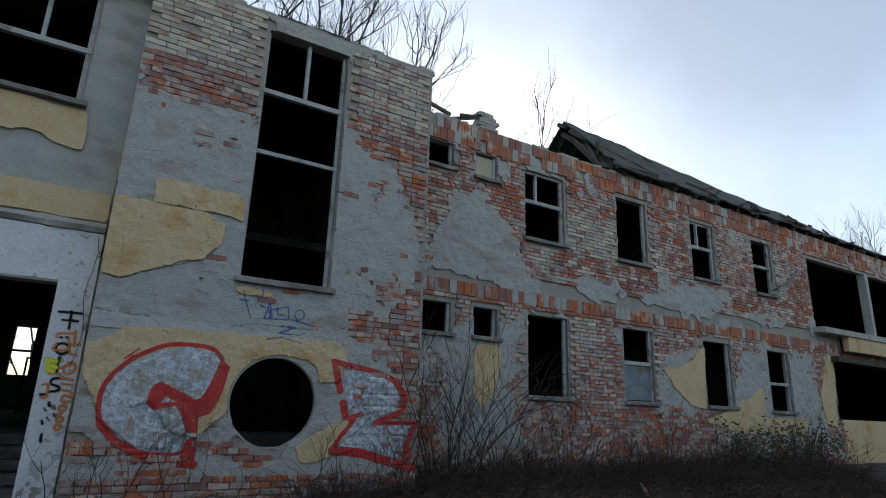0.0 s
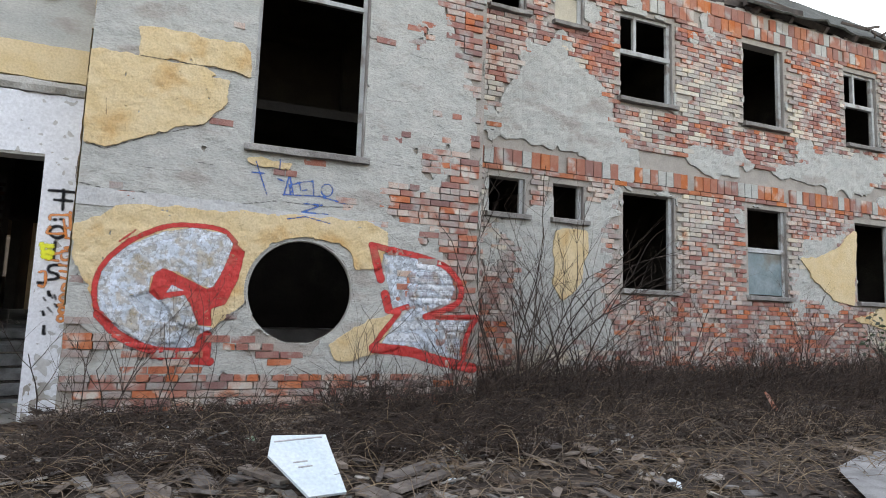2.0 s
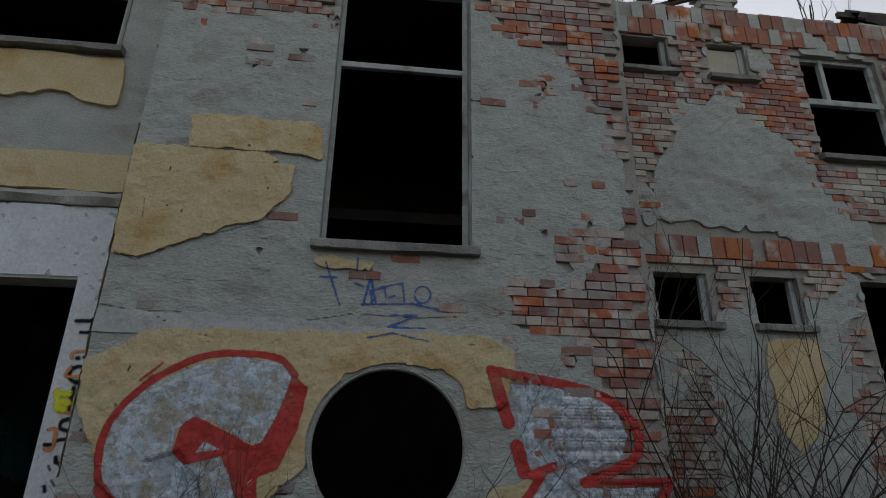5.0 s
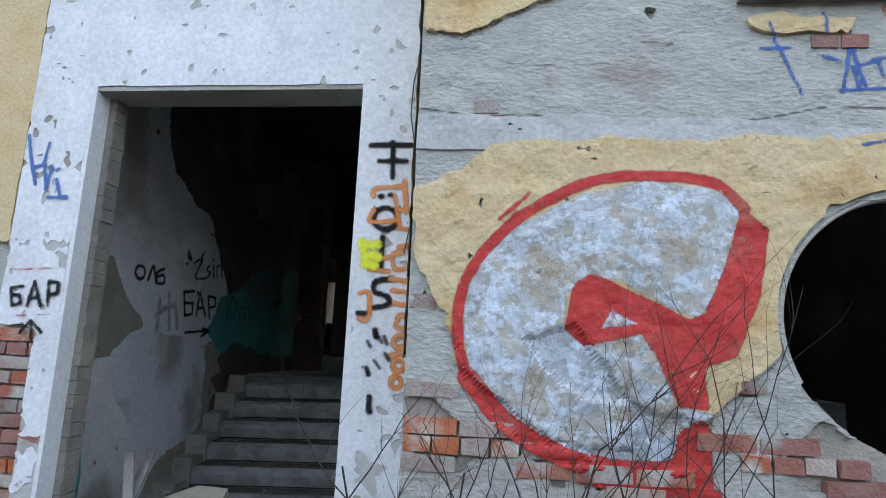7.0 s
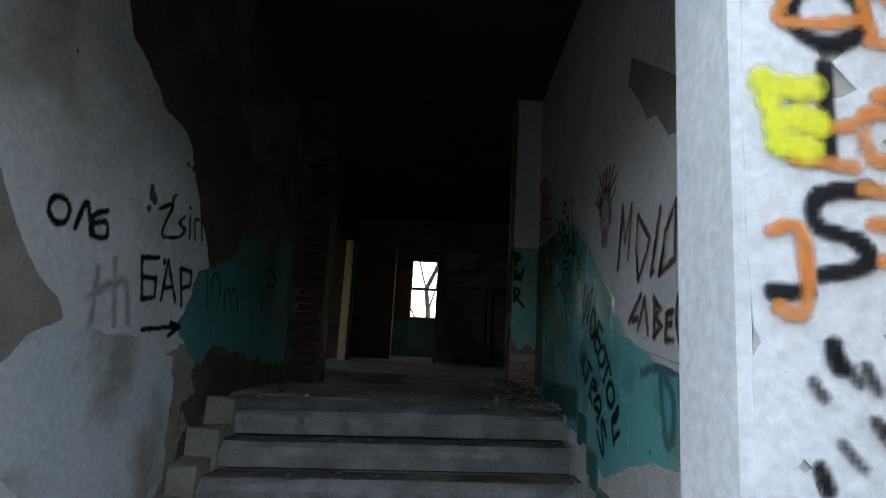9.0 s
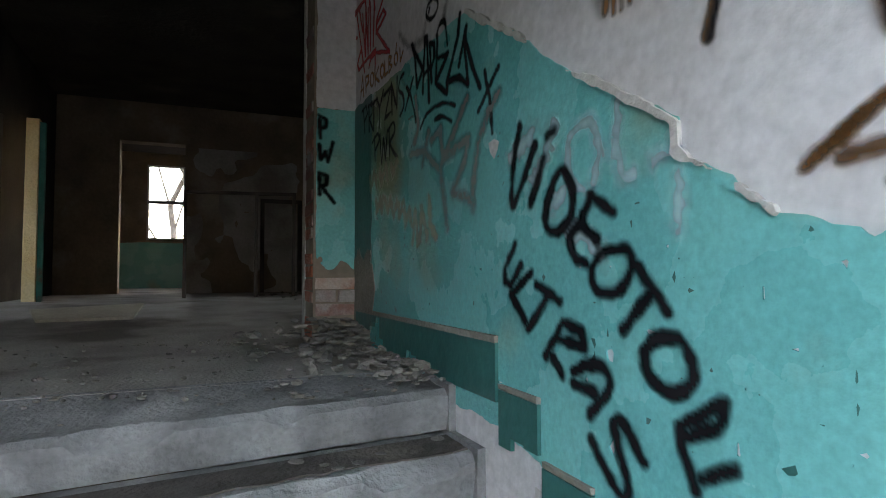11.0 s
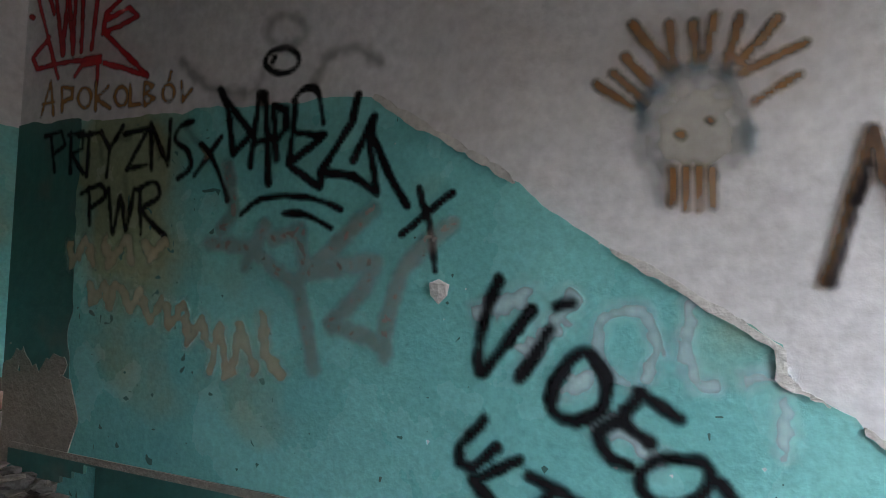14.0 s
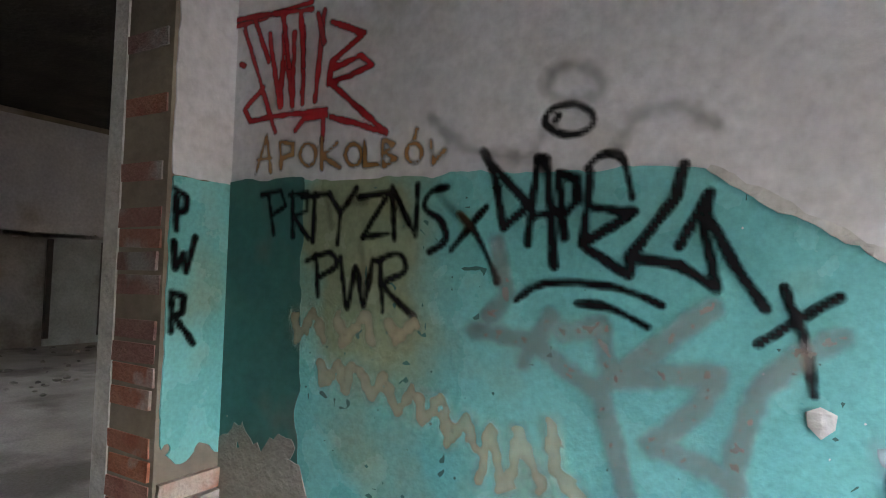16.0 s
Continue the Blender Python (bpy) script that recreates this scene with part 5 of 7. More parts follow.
spray("thin brown word above the teal", "hall_right", "rust_ochre_paint", 0.005, .85, .016, [[(4.944, 2.427), (4.894, 2.567), (4.867, 2.432)], [(4.939, 2.479), (4.864, 2.483)], [(4.817, 2.439), (4.827, 2.536), (4.761, 2.524), (4.764, 2.484), (4.819, 2.479)], [(4.654, 2.475), (4.658, 2.456), (4.67, 2.443), (4.688, 2.439), (4.706, 2.446), (4.72, 2.461), (4.727, 2.481), (4.722, 2.5), (4.71, 2.513), (4.692, 2.517), (4.673, 2.51), (4.66, 2.495), (4.654, 2.475)], [(4.626, 2.425), (4.631, 2.531)], [(4.565, 2.505), (4.623, 2.467), (4.547, 2.423)], [(4.459, 2.458), (4.463, 2.44), (4.474, 2.428), (4.49, 2.424), (4.507, 2.431), (4.519, 2.445), (4.525, 2.464), (4.521, 2.482), (4.51, 2.494), (4.493, 2.498), (4.477, 2.491), (4.464, 2.477), (4.459, 2.458)]], smooth=False)
spray("thin brown word above the teal", "hall_right", "rust_ochre_paint", 0.005, .85, .016, [[(4.447, 2.503), (4.444, 2.421), (4.39, 2.422)], [(4.372, 2.415), (4.375, 2.496), (4.331, 2.481), (4.365, 2.456), (4.321, 2.434), (4.367, 2.413)], [(4.228, 2.444), (4.231, 2.429), (4.241, 2.417), (4.255, 2.415), (4.27, 2.42), (4.281, 2.433), (4.285, 2.449), (4.282, 2.464), (4.272, 2.475), (4.257, 2.477), (4.243, 2.473), (4.232, 2.46), (4.228, 2.444)], [(4.256, 2.488), (4.249, 2.518)], [(4.197, 2.478), (4.189, 2.41), (4.151, 2.444)]], smooth=False)
spray("pale grey ghost tag", "hall_right", "smoke_paint", 0.018, .4, .03, [[(3.684, 2.573), (3.694, 2.551), (3.72, 2.537), (3.757, 2.536), (3.795, 2.548), (3.824, 2.57), (3.835, 2.596), (3.825, 2.619), (3.797, 2.633), (3.758, 2.633), (3.721, 2.62), (3.694, 2.598), (3.684, 2.573)], [(4.199, 2.55), (4.072, 2.442), (3.896, 2.406), (3.846, 2.459)], [(3.646, 2.407), (3.599, 2.476), (3.508, 2.493), (3.427, 2.44)]])
spray("faded taupe tag on teal", "hall_right", "taupe_paint", 0.012, .52, .05, [[(4.043, 1.927), (3.87, 1.913), (3.695, 1.801), (3.43, 2.02)], [(3.885, 1.855), (3.816, 1.979)], [(3.778, 1.938), (3.683, 1.965), (3.661, 1.863)], [(3.64, 1.835), (3.504, 1.86), (3.413, 1.87), (3.455, 1.791), (3.566, 1.689), (3.455, 1.665), (3.381, 1.629)], [(3.385, 1.607), (3.383, 1.705), (3.337, 1.846), (3.257, 1.927), (3.192, 1.967)], [(3.688, 1.805), (3.652, 1.699), (3.617, 1.558)], [(3.976, 2.172), (3.938, 2.033), (3.988, 1.969)]], smooth=False)
spray("rubbed beige lettering", "hall_right", "beige_paint", 0.02, .5, .05, [[(4.722, 1.928), (4.705, 1.853), (4.633, 1.943), (4.591, 1.862)], [(4.535, 1.939), (4.507, 1.859), (4.42, 1.945), (4.395, 1.877)], [(4.332, 1.933), (4.309, 1.883), (4.239, 1.93)], [(4.6, 1.788), (4.585, 1.716), (4.528, 1.785), (4.489, 1.709), (4.469, 1.782)], [(4.435, 1.768), (4.388, 1.704), (4.347, 1.769)], [(4.324, 1.729), (4.291, 1.666), (4.242, 1.739)], [(4.212, 1.726), (4.2, 1.654), (4.144, 1.726)], [(4.124, 1.689), (4.113, 1.611), (4.051, 1.683), (4.031, 1.609)], [(4.011, 1.521), (3.98, 1.663), (3.943, 1.519)], [(3.919, 1.539), (3.897, 1.661), (3.832, 1.541)], [(3.811, 1.703), (3.794, 1.592), (3.727, 1.535)]], smooth=False)
spray("orange ghost letters", "hall_right", "umber_paint", 0.009, .3, .02, [[(4.601, 2.328), (4.572, 2.233)], [(4.504, 2.314), (4.434, 2.302)], [(4.325, 2.324), (4.28, 2.227)], [(4.162, 2.316), (4.066, 2.222)], [(4.452, 2.176), (4.424, 2.051)]])
spray("pale sprayed letters on teal", "hall_right", "mist_paint", 0.022, .45, .036, [[(2.796, 1.743), (2.808, 1.665), (2.769, 1.603), (2.713, 1.607), (2.683, 1.672), (2.702, 1.746), (2.745, 1.757), (2.796, 1.743)], [(2.613, 1.774), (2.618, 1.663), (2.601, 1.605)], [(2.601, 1.598), (2.561, 1.601)], [(2.50, 1.62), (2.429, 1.629)], [(2.434, 1.629), (2.434, 1.481)]])
spray("pale cloud under the black word", "hall_right", "mist_paint", 0.03, .55, .05, [[(3.11, 1.746), (3.031, 1.763), (2.988, 1.795)], [(2.876, 1.78), (2.93, 1.70), (2.985, 1.65)], [(2.84, 1.598), (2.873, 1.569)], [(2.806, 1.498), (2.743, 1.48), (2.681, 1.425)]])
spray("bold black diagonal word", "hall_right", "black_paint", .009, .97, 0.0302, [[(3.059, 1.825), (3.089, 1.738), (3.109, 1.617), (3.084, 1.604), (2.974, 1.753)], [(2.927, 1.708), (2.999, 1.581)], [(2.91, 1.762), (2.878, 1.772)], [(2.878, 1.635), (2.837, 1.656), (2.79, 1.596), (2.806, 1.526), (2.87, 1.495), (2.919, 1.517), (2.912, 1.575), (2.874, 1.637)], [(2.72, 1.578), (2.637, 1.529)], [(2.711, 1.576), (2.753, 1.513), (2.694, 1.466)], [(2.753, 1.513), (2.806, 1.476), (2.787, 1.425), (2.739, 1.408)]])
spray("bold black diagonal word", "hall_right", "black_paint", .009, .97, 0.0302, [[(2.653, 1.437), (2.585, 1.435), (2.578, 1.391), (2.625, 1.339), (2.695, 1.341), (2.717, 1.388), (2.684, 1.427), (2.653, 1.437)], [(2.553, 1.398), (2.466, 1.305)], [(2.511, 1.347), (2.551, 1.308), (2.606, 1.259)]])
spray("bold black diagonal word", "hall_right", "black_paint", .009, .97, 0.0302, [[(2.483, 1.255), (2.424, 1.245), (2.405, 1.178), (2.455, 1.141), (2.519, 1.166), (2.536, 1.219), (2.483, 1.255)], [(2.334, 1.146), (2.424, 1.09), (2.443, 1.061), (2.402, 0.968)], [(2.338, 1.146), (2.345, 1.102), (2.439, 1.06)], [(2.388, 0.992), (2.312, 1.035)]])
spray("second black diagonal word", "hall_right", "black_paint", .009, .97, 0.0302, [[(3.089, 1.471), (3.156, 1.397), (3.156, 1.358), (3.117, 1.349), (3.058, 1.407)], [(2.997, 1.385), (3.116, 1.321), (3.032, 1.246)], [(2.969, 1.353), (2.855, 1.308)], [(2.909, 1.325), (3.015, 1.226)], [(2.896, 1.163), (2.848, 1.119)], [(2.927, 1.156), (2.843, 1.255), (2.765, 1.24), (2.75, 1.2), (2.819, 1.206), (2.866, 1.209)]], smooth=False)
spray("second black diagonal word", "hall_right", "black_paint", .009, .97, 0.0302, [[(2.795, 1.133), (2.742, 1.158), (2.672, 1.158), (2.657, 1.113), (2.73, 1.04)], [(2.8, 1.105), (2.706, 1.095)], [(2.544, 0.978), (2.606, 1.044), (2.642, 1.034), (2.596, 0.909), (2.632, 0.889), (2.73, 0.981)]])
spray("brown rays of a sprayed mask", "hall_right", "umber_paint", 0.0072, .8, .024, [[(2.735, 2.436), (2.648, 2.308)], [(2.654, 2.423), (2.641, 2.321)], [(2.604, 2.415), (2.599, 2.315)], [(2.557, 2.427), (2.581, 2.319)], [(2.507, 2.418), (2.538, 2.294)], [(2.435, 2.399), (2.51, 2.313)], [(2.385, 2.338), (2.506, 2.287)], [(2.399, 2.268), (2.481, 2.221)], [(2.82, 2.303), (2.735, 2.235)], [(2.781, 2.325), (2.702, 2.24)], [(2.753, 2.358), (2.685, 2.273)]], smooth=False)
spray("grey shade round a sprayed mask", "hall_right", "smoke_paint", 0.024, .5, .05, [[(2.697, 2.114), (2.697, 2.22), (2.648, 2.288), (2.588, 2.3), (2.531, 2.274), (2.504, 2.201), (2.521, 2.101)], [(2.673, 2.086), (2.661, 2.02)]])
spray("slate dabs round a sprayed mask", "hall_right", "slate_paint", 0.012, .6, .025, [[(2.716, 2.236), (2.71, 2.195)], [(2.654, 2.312), (2.642, 2.305)], [(2.6, 2.315), (2.588, 2.308)], [(2.536, 2.291), (2.529, 2.293)], [(2.498, 2.169), (2.49, 2.118)], [(2.697, 2.261), (2.679, 2.272)]])
spray("cream sprayed mask with two dots", "hall_right", "beige_mask", 0.03, .6, fill=[(2.679, 2.199), (2.648, 2.262), (2.588, 2.274), (2.531, 2.242), (2.515, 2.177), (2.532, 2.109), (2.561, 2.079), (2.649, 2.084), (2.673, 2.132)])
spray("brown dots and bars of the mask", "hall_right", "umber_paint", 0.006, .8, .02, [[(2.633, 2.164), (2.627, 2.157)], [(2.571, 2.19), (2.566, 2.185)], [(2.649, 2.084), (2.649, 2.004)], [(2.619, 2.082), (2.62, 1.992)], [(2.593, 2.083), (2.593, 1.989)], [(2.564, 2.079), (2.565, 1.993)]], smooth=False)
SLOGAN_UP = [[(2.354, 1.834), (2.269, 2.143)], [(2.269, 2.134), (2.231, 1.942), (2.121, 2.113), (2.184, 1.855)], [(2.031, 2.033), (1.879, 1.903), (1.906, 1.856), (2.03, 1.736), (2.064, 1.89), (2.031, 2.033)], [(1.746, 2.003), (1.87, 1.739), (1.831, 1.754)], [(1.574, 1.998), (1.697, 1.892), (1.765, 1.729), (1.6, 1.772), (1.583, 1.977)], [(1.544, 1.724), (1.408, 1.936), (1.402, 1.793), (1.338, 1.923)]]
SLOGAN_LOW = [[(2.169, 1.552), (1.995, 1.667)], [(2.108, 1.556), (2.039, 1.566)], [(2.04, 1.508), (1.94, 1.649), (1.902, 1.492)], [(1.829, 1.642), (1.817, 1.481)], [(1.834, 1.637), (1.747, 1.587), (1.822, 1.563), (1.736, 1.518), (1.838, 1.479)], [(1.621, 1.572), (1.687, 1.566), (1.702, 1.466), (1.619, 1.463)], [(1.693, 1.522), (1.634, 1.524)]]
spray("large brown slogan upper line", "hall_right", "umber_paint", 0.0085, .8, .024, SLOGAN_UP, smooth=False)
spray("dark core of the slogan", "hall_right", "black_paint", 0.009, .85, 0.016, [[(2.345, 1.828), (2.278, 2.068)], [(2.03, 1.742), (2.058, 1.871)], [(1.865, 1.738), (1.807, 1.859)], [(1.763, 1.729), (1.709, 1.841)], [(1.543, 1.721), (1.504, 1.785)], [(2.162, 1.551), (1.995, 1.667)], [(2.04, 1.508), (1.945, 1.646)], [(1.838, 1.482), (1.82, 1.629)], [(1.702, 1.466), (1.687, 1.563)]], smooth=False)
spray("large brown slogan lower line", "hall_right", "umber_paint", 0.0085, .8, .024, SLOGAN_LOW, smooth=False)
spray("dark inner line of the slogan", "hall_right", "black_paint", 0.009, .5, 0.012, SLOGAN_UP + SLOGAN_LOW, smooth=False)
spray("faded slate letters on teal", "hall_right", "slate_paint", 0.009, .6, .045, [[(1.985, 1.327), (1.788, 1.358), (1.687, 1.348), (1.523, 1.349), (1.469, 1.314), (1.46, 1.243), (1.502, 1.195)], [(1.757, 1.342), (1.741, 1.206), (1.697, 1.077), (1.643, 1.101), (1.629, 1.244), (1.707, 1.324)], [(1.561, 1.331), (1.55, 1.22), (1.541, 1.102)], [(1.544, 1.188), (1.492, 1.113), (1.468, 1.069)], [(1.445, 1.285), (1.44, 1.185), (1.462, 1.071)], [(1.44, 1.185), (1.327, 1.215)], [(1.36, 1.30), (1.31, 1.24)]])
spray("scraped pale band below the slogan", "hall_right", "scrape_white", 0.006, 1, fill=[(1.903, 1.418), (1.632, 1.382), (1.393, 1.364), (1.395, 1.329), (1.523, 1.333), (1.687, 1.363), (1.855, 1.381)])
spray("black sprayed round face outline", "hall_right", "black_paint", 0.0072, .95, 0.0252, [[(1.155, 1.513), (1.183, 1.433), (1.252, 1.373), (1.352, 1.347), (1.464, 1.369), (1.556, 1.442), (1.589, 1.551), (1.545, 1.654), (1.445, 1.713), (1.328, 1.715), (1.231, 1.67), (1.171, 1.598), (1.155, 1.513)]])
spray("black eyes of the round face", "hall_right", "black_paint", 0.0072, .95, 0.0252, [[(1.482, 1.614), (1.41, 1.627)], [(1.314, 1.62), (1.265, 1.626)], [(1.474, 1.537), (1.465, 1.476)], [(1.285, 1.474), (1.266, 1.473)]], smooth=False)
spray("scratched off paint on the face", "hall_right", "scrape_white", 0.0024, 1, fill=[(1.431, 1.668), (1.403, 1.663), (1.429, 1.489), (1.495, 1.386), (1.52, 1.386)])
spray("scratched off paint on the face", "hall_right", "scrape_white", 0.0024, 1, fill=[(1.336, 1.595), (1.275, 1.627), (1.259, 1.584), (1.317, 1.428), (1.404, 1.345), (1.449, 1.358), (1.374, 1.486)])
spray("bare plaster patch high on the wall", "hall_right", "bare_plaster", 0.0024, 1, fill=[(2.183, 2.753), (1.985, 2.567), (1.9, 2.454), (1.781, 2.423), (1.647, 2.283), (1.5, 2.244), (1.31, 2.175), (1.228, 2.188), (1.26, 2.298), (2.126, 2.868)])

spray("small black letters on the wall end", "stub", "black_paint", 0.006, 0.95, 0.026, [[(0.252, 2.35), (0.260, 2.21)], [(0.247, 2.35), (0.295, 2.33), (0.292, 2.28), (0.257, 2.27)], [(0.252, 2.17), (0.262, 2.08), (0.29, 2.13), (0.305, 2.07), (0.335, 2.19)], [(0.252, 2.00), (0.257, 1.87)], [(0.252, 2.00), (0.30, 1.98), (0.295, 1.93), (0.262, 1.92), (0.345, 1.82)]], smooth=False)


# ---------------------------------------------------------------- windows, sills
def sill(x0, x1, z, y, mat="sill_stone", over=0.06, out=0.09, h=0.075, parent=None):
    bm = bmesh.new()
    prev, n = None, 14
    for k in range(n + 1):
        x = x0 - over + (x1 - x0 + 2 * over) * k / n
        a = 0.008 * vnoise(x * 3, z, 0.4, 3)
        row = [bm.verts.new(c) for c in ((x, y + 0.12, z - h), (x, y - out + a, z - h - a), (x, y - out + a, z - 0.012 + a), (x, y - out + 0.02, z), (x, y + 0.12, z + 0.012))]
        if prev:
            for q in range(5):
                bm.faces.new((prev[q], row[q], row[(q + 1) % 5], prev[(q + 1) % 5]))
        else:
            bm.faces.new(row)
        prev = row
    bm.faces.new(prev)
    bmesh.ops.recalc_face_normals(bm, faces=bm.faces)
    return part("window_sill", bm, mat, parent, "weathered stone sill")


windows = 1


def window(x0, x1, z0, z1, y, label, transom=None, mullion=None, sides="lr", mat="grey_paint", deep=0.07, bar=0.05, pane=None):
    global windows
    windows += 1
    w = thing(f"window_{windows}", label, "window", kind="structure")
    ya, yb = y + deep, y + deep + 0.06
    if "l" in sides:
        part("window_frame", box(x0, x0 + bar, ya, yb, z0, z1, 0.003, 0.004), mat, w)
    if "r" in sides:
        part("window_frame", box(x1 - bar * 1.6, x1, ya, yb, z0, z1, 0.004, 0.004), mat, w)
        part("reveal_lining", box(x1 - 0.02, x1 - 0.002, y + 0.01, ya, z0, z1, 0.004), "old_wood", w)
    if "t" in sides:
        part("window_frame", box(x0, x1, ya, yb, z1 - bar, z1, 0.003, 0.004), mat, w)
    if transom:
        part("transom", box(x0, x1, ya - 0.015, yb, transom - 0.04, transom + 0.04, 0.004, 0.006), mat, w)
    if mullion:
        part("mullion", box(mullion - 0.028, mullion + 0.028, ya - 0.01, yb, transom or z0, z1, 0.004, 0.006), mat, w)
    if pane:
        part("pane", box(x0 + 0.02, x1 - 0.06, ya + 0.02, ya + 0.03, pane[0], pane[1]), pane[2], w, pane[3])
    sill(x0, x1, z0, y, parent=w)
    return w


M["pale_door"] = material("pale_door", (0.40, 0.46, 0.46), (0.32, 0.36, 0.35), 0.7, 4, 0.2, 40, (0.25, 0.22, 0.18), 0.62)
M["dusty_glass"] = material("dusty_glass", (0.13, 0.19, 0.21), (0.20, 0.26, 0.28), 0.22, 4, 0.05, 30, (0.12, 0.12, 0.10), 0.6, 0.5)
M["pale_board"] = material("pale_board", (0.50, 0.46, 0.36), (0.44, 0.40, 0.32), 0.8, 5, 0.1, 40)
window(*BIG, 0.0, "tall empty stair window with grey wooden bars", 5.95, 2.76, "lr", bar=0.04, deep=0.10)
part("transom", box(BIG[0], BIG[1], 0.1, 0.15, 4.96, 5.02, 0.003, 0.006), "grey_paint", bpy.data.objects["window_2"])
window(*BAYWIN, BAY_Y, "wide empty upper window with wooden cross bars", 5.97, -0.62, "lr", bar=0.05, deep=0.08)
for i, h in enumerate(LOW):
    kind = [("small empty window hole", None, None, None), ("small empty window hole with worn frame", None, None, None), ("empty window with splintered frame", None, None, None),
            ("window with dusty lower pane", 2.66, None, (1.87, 2.62, "dusty_glass", "dusty bluish pane")), ("empty window with loose side frame", None, None, None), ("empty window with one cross bar", 2.5, None, None)][i]
    window(*h, WING_Y, kind[0], kind[1], kind[2], "r", pane=kind[3])
for i, h in enumerate(UP):
    kind = [("small empty upper window hole", None, None, None), ("small upper window closed with a pale board", None, None, (6.08, 6.52, "pale_board", "pale board")), ("upper window frame with cross bar, no glass", 5.83, 8.2, None),
            ("empty upper window with right frame left", None, None, None), ("upper window with cross bar and mullion", 5.78, 13.6, None), ("upper window with cross bar", 5.7, None, None)][i]
    window(*h, WING_Y, kind[0], kind[1], kind[2], "rt" if kind[2] else "r", pane=kind[3])
strip = thing("loose_gutter_strip", "bent grey metal strip leaning from a window", "gutter")
bm = bmesh.new()
prev = None
for k in range(9):
    t = k / 8
    c = Vector((16.35 + 1.0 * t + 0.15 * math.sin(t * 3), WING_Y - 0.12 - 0.25 * t, 4.95 + 0.75 * t - 0.25 * (1 - t) * t))
    row = [bm.verts.new(c + Vector(o)) for o in ((0, -0.03, 0.06), (0, 0.03, 0.0), (0.02, -0.03, -0.06))]
    if prev:
        for q in range(2):
            bm.faces.new((prev[q], row[q], row[q + 1], prev[q + 1]))
    prev = row
bmesh.ops.solidify(bm, geom=bm.faces[:], thickness=0.008)
part("strip", bm, "grey_paint", strip)

# loggia and porch at the far end
log = thing("loggia", "recessed loggia with broken concrete floor edge", "balcony", kind="structure")
part("floor_edge", box(18.6, 25.0, WING_Y - 0.35, WING_Y + 0.4, 4.08, 4.25, 0.03, 0.01), "cement", log, "broken concrete slab edge")
part("parapet", box(19.9, 25.0, WING_Y - 0.30, WING_Y - 0.12, 3.62, 4.05, 0.015, 0.01), "plaster_ochre", log, "ochre plastered band")
part("canopy", box(19.3, 25.0, WING_Y - 0.25, WING_Y + 0.2, 3.28, 3.45, 0.015, 0.01), "dark_wood", log, "dark porch lintel")
part("porch_wall", box(19.5, 25.0, WING_Y - 0.03, WING_Y + 0.1, 0.4, 1.65, 0.01, 0.01), "plaster_ochre", log, "patchy low porch wall")
part("post", box(22.2, 22.4, WING_Y - 0.05, WING_Y + 0.2, 4.25, 6.36, 0.01, 0.01), "plaster_grey", log)


# ---------------------------------------------------------------- ruined roof
roof = thing("roof", "sagging roof of torn dark felt over rafters", "roof", kind="structure")


def roof_deck():
    xs, ns = np.arange(10.7, 31.0, 0.22), 12
    verts, faces = [], []
    for i, x in enumerate(xs):
        ridge = 9.2 - 0.05 * (x - 12.0) + 0.05 * float(vnoise(x, 0, 1.1, 3))
        for k in range(ns + 1):
            t = k / ns
            low = 0.10 * float(vnoise(x, 1, 0.4, 7)) + 0.06 * float(vnoise(x, 2, 0.15, 9))
            y = 0.92 + (2.9 - 0.92) * t - (low if k == 0 else 0)
            z = 7.2 + (ridge - 7.2) * t + 0.04 * float(vnoise(x, t * 3, 0.5, 5)) - 0.05 * math.sin(t * 3.14)
            verts.append((x + 0.12 * float(vnoise(t * 5, 3, 0.4, 2)) * (i == 0), y, z))
    m = ns + 1
    for i in range(len(xs) - 1):
        for k in range(ns):
            if float(vnoise(xs[i], k * 0.3, 0.6, 13)) > 0.80 - (0.35 if k < 2 else 0):
                continue
            faces.append([i * m + k, (i + 1) * m + k, (i + 1) * m + k + 1, i * m + k + 1])
    back = len(verts)
    for i, x in enumerate(xs):
        z = verts[i * m + ns][2]
        verts += [(x, 2.9, z), (x, 5.4, 7.2)]
    faces += [[back + 2 * i, back + 2 * i + 2, back + 2 * i + 3, back + 2 * i + 1] for i in range(len(xs) - 1)]
    ob = mesh_object("felt", verts, faces, "roof_felt")
    mod = ob.modifiers.new("thick", "SOLIDIFY")
    mod.thickness = 0.035
    return under(ob, roof)


def beam(bm, a, b, w, h):
    a, b = Vector(a), Vector(b)
    d = (b - a).normalized()
    s = d.cross(Vector((0, 0, 1)))
    s = s.normalized() if s.length > 0.01 else Vector((1, 0, 0))
    u = s.cross(d)
    vs = [bm.verts.new(p + s * i * w / 2 + u * j * h / 2) for p in (a, b) for i, j in ((-1, -1), (1, -1), (1, 1), (-1, 1))]
    for f in ((3, 2, 1, 0), (4, 5, 6, 7), (0, 1, 5, 4), (1, 2, 6, 5), (2, 3, 7, 6), (3, 0, 4, 7)):
        bm.faces.new([vs[i] for i in f])


roof_deck()
for i in range(16):
    x = 10.8 + i * 0.9 + random.uniform(-0.15, 0.15)
    bm = bmesh.new()
    lean = random.uniform(-0.25, 0.15)
    top = 8.9 - 0.045 * (x - 10.8)
    beam(bm, (x, 1.0, 7.12), (x + lean, 2.95, top), 0.09, 0.12)
    part("rafter", bm, "dark_wood", roof)
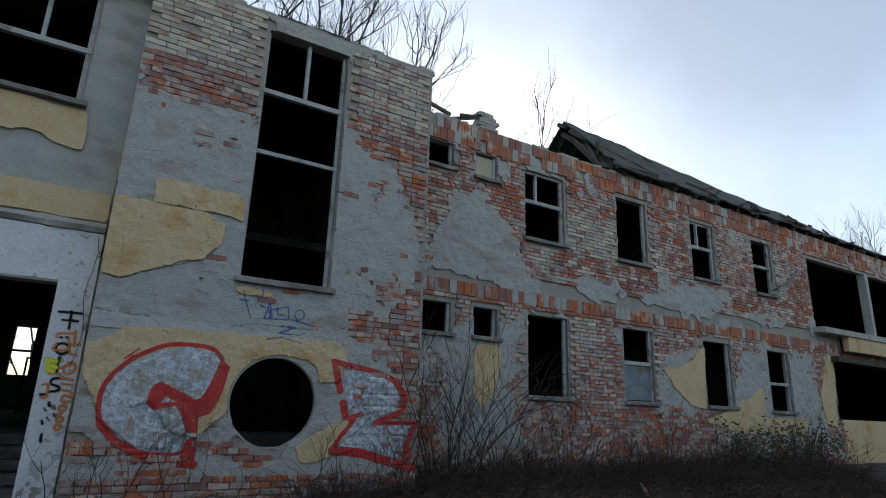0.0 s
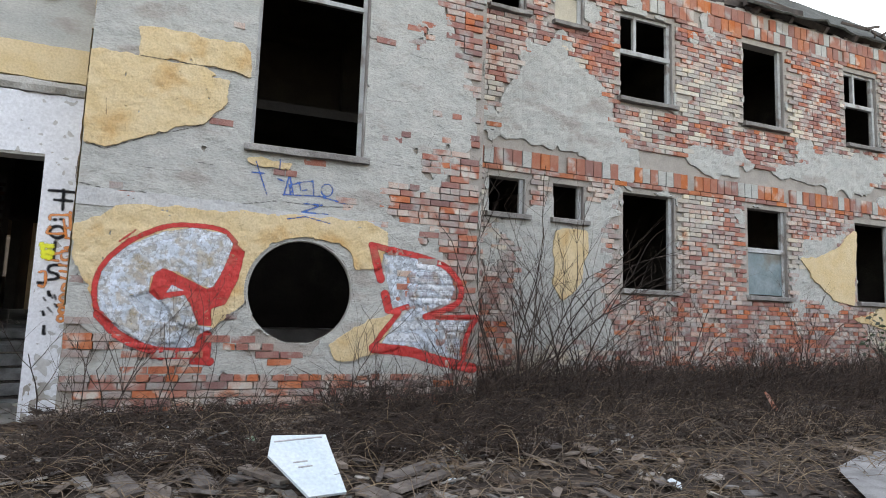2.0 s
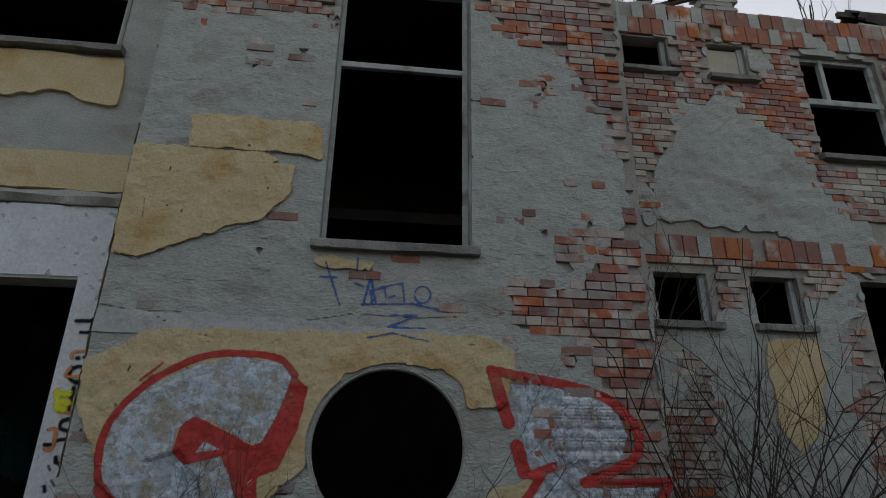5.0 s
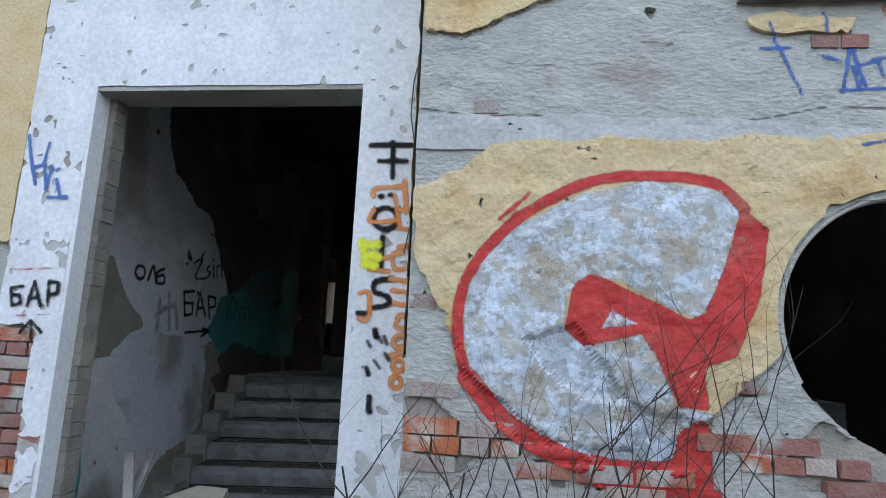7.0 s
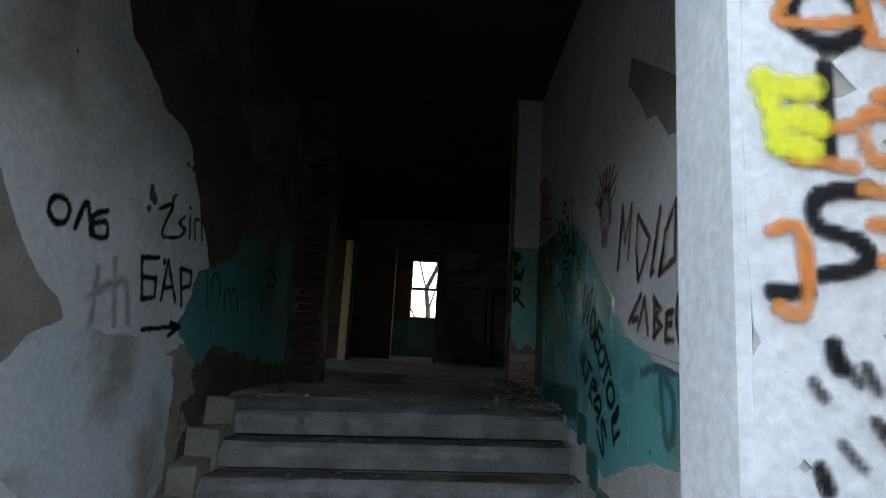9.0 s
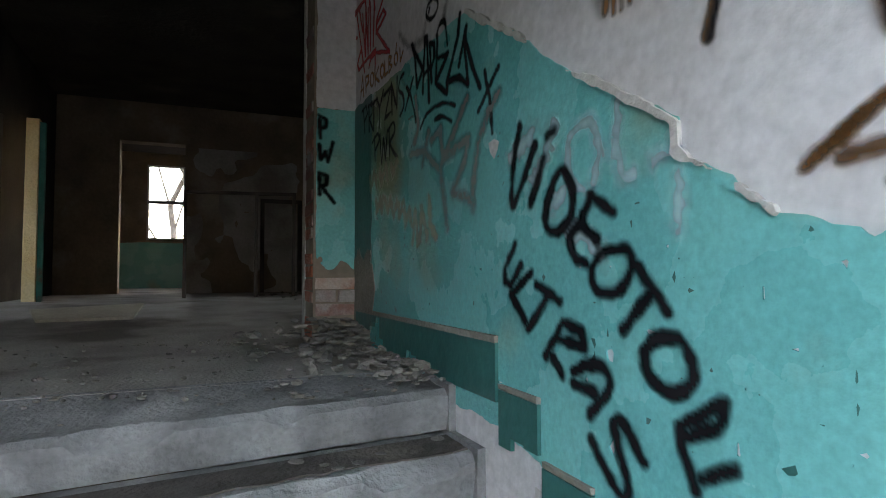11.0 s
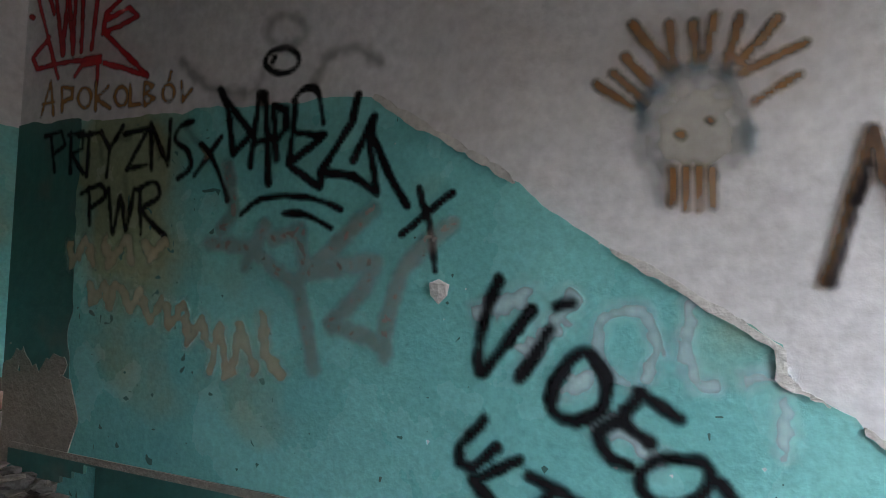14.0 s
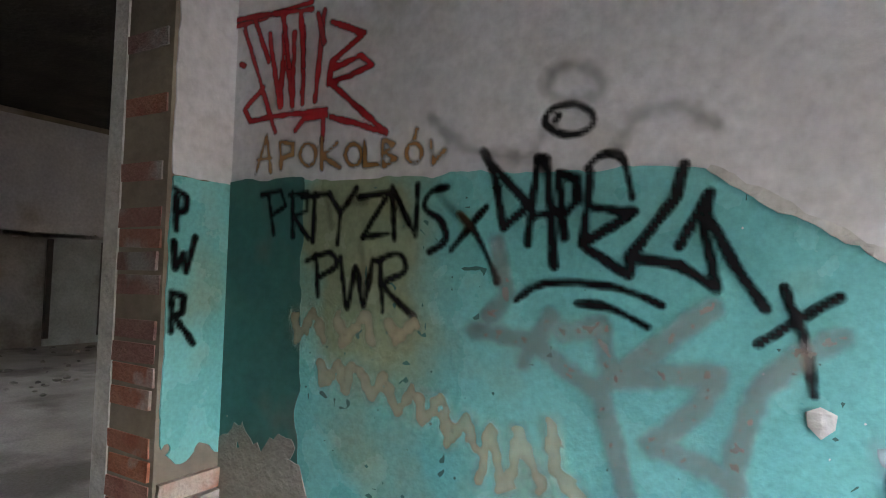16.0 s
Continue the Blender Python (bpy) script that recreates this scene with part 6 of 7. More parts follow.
for a, b in (((10.3, 1.3, 7.2), (11.2, 2.8, 9.0)), ((10.2, 1.2, 7.25), (12.0, 1.4, 7.5)), ((10.5, 2.5, 8.75), (12.2, 1.3, 7.5)), ((10.6, 1.6, 7.9), (11.9, 2.4, 8.6)), ((10.7, 1.5, 7.15), (10.9, 1.9, 8.3)),
             ((10.2, 1.2, 7.2), (10.1, 2.0, 8.2)), ((10.4, 2.8, 9.02), (12.6, 2.9, 9.12)), ((10.6, 1.05, 7.25), (12.0, 1.0, 7.3))):
    bm = bmesh.new()
    beam(bm, a, b, 0.07, 0.11)
    part("broken_batten", bm, "dark_wood", roof)
for i in range(26):
    x = random.uniform(12.6, 22)
    bm = bmesh.new()
    beam(bm, (x, 0.9, 7.25 + random.uniform(0, 0.1)), (x + random.uniform(-0.5, 0.7), 0.95 + random.uniform(0, 0.5), 7.32 + random.uniform(0, 0.35)), 0.03, 0.05)
    part("broken_lath", bm, "dark_wood", roof)
coping = thing("wall_coping", "jagged broken masonry along the wall top", "masonry", kind="structure")
bm = bmesh.new()
for k in range(120):
    x = random.uniform(0.6, 18.5)
    z, y = (BLOCK_TOP, 0.2) if x < BLOCK_R else (WING_TOP, WING_Y + 0.2)
    s = random.uniform(0.05, 0.13)
    add_box(bm, x - s, x + s, y - 0.15, y + 0.15, z - 0.03, z + random.uniform(0.015, 0.07), 0.015)
for k in range(18):
    x, z = random.uniform(6.75, 7.15), 7.12 + 0.075 * (k % 5)
    add_box(bm, x - 0.12, x + 0.12, WING_Y, WING_Y + 0.26, z, z + 0.07, 0.012)
part("broken_masonry", bm, "cement", coping)
for a, b in (((5.15, 1.2, 7.45), (6.0, 1.15, 7.22)), ((6.0, 1.2, 7.15), (6.55, 1.1, 7.30)), ((6.2, 1.1, 7.25), (6.75, 1.15, 7.38)), ((2.2, 0.1, 7.23), (3.4, 0.1, 7.26))):
    bm = bmesh.new()
    beam(bm, a, b, 0.05, 0.07)
    part("charred_plank", bm, "dark_wood", coping)


# ---------------------------------------------------------------- bare trees and bushes
def tube(verts, faces, pts, r0, r1, sides=3):
    base = len(verts)
    n = len(pts)
    for i, p in enumerate(pts):
        d = (pts[min(i + 1, n - 1)] - pts[max(i - 1, 0)]).normalized()
        s = d.orthogonal().normalized()
        u = d.cross(s)
        r = r0 + (r1 - r0) * i / (n - 1)
        for k in range(sides):
            a = 2 * math.pi * k / sides
            verts.append(p + s * (math.cos(a) * r) + u * (math.sin(a) * r))
    for i in range(n - 1):
        for k in range(sides):
            q = (k + 1) % sides
            faces.append([base + i * sides + k, base + i * sides + q, base + (i + 1) * sides + q, base + (i + 1) * sides + k])


def grow(verts, faces, p, d, length, r, depth, rng, bend=0.25, up=0.12):
    pts, q, v = [p], p.copy(), d.normalized()
    for i in range(5):
        v = (v + Vector((rng.uniform(-bend, bend), rng.uniform(-bend, bend), rng.uniform(-bend, bend) + up))).normalized()
        q = q + v * (length / 5)
        pts.append(q.copy())
    tube(verts, faces, pts, r, r * 0.55 if depth else r * 0.25, 5 if r > 0.05 else 3)
    if depth:
        for i in range(rng.randint(3, 5)):
            k = rng.randint(2, 5)
            side = Vector((rng.uniform(-1, 1), rng.uniform(-1, 1), rng.uniform(-0.2, 0.8))).normalized()
            grow(verts, faces, pts[k], (pts[k] - pts[k - 1]).normalized() * 0.75 + side * 0.75, length * rng.uniform(0.45, 0.75), r * 0.5, depth - 1, rng, bend, up)


def tree(x, y, z, height, seed, label, depth=4):
    rng = random.Random(seed)
    t = thing("tree", label, "tree")
    verts, faces = [], []
    trunk = [Vector((x + rng.uniform(-0.1, 0.1) * i, y + rng.uniform(-0.1, 0.1) * i, z + height * 0.5 * i / 5)) for i in range(6)]
    tube(verts, faces, trunk, height * 0.014, height * 0.009, 7)
    under(mesh_object("trunk", verts, faces, "bark", True), t)
    verts, faces = [], []
    for i in range(7):
        p = trunk[rng.randint(2, 5)]
        grow(verts, faces, p, Vector((rng.uniform(-1, 1), rng.uniform(-1, 1), rng.uniform(0.5, 1.6))), height * rng.uniform(0.22, 0.36), height * 0.005, depth, rng)
    under(mesh_object("crown", verts, faces, "bark"), t)
    return t


tree(8.4, 13.5, 0, 26.0, 3, "tall bare tree behind the ruin")
tree(9.6, 6.8, 0, 10.6, 5, "young bare tree behind the broken roof", 3)
tree(37, 7.5, 0, 13.5, 9, "bare tree beyond the far end", 4)
tree(31.0, 9.5, 0, 11.0, 12, "bare tree behind the sagging roof", 3)


def bush(x, y, h, n, spread, seed, label, depth=2, r=0.008, lean=(0.05, 0.5), bend=0.16, up=0.04):
    rng = random.Random(seed)
    b = thing("bush", label, "bush", "bare bushes along the walls")
    for i in range(n):
        verts, faces = [], []
        a, out = rng.uniform(0, 6.28), rng.uniform(*lean)
        px, py = x + math.cos(a) * spread * 0.35 * rng.random(), y + math.sin(a) * 0.15
        grow(verts, faces, Vector((px, py, float(ground_z(px, py)) - 0.03)), Vector((math.cos(a) * out, math.sin(a) * out * 0.5, 1)), h * rng.uniform(0.55, 1.0), r * rng.uniform(0.6, 1.2), depth, rng, bend, up)
        under(mesh_object("stem", verts, faces, "twig"), b)
    return b


# a thicket of long arching canes by the corner of the tower, thinner brambles along the wing
bush(5.65, 0.25, 2.5, 9, 0.8, 1, "tall bare thorny bush against the wing", 2, 0.012, (0.1, 0.75), 0.2, -0.02)
bush(6.05, 0.2, 2.2, 7, 0.8, 4, "tall bare thorny bush with arching canes", 2, 0.011, (0.2, 0.9), 0.22, -0.06)
bush(5.25, 0.0, 1.7, 7, 0.7, 2, "tall bare thorny bush against the wing", 2, 0.010, (0.1, 0.7), 0.2, -0.03)
bush(6.7, 0.3, 1.6, 7, 0.8, 3, "bare bush with thin brown twigs", 2, 0.009, (0.1, 0.8), 0.22, -0.03)
for i, (x, y, h, n) in enumerate(((0.95, -0.35, 0.95, 4), (1.36, -0.4, 1.35, 3), (1.76, -0.38, 1.15, 3), (2.3, -0.35, 0.6, 3), (3.3, -0.3, 1.1, 2), (3.75, -0.35, 0.8, 4), (4.3, -0.4, 1.0, 5), (4.75, -0.3, 1.3, 5), (0.62, -0.3, 0.7, 3))):
    bush(x, y, h, n, 0.5, 20 + i, "sparse bare shrub rooted at the wall foot", 2, 0.007, (0.05, 0.45), 0.2, 0.05)
for i in range(12):
    x = 7.4 + i * 0.95
    bush(x, 0.25 + 0.3 * math.sin(i * 2.1), 1.0 + 0.35 * math.sin(i * 1.7), 9, 0.9, 40 + i, "dense bare bramble along the wing", 2, 0.008, (0.1, 0.8), 0.22, 0.0)
for i in range(16):
    bush(3.1 + i * 0.42, -1.0 + 0.45 * math.sin(i * 2.7), 0.55 + 0.15 * math.sin(i * 1.3), 7, 1.2, 80 + i, "low tangle of dead brown bramble", 2, 0.006, (0.4, 1.5), 0.28, -0.08)
ivy = thing("ivy_shrub", "dark green leafy shrub under the far windows", "bush")
rng = random.Random(77)
verts, faces, lv, lf = [], [], [], []
for i in range(10):
    grow(verts, faces, Vector((13.2 + i * 0.45, 0.5, 0.3)), Vector((rng.uniform(-0.5, 0.5), -0.2, 1)), rng.uniform(0.8, 1.25), 0.012, 1, rng)
for i in range(900):
    p = Vector((rng.uniform(13.0, 17.8), rng.uniform(0.1, 0.85), 0))
    p.z = 0.6 + abs(rng.gauss(0.35, 0.28)) + 0.15 * math.sin(p.x * 3)
    a, s = Vector((rng.uniform(-1, 1), rng.uniform(-1, 1), rng.uniform(-0.6, 0.6))).normalized(), rng.uniform(0.035, 0.07)
    b = a.orthogonal().normalized()
    k = len(lv)
    lv += [p - a * s, p + b * s * 0.6, p + a * s, p - b * s * 0.6]
    lf.append([k, k + 1, k + 2, k + 3])
under(mesh_object("branchwork", verts, faces, "twig"), ivy)
under(mesh_object("foliage", lv, lf, "leaf"), ivy)


# dead stalks and leaf litter
def dead_growth():
    rng = random.Random(5)
    verts, faces = [], []
    for i in range(22400):
        far = rng.random() < 0.76
        x = rng.uniform(3.0, 17) if far else rng.uniform(0.6, 5.2)
        y = rng.uniform(-1.9, 0.95 if x > 4.95 else -0.1) if far else rng.uniform(-1.9, -0.1)
        h = rng.uniform(0.12, 0.75) * (1.15 if far and y > -0.6 else 0.55)
        p = Vector((x, y, float(ground_z(x, y)) - 0.02))
        lean = Vector((rng.uniform(-0.9, 0.9), rng.uniform(-0.9, 0.5), rng.uniform(0.35, 1))).normalized()
        mid = p + lean * h * 0.55 + Vector((0, 0, 0.06 * h))
        end = p + lean * h + Vector((rng.uniform(-0.15, 0.15), rng.uniform(-0.15, 0.1), -0.15 * h))
        tube(verts, faces, [p, mid, end], 0.0045, 0.002)
    ob = mesh_object("dead_stalks", verts, faces, "twig")
    return tagged(ob, "tangled brown dead stalks over the ground", "dead grass", kind="stuff")


def straw_tangle():
    """Long dry stalks and sticks lying curved over one another."""
    rng = random.Random(15)
    verts, faces = [], []
    for i in range(5200):
        x, y = (rng.uniform(-0.6, 9.5), rng.uniform(-3.1, -0.15)) if i % 4 else (rng.uniform(5.0, 14.0), rng.uniform(-1.9, 0.8))
        if x < 0.5 and y > -0.5:
            continue
        z = float(ground_z(x, y)) + 0.01
        a, l = rng.uniform(0, 6.28), rng.uniform(0.12, 0.6)
        rise, curl = rng.uniform(0.0, 0.5) * l * (rng.random() < 0.6), rng.uniform(-0.9, 0.9)
        pts = []
        for k in range(5):
            t = k / 4
            b = a + curl * t
            pts.append(Vector((x + math.cos(b) * l * t, y + math.sin(b) * l * t * 0.7, z + 0.015 + rise * math.sin(t * 2.6) + rng.uniform(0, 0.02))))
        tube(verts, faces, pts, rng.uniform(0.002, 0.006), 0.0015)
    return tagged(mesh_object("straw_tangle", verts, faces, "straw"), "pale dry stalks and sticks lying tangled", "dead grass", kind="stuff")


def flat_debris(name, label, n, seed, mat, size):
    rng = random.Random(seed)
    verts, faces = [], []
    for i in range(n):
        x, y = rng.uniform(0.2, 6.0), rng.uniform(-3.3, -0.9)
        s, a = rng.uniform(*size), rng.uniform(0, 6.28)
        tilt = Euler((rng.uniform(-0.35, 0.35), rng.uniform(-0.35, 0.35), a)).to_matrix()
        w = s * rng.uniform(0.3, 0.8)
        ring = [(-s, -w), (s * rng.uniform(0.5, 1), -w * rng.uniform(0.6, 1.1)), (s, w * rng.uniform(0.2, 0.8)), (s * rng.uniform(-0.3, 0.4), w), (-s * rng.uniform(0.6, 1), w * rng.uniform(0.3, 0.9))]
        c = Vector((x, y, float(ground_z(x, y)) + 0.03 + rng.uniform(0, 0.03)))
        k = len(verts)
        for h in (0.0, rng.uniform(0.006, 0.02)):
            verts += [c + tilt @ Vector((p, q, h)) for p, q in ring]
        faces += [[k + 5 + q for q in range(5)], [k + 4 - q for q in range(5)]] + [[k + q, k + (q + 1) % 5, k + 5 + (q + 1) % 5, k + 5 + q] for q in range(5)]
    return tagged(mesh_object(name, verts, faces, mat), label, "rubble", kind="stuff")


def leaf_litter():
    rng = random.Random(6)
    verts, faces = [], []
    for i in range(16000):
        x, y = rng.uniform(-2.2, 14), -5 + 5.6 * rng.random() ** 0.6
        if x < 0.55 and y > 0.25:
            continue
        s = rng.uniform(0.02, 0.07)
        a = rng.uniform(0, 6.28)
        d, e = Vector((math.cos(a), math.sin(a), rng.uniform(-0.35, 0.35))), Vector((-math.sin(a), math.cos(a), rng.uniform(-0.35, 0.35)))
        c = Vector((x, y, float(ground_z(x, y)) + 0.012 + rng.uniform(0, 0.03)))
        k = len(verts)
        verts += [c - d * s, c + e * s * 0.5, c + d * s, c - e * s * 0.5 + Vector((0, 0, s * 0.3))]
        faces.append([k, k + 1, k + 2, k + 3])
    ob = mesh_object("leaf_litter", verts, faces, "litter")
    return tagged(ob, "brown dead leaves scattered on the soil", "leaves", kind="stuff")


dead_growth()
leaf_litter()
straw_tangle()
flat_debris("slate_debris", "broken grey tiles and board scraps in the yard", 130, 51, "yard_slate", (0.03, 0.11))
flat_debris("wood_debris", "splintered weathered wood scraps in the yard", 130, 52, "yard_wood", (0.03, 0.13))


def chunk(bm, c, s, rng, flat=0.6):
    r = bmesh.ops.create_icosphere(bm, subdivisions=1, radius=1)
    sx, sy, sz, a = s * rng.uniform(0.6, 1.3), s * rng.uniform(0.6, 1.3), s * flat * rng.uniform(0.5, 1.1), rng.uniform(0, 6.28)
    for v in r["verts"]:
        p = v.co * rng.uniform(0.7, 1.1)
        v.co = Vector((c[0] + (p.x * math.cos(a) * sx - p.y * math.sin(a) * sy), c[1] + (p.x * math.sin(a) * sx + p.y * math.cos(a) * sy), c[2] + p.z * sz))


def rubble(name, label, n, where, size, seed, mat="rubble"):
    rng = random.Random(seed)
    verts, faces = [], []
    for i in range(n):
        bm = bmesh.new()
        chunk(bm, where(rng), rng.uniform(*size), rng, rng.uniform(0.25, 0.8))
        k = len(verts)
        bm.verts.index_update()
        verts += [v.co.copy() for v in bm.verts]
        faces += [[k + v.index for v in f.verts] for f in bm.faces]
        bm.free()
    return tagged(mesh_object(name, verts, faces, mat), label, "rubble", kind="stuff")


def yard(rng):
    x, y = rng.uniform(-0.5, 9), rng.uniform(-3.6, -0.3)
    return (x, y, float(ground_z(x, y)) + 0.01)


rubble("yard_rubble", "scattered broken brick and stone in the yard", 170, yard, (0.015, 0.07), 11)


def by_stub(rng):
    u = abs(rng.gauss(0, 0.33))
    return (0.45 - abs(rng.gauss(0, 0.28)), 4.98 - u * 1.2, FLOOR + 0.015 + 0.16 * max(0, 1 - u * 2) * rng.random())


rubble("plaster_rubble", "heap of fallen plaster by the wall end", 170, by_stub, (0.01, 0.055), 12, "crumb")
rubble("skirting_rubble", "plaster crumbs heaped along the skirting", 220, lambda r: (HALL_R - 0.02 - abs(r.gauss(0, 0.10)), r.uniform(3.6, 5.0), FLOOR + 0.012 + 0.03 * r.random()), (0.008, 0.035), 18, "crumb")
rubble("landing_rubble", "plaster crumbs strewn on the landing", 320, lambda r: (r.uniform(-1.9, 0.4), r.uniform(3.5, 5.55), FLOOR + 0.006), (0.004, 0.018), 13, "crumb")
rubble("corridor_rubble", "crumbs and dark scraps on the corridor floor", 160, lambda r: (r.uniform(0.3, 5), r.uniform(8.05, 11), FLOOR_2 + 0.012), (0.01, 0.05), 14, "crumb")
rubble("stair_rubble", "small debris on the stair treads", 70, lambda r: (lambda k, u: (u, step_at(k, u)[0] + r.uniform(0.06, 0.2), step_at(k, u)[1] + 0.008))(r.randint(0, 5), r.uniform(-1.7, 0.4)), (0.006, 0.03), 15, "crumb")


# ---------------------------------------------------------------- loose things in the yard
def plate(name, label, cat, pts, c, tilt, thick, mat, group=""):
    t = thing(name, label, cat, group)
    bm = bmesh.new()
    f = bm.faces.new([bm.verts.new((a, b, 0)) for a, b in pts])
    e = bmesh.ops.extrude_face_region(bm, geom=[f])
    for v in (g for g in e["geom"] if isinstance(g, bmesh.types.BMVert)):
        v.co.z += thick
    bmesh.ops.recalc_face_normals(bm, faces=bm.faces)
    part("panel", bm, mat, t)
    t.matrix_world = Matrix.Translation(c) @ Euler([radians(a) for a in tilt]).to_matrix().to_4x4()
    return t


board = plate("discarded_board", "broken white plastic-faced panel lying in the rubbish", "panel", [(-0.278, 0.126), (-0.131, -0.29), (0.132, -0.301), (0.2, 0.272), (-0.196, 0.318)], (2.589, -2.430, 0.280), (28.3, 0, 15.5), 0.02, "white_board")
part("label_bar", box(-0.13, -0.03, 0.02, 0.03, 0.02, 0.024), "smoke_paint", board, "faded grey print")
part("label_bar", box(-0.11, -0.01, -0.03, -0.02, 0.02, 0.024), "smoke_paint", board, "faded grey print")
part("ridge", box(-0.20, 0.16, 0.243, 0.253, 0.02, 0.026), "smoke_paint", board, "grey folded ridge")
for i, (x, y, s, yaw) in enumerate(((0.95, 0.03, 0.1, -90), (3.49, -1.6, 0.05, -53), (2.98, -1.15, 0.05, -16), (7.78, 1.14, 0.06, 21), (5.47, -2.72, 0.07, 58), (1.36, -2.12, 0.06, -85), (3.65, -2.38, 0.05, -48), (1.54, -0.74, 0.05, -11))):
    plate("paper_scrap", "crumpled white plastic scrap on the ground", "litter", [(-s, -s * 0.6), (s * 0.7, -s * 0.8), (s, s * 0.3), (0, s * 0.9), (-s * 0.8, s * 0.4)], (x, y, float(ground_z(x, y)) + 0.04), (18, -12, yaw), 0.006, "white_board", "white scraps")
for i, (x, y, l, yaw, tilt, w) in enumerate(((2.3, -2.07, 0.48, -56, 2, 0.05), (3.5, -2.1, 0.87, 40, 2, 0.06), (3.41, -2.41, 0.74, 40, 3, 0.05), (3.01, -2.6, 0.38, -62, 2, 0.07), (2.75, -0.72, 1.1, 26, -4, 0.05), (2.8, -0.45, 0.9, 14, -3, 0.04), (0.62, -0.25, 0.5, 4, -2, 0.06), (2.82, -1.83, 0.59, 102, -1, 0.03), (3.17, -2.12, 0.58, 71, 2, 0.02), (4.89, -1.57, 0.85, -100, -2, 0.05), (5.18, -1.83, 0.46, -98, -2, 0.06), (9.37, -0.94, 0.74, 0, -2, 0.1), (8.12, -2.37, 0.33, -100, -1, 0.04), (2.62, -0.69, 0.94, -168, 3, 0.04), (1.4, -2.08, 0.56, -69, 0, 0.06), (1.85, -1.94, 0.53, -72, 3, 0.07))):
    p = thing("plank", "weathered grey wooden plank on the ground", "plank", "planks in the yard")
    part("board", box(-l / 2, l / 2, -w, w, 0, 0.028, 0.008, 0.004), "yard_wood", p)
    p.matrix_world = pose(x, y, float(ground_z(x, y)) + 0.05, 5, tilt, yaw)
for i, (x, y, mat, label) in enumerate(((3.3, -1.15, "yellow_can", "crushed yellow and white drinks can"), (3.95, -1.75, "green_can", "crushed green drinks can"), (5.9, -1.6, "grey_paint", "clear crushed plastic bottle"), (2.25, -1.2, "green_can", "crushed green drinks can"))):
    if mat not in M:
        M[mat] = material(mat, (0.55, 0.45, 0.06) if mat[0] == "y" else (0.03, 0.28, 0.09), (0.7, 0.7, 0.68), 0.35, 14, 0.1, 60, spec=0.6)
    c = thing("drinks_can", label, "can")
    verts, faces = [], []
    for k in range(7):
        r = (0.022, 0.031, 0.033, 0.028 + 0.004 * (i % 2), 0.033, 0.031, 0.02)[k]
        for a in range(12):
            verts.append((-0.065 + 0.13 * k / 6, math.cos(a * math.pi / 6) * r, math.sin(a * math.pi / 6) * r * 0.8))
    faces = [[k * 12 + a, k * 12 + (a + 1) % 12, (k + 1) * 12 + (a + 1) % 12, (k + 1) * 12 + a] for k in range(6) for a in range(12)] + [list(range(12)), list(range(72, 84))]
    under(mesh_object("body", verts, faces, mat, True), c)
    c.matrix_world = pose(x, y, float(ground_z(x, y)) + 0.04, 0, 10, 40 * i)
plate("roof_tile", "broken terracotta roof tile leaning in the weeds", "tile", [(-0.14, -0.1), (0.14, -0.12), (0.12, 0.1), (-0.05, 0.14)], (8.7, -0.9, 0.34), (60, 10, 30), 0.02, "terracotta")
road = tagged(mesh_object("pavement", [(7.3, -2.75, 0.07), (8.2, -2.42, 0.08), (9.5, -2.3, 0.09), (16, -2.3, 0.09), (16, -7, 0.05), (6.9, -7, 0.05), (6.6, -3.5, 0.06)], [[0, 6, 5, 4, 3, 2, 1]], "concrete_step"), "old bare concrete slab beside the rubbish", "pavement", kind="structure")


# ---------------------------------------------------------------- things in the hall and corridor
slab_board = plate("fallen_panel", "pale bent panel lying on the corridor floor", "panel", [(-0.30, -0.14), (0.32, -0.26), (0.36, 0.22), (-0.42, 0.26)], (-1.17, 6.6, 1.085), (9, -3, 0), 0.02, "pale_board")
rail = thing("railing", "black iron railing frame in the corridor", "railing")
for nm, a, b in (("post", (-0.57, 9.2, FLOOR_2), (-0.57, 9.2, 2.39)), ("post", (0.25, 9.2, FLOOR_2), (0.25, 9.2, 2.39)), ("post", (0.71, 9.2, FLOOR_2), (0.71, 9.2, 2.41)), ("rail", (-0.59, 9.2, 2.38), (0.73, 9.2, 2.41))):
    bm = bmesh.new()
    beam(bm, a, b, 0.04, 0.04)
    part(nm, bm, "black_iron", rail)
frame_door = thing("door_1", "bare pale door post lit from the side", "door", kind="structure")
part("jamb", box(-2.10, -1.98, 8.80, 8.92, FLOOR_2, 3.03, 0.004, 0.006), "plaster_ochre", frame_door)
part("jamb_edge", box(-1.98, -1.93, 8.83, 8.90, FLOOR_2, 3.0, 0.004, 0.006), "pipe_teal", frame_door, "strip of old teal paint")
gate = thing("door_2", "black steel door frame on the far wall", "door", kind="structure")
for b in ((0.48, 0.54, FLOOR_2, 2.58), (1.06, 1.12, FLOOR_2, 2.58), (0.48, 1.12, 2.52, 2.58)):
    part("frame_bar", box(b[0], b[1], FAR_Y - 0.05, FAR_Y - 0.004, b[2], b[3], 0.003), "black_iron", gate)
pale_door = thing("door_3", "closed pale green door between black posts", "door", kind="structure")
part("leaf", box(2.72, 3.40, FAR_Y - 0.04, FAR_Y - 0.004, FLOOR_2, 2.45, 0.003, 0.006), "pale_door", pale_door)
for x in (2.70, 3.36):
    part("post", box(x, x + 0.06, FAR_Y - 0.08, FAR_Y - 0.045, FLOOR_2 + 0.1, 2.42, 0.003), "black_iron", pale_door)
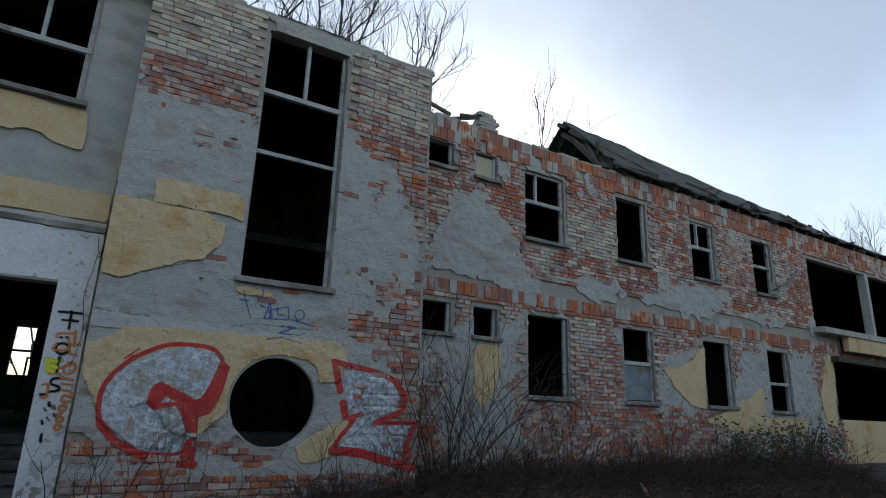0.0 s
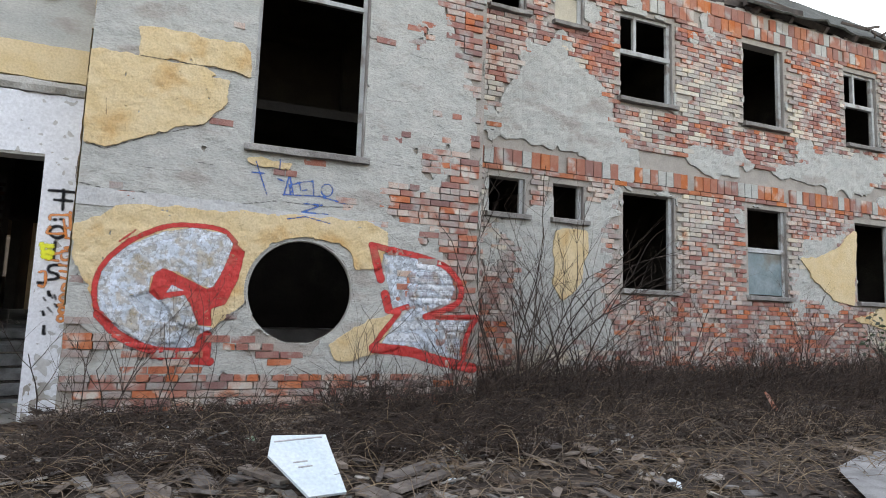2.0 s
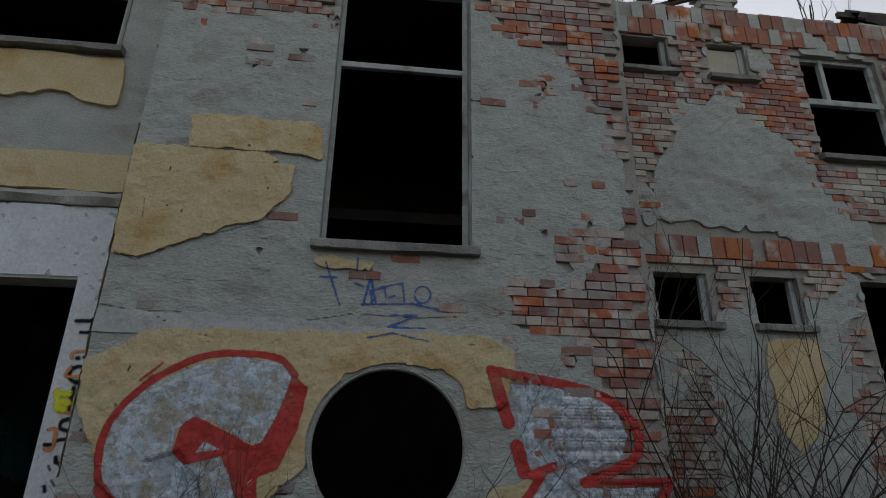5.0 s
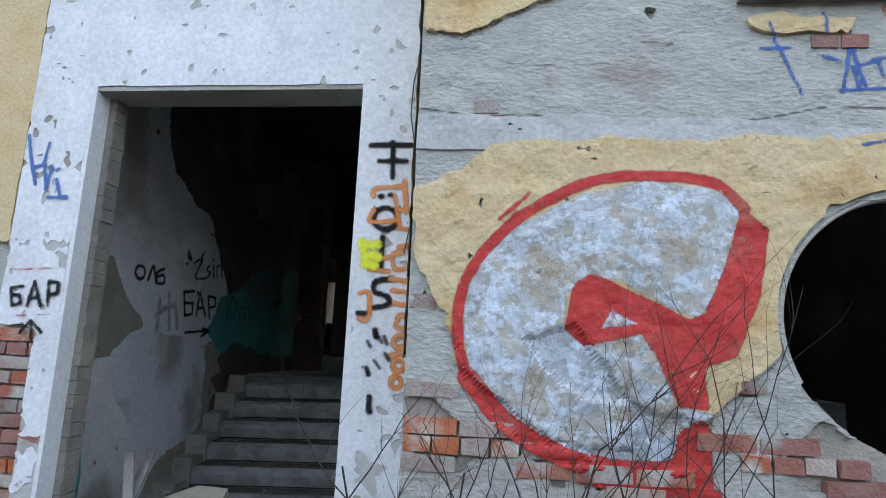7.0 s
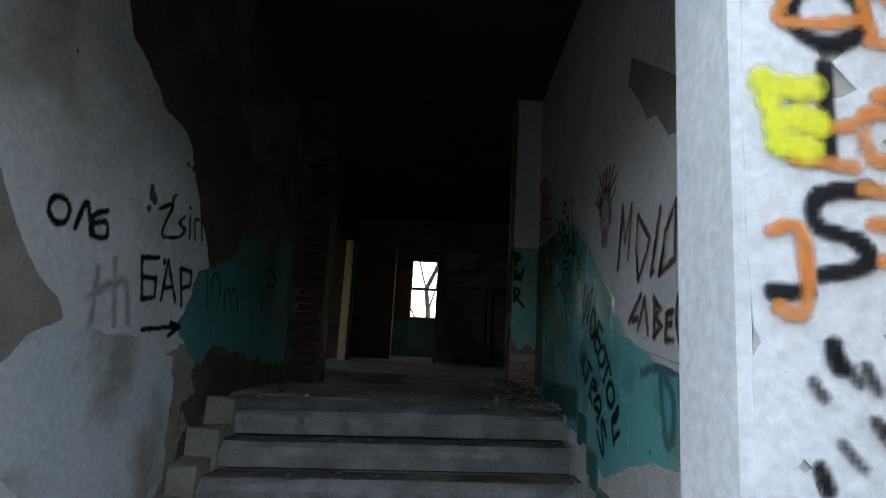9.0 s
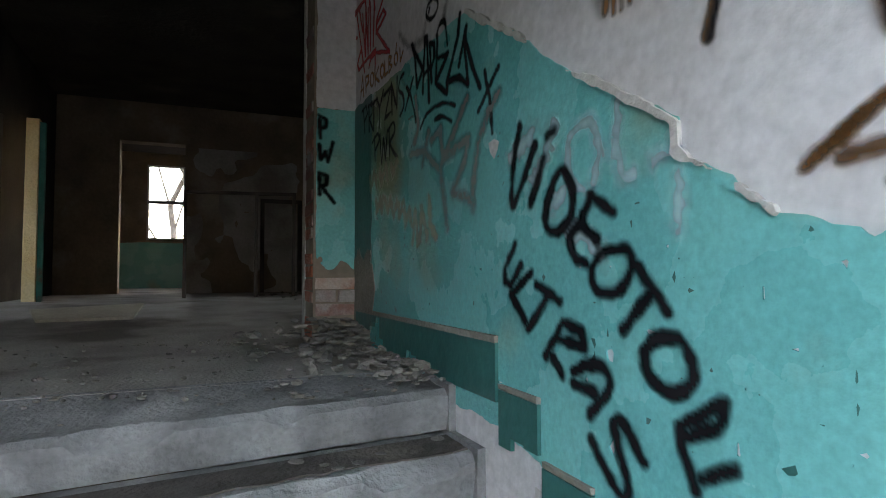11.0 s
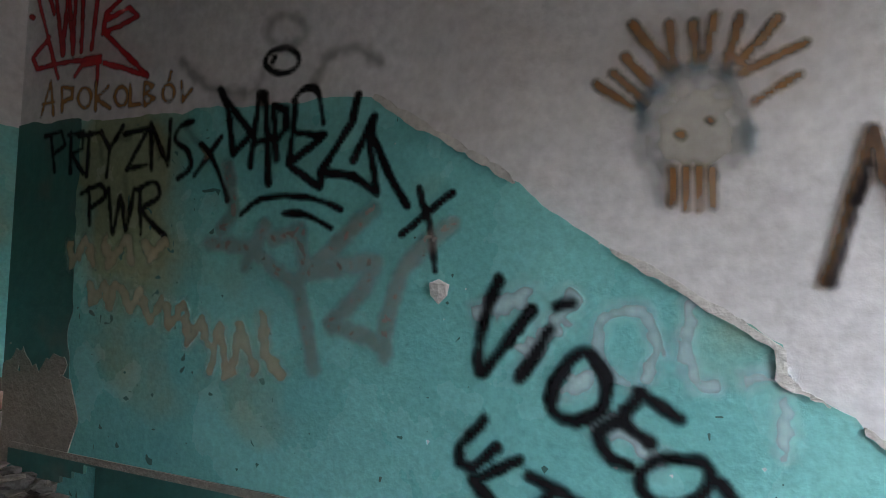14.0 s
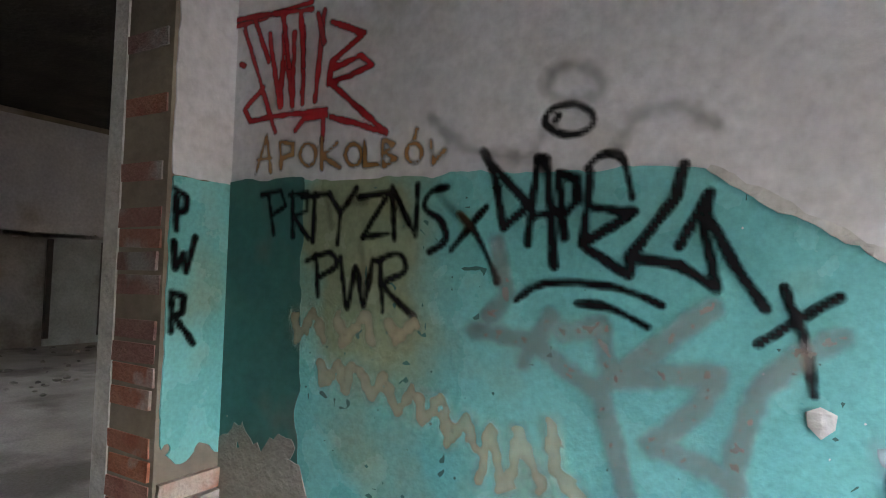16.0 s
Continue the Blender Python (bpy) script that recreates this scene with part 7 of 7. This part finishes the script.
sheet("white_coat", lambda U, V: np.minimum(V - 2.5 - 0.25 * fbm(U, V, 0.5, 3), 0.35 + fbm(U, V, 0.6, 8) + 0.25 * (U - 2.4)), 1.8, 6.0, 2.2, 3.9, 0.06, lambda u, v, d: (u, FAR_Y - d, v), 0.0, 0.008, "hall_white", wall_far)
sheet("pale_coat", lambda U, V: np.minimum(2.5 - V, 0.55 + fbm(U, V, 0.6, 18)), 1.8, 6.0, 1.1, 2.6, 0.06, lambda u, v, d: (u, FAR_Y - d, v), 0.0, 0.008, "hall_shabby", wall_far)
sheet("pale_coat", lambda U, V: 0.3 * (fbm(U, V, 0.7, 28) - 0.1), -0.6, 1.4, 1.1, 3.3, 0.06, lambda u, v, d: (u, FAR_Y - d, v), 0.0, 0.008, "hall_shabby", wall_far)
far_window = thing("window_far", "sash window with two panes and bare trees outside", "window", kind="structure")
for b in ((-1.43, -1.39, 2.12, 3.7), (-0.73, -0.69, 2.12, 3.7), (-1.43, -0.69, 2.12, 2.16), (-1.43, -0.69, 3.66, 3.7), (-1.43, -0.69, 2.88, 2.95)):
    part("window_frame", box(b[0], b[1], 15.22, 15.28, b[2], b[3], 0.002, 0.004), "white_paint", far_window)
sheet("teal_coat", lambda U, V: 2.05 + 0.03 * fbm(U, V, 0.3, 2) - V, -3.2, 1.0, FLOOR, 2.2, 0.06, lambda u, v, d: (u, 15.2 - d, v), 0.0, 0.006, "teal", bpy.data.objects["wall_window_room"])
tree(-1.0, 22, 0, 9, 31, "bare tree outside the far window", 3)
pipe = thing("pipe", "short teal painted pipe standing by the door", "pipe")
verts, faces = [], []
tube(verts, faces, [Vector((-1.75, 0.92, 0.04)), Vector((-1.74, 0.92, 0.45)), Vector((-1.75, 0.9, 0.62)), Vector((-1.82, 0.86, 0.70))], 0.05, 0.05, 10)
under(mesh_object("tube", verts, faces, "pipe_teal", True), pipe)
crate = plate("broken_basin", "broken pale board with rusty stain on rubbish", "debris", [(-0.22, -0.12), (0.2, -0.16), (0.24, 0.1), (0.02, 0.2), (-0.2, 0.12)], (-1.15, 1.35, 0.18), (22, -10, 15), 0.05, "pale_board")
rubble("entry_rubble", "rubble and rubbish on the hall floor", 60, lambda r: (r.uniform(-1.9, 0.1), r.uniform(0.5, 2.2), 0.06), (0.02, 0.11), 16)
for i, (x, y) in enumerate(((-1.55, 1.15), (-1.4, 1.05))):
    p = thing("plank", "grey plank leaning in the hall entrance", "plank", "planks in the hall")
    part("board", box(-0.03, 0.03, -0.01, 0.01, 0, 0.55, 0.004, 0.003), "old_wood", p)
    p.matrix_world = pose(x, y, 0.04, -14, 12 - 20 * i, 20 * i)
knob = thing("plaster_lump", "pale broken plaster lump on the teal wall", "plaster")
bm = bmesh.new()
chunk(bm, (HALL_R - 0.012, 3.225, 1.795), 0.042, random.Random(3), 1.3)
for v in bm.verts:
    v.co.x = HALL_R - 0.004 - abs(v.co.x - HALL_R) * 0.25
part("lump", bm, "scrape_white", knob)
cable = thing("cable", "thin black cable hanging beside the entrance", "cable")
verts, faces = [], []
tube(verts, faces, [Vector((0.44 + 0.03 * math.sin(k * 1.3), BAY_Y - 0.045, 3.45 - 0.2 * k)) for k in range(9)], 0.004, 0.004, 5)
under(mesh_object("wire", verts, faces, "black_iron"), cable)


# ---------------------------------------------------------------- bricks
def brick_mesh(name, w, h, mat, seed):
    rng = random.Random(seed)
    bm = box(-w / 2, w / 2, -0.02, 0.03, -h / 2, h / 2, 0.004)
    for v in bm.verts:
        v.co += Vector((rng.uniform(-0.003, 0.003), rng.uniform(-0.004, 0.004), rng.uniform(-0.003, 0.003)))
    me = bpy.data.meshes.new(name)
    bm.to_mesh(me)
    bm.free()
    me.materials.append(M[mat])
    return me


BRICKS = {}


def lay(parent, u0, u1, v0, v1, y, exposed, mat_at, near, course=0.08, long=0.255, joint=0.012):
    """Running bond wherever the coat is off; those in the near stretch are single bricks."""
    cells = []
    for r in range(int((v1 - v0) / course)):
        v = v0 + (r + 0.5) * course
        u = u0 - (long / 2 if r % 2 else 0)
        while u < u1:
            w = long if (r % 4 != 3) else long / 2 + 0.004
            cells.append((u + w / 2, v, w - joint))
            u += w
    U, V = np.array([c[0] for c in cells]), np.array([c[1] for c in cells])
    W = np.array([c[2] for c in cells])
    ok = (exposed(U, V) > 0) & (U - W / 2 > u0 - 0.02) & (U + W / 2 < u1 + 0.02)
    rest, single = {}, 0
    rng = random.Random(9)
    for (u, v, w), keep in zip(cells, ok):
        if not keep or rng.random() < 0.02:
            continue
        mat = mat_at(u, v, rng)
        if near(u, v) and single < 300:
            key = (round(w, 2), mat, rng.randint(0, 3))
            if key not in BRICKS:
                BRICKS[key] = brick_mesh("brick", w, course - joint, mat, len(BRICKS))
            ob = new("brick", BRICKS[key])
            ob.parent = parent
            ob.location = (u, y + rng.uniform(-0.004, 0.006), v)
            single += 1
        else:
            vs, fs = rest.setdefault(mat, ([], []))
            k = len(vs)
            d, j = rng.uniform(-0.006, 0.008), lambda: rng.uniform(-0.004, 0.004)
            for yy in (y + 0.025, y - 0.018 + d):
                vs += [(u + s * w / 2 + j(), yy, v + t * (course - joint) / 2 + j()) for s, t in ((-1, -1), (1, -1), (1, 1), (-1, 1))]
            fs += [[k + 4, k + 5, k + 6, k + 7]] + [[k + a, k + b, k + 4 + b, k + 4 + a] for a, b in ((0, 1), (1, 2), (2, 3), (3, 0))]
    for mat, (vs, fs) in rest.items():
        tagged(under(mesh_object("brickwork", vs, fs, mat), parent), kind="stuff")


def tower_mat(u, v, rng):
    n = float(vnoise(u, v, 0.5, 3))
    if v > 6.0:
        return "brick_straw" if rng.random() < 0.75 + 0.3 * n else "brick_pale"
    if v < 1.2 or u > 4.5 or 5.2 < v:
        return "brick_red" if rng.random() < 0.62 + 0.4 * n else "brick_pale"
    return "brick_pale" if rng.random() < 0.6 else "brick_red"


def wing_mat(u, v, rng):
    n = float(vnoise(u, v, 1.3, 3))
    if 3.5 < v < 4.2 or v > 6.55:
        return "terracotta" if rng.random() < 0.75 else "brick_pale"
    if 4.3 < v < 4.9 and u > 8.5 or (6.6 < u < 8 and 5.1 < v < 6.1):
        return "brick_red" if rng.random() < 0.8 else "brick_straw"
    if n > 0.35:
        return "brick_straw" if rng.random() < 0.75 else "brick_pale"
    return "brick_red" if rng.random() < 0.42 - 0.5 * n else "brick_pale"


lay(wall_block, BLOCK_L + 0.005, BLOCK_R, 0.0, 7.15, 0.0, lambda U, V: np.minimum(np.minimum(0.05 - tower_grey(U, V), no_hole(U, V, [BIG], 0.09)), off_circle(U, V, 0.1)), tower_mat, lambda u, v: 0.6 < v < 1.2 or (u > 4.2 and v < 2.9))
wing_open = LOW + UP + [LOGGIA, PORCH]
band = lambda V: np.where((V > 3.56) & (V < 4.12) | (V > 6.58), -1.0, 1.0)
lay(wall_wing, BLOCK_R + 0.01, 26.0, 0.3, 7.1, WING_Y, lambda U, V: np.minimum(np.minimum(0.06 - wing_grey(U, V), no_hole(U, V, wing_open, 0.10)), band(V)), wing_mat, lambda u, v: u < 9.0 and 1.8 < v < 4.6)
for lo, hi, c in ((3.58, 4.10, 0.26), (6.6, 7.08, 0.24)):
    lay(wall_wing, BLOCK_R + 0.01, 26.0, lo, hi, WING_Y - 0.004, lambda U, V: np.minimum(np.minimum(0.06 - wing_grey(U, V), no_hole(U, V, wing_open, 0.08)), 0.55 + fbm(U, V, 0.4, 44)), lambda u, v, r: "terracotta" if r.random() < 0.8 else "plaster_grey", lambda u, v: u < 9, c, 0.16, 0.014)
lay(wall_bay, -4.0, -1.58, 0.0, 1.5, BAY_Y, lambda U, V: np.minimum(bay_brick_zone(U, V) - 0.03, 0.05 - bay_white(U, V)), lambda u, v, r: "brick_red" if r.random() < 0.85 else "brick_pale", lambda u, v: u > -2.6)
lay(stub, 0.23, 0.484, FLOOR, 1.46, HALL_END, lambda U, V: np.ones(U.shape), lambda u, v, r: "brick_pale" if r.random() < 0.6 else "brick_red", lambda u, v: True)
for k in range(36):
    me = BRICKS.setdefault(("jamb", k % 3), brick_mesh("brick", 0.24, 0.066, "brick_red", 70 + k % 3))
    if k % 5 == 2 or k > 16 and k % 3:
        continue
    ob = new("brick", me)
    ob.parent = stub
    ob.matrix_local = pose(0.246, HALL_END + (0.135 if k % 2 else 0.145), FLOOR + 0.04 + k * 0.078, 0, 0, 90)
# pier bricks, darkened in colour for the shade they stand in
for k in range(30):
    me = BRICKS.setdefault(("pier", k % 3), brick_mesh("brick", 0.24, 0.066, "brick_shaded", 70 + k % 3))
    ob = new("brick", me)
    ob.parent = pier
    ob.location = (-1.762 if k % 2 else -1.80, HALL_END + 0.206, FLOOR + 0.04 + k * 0.078)
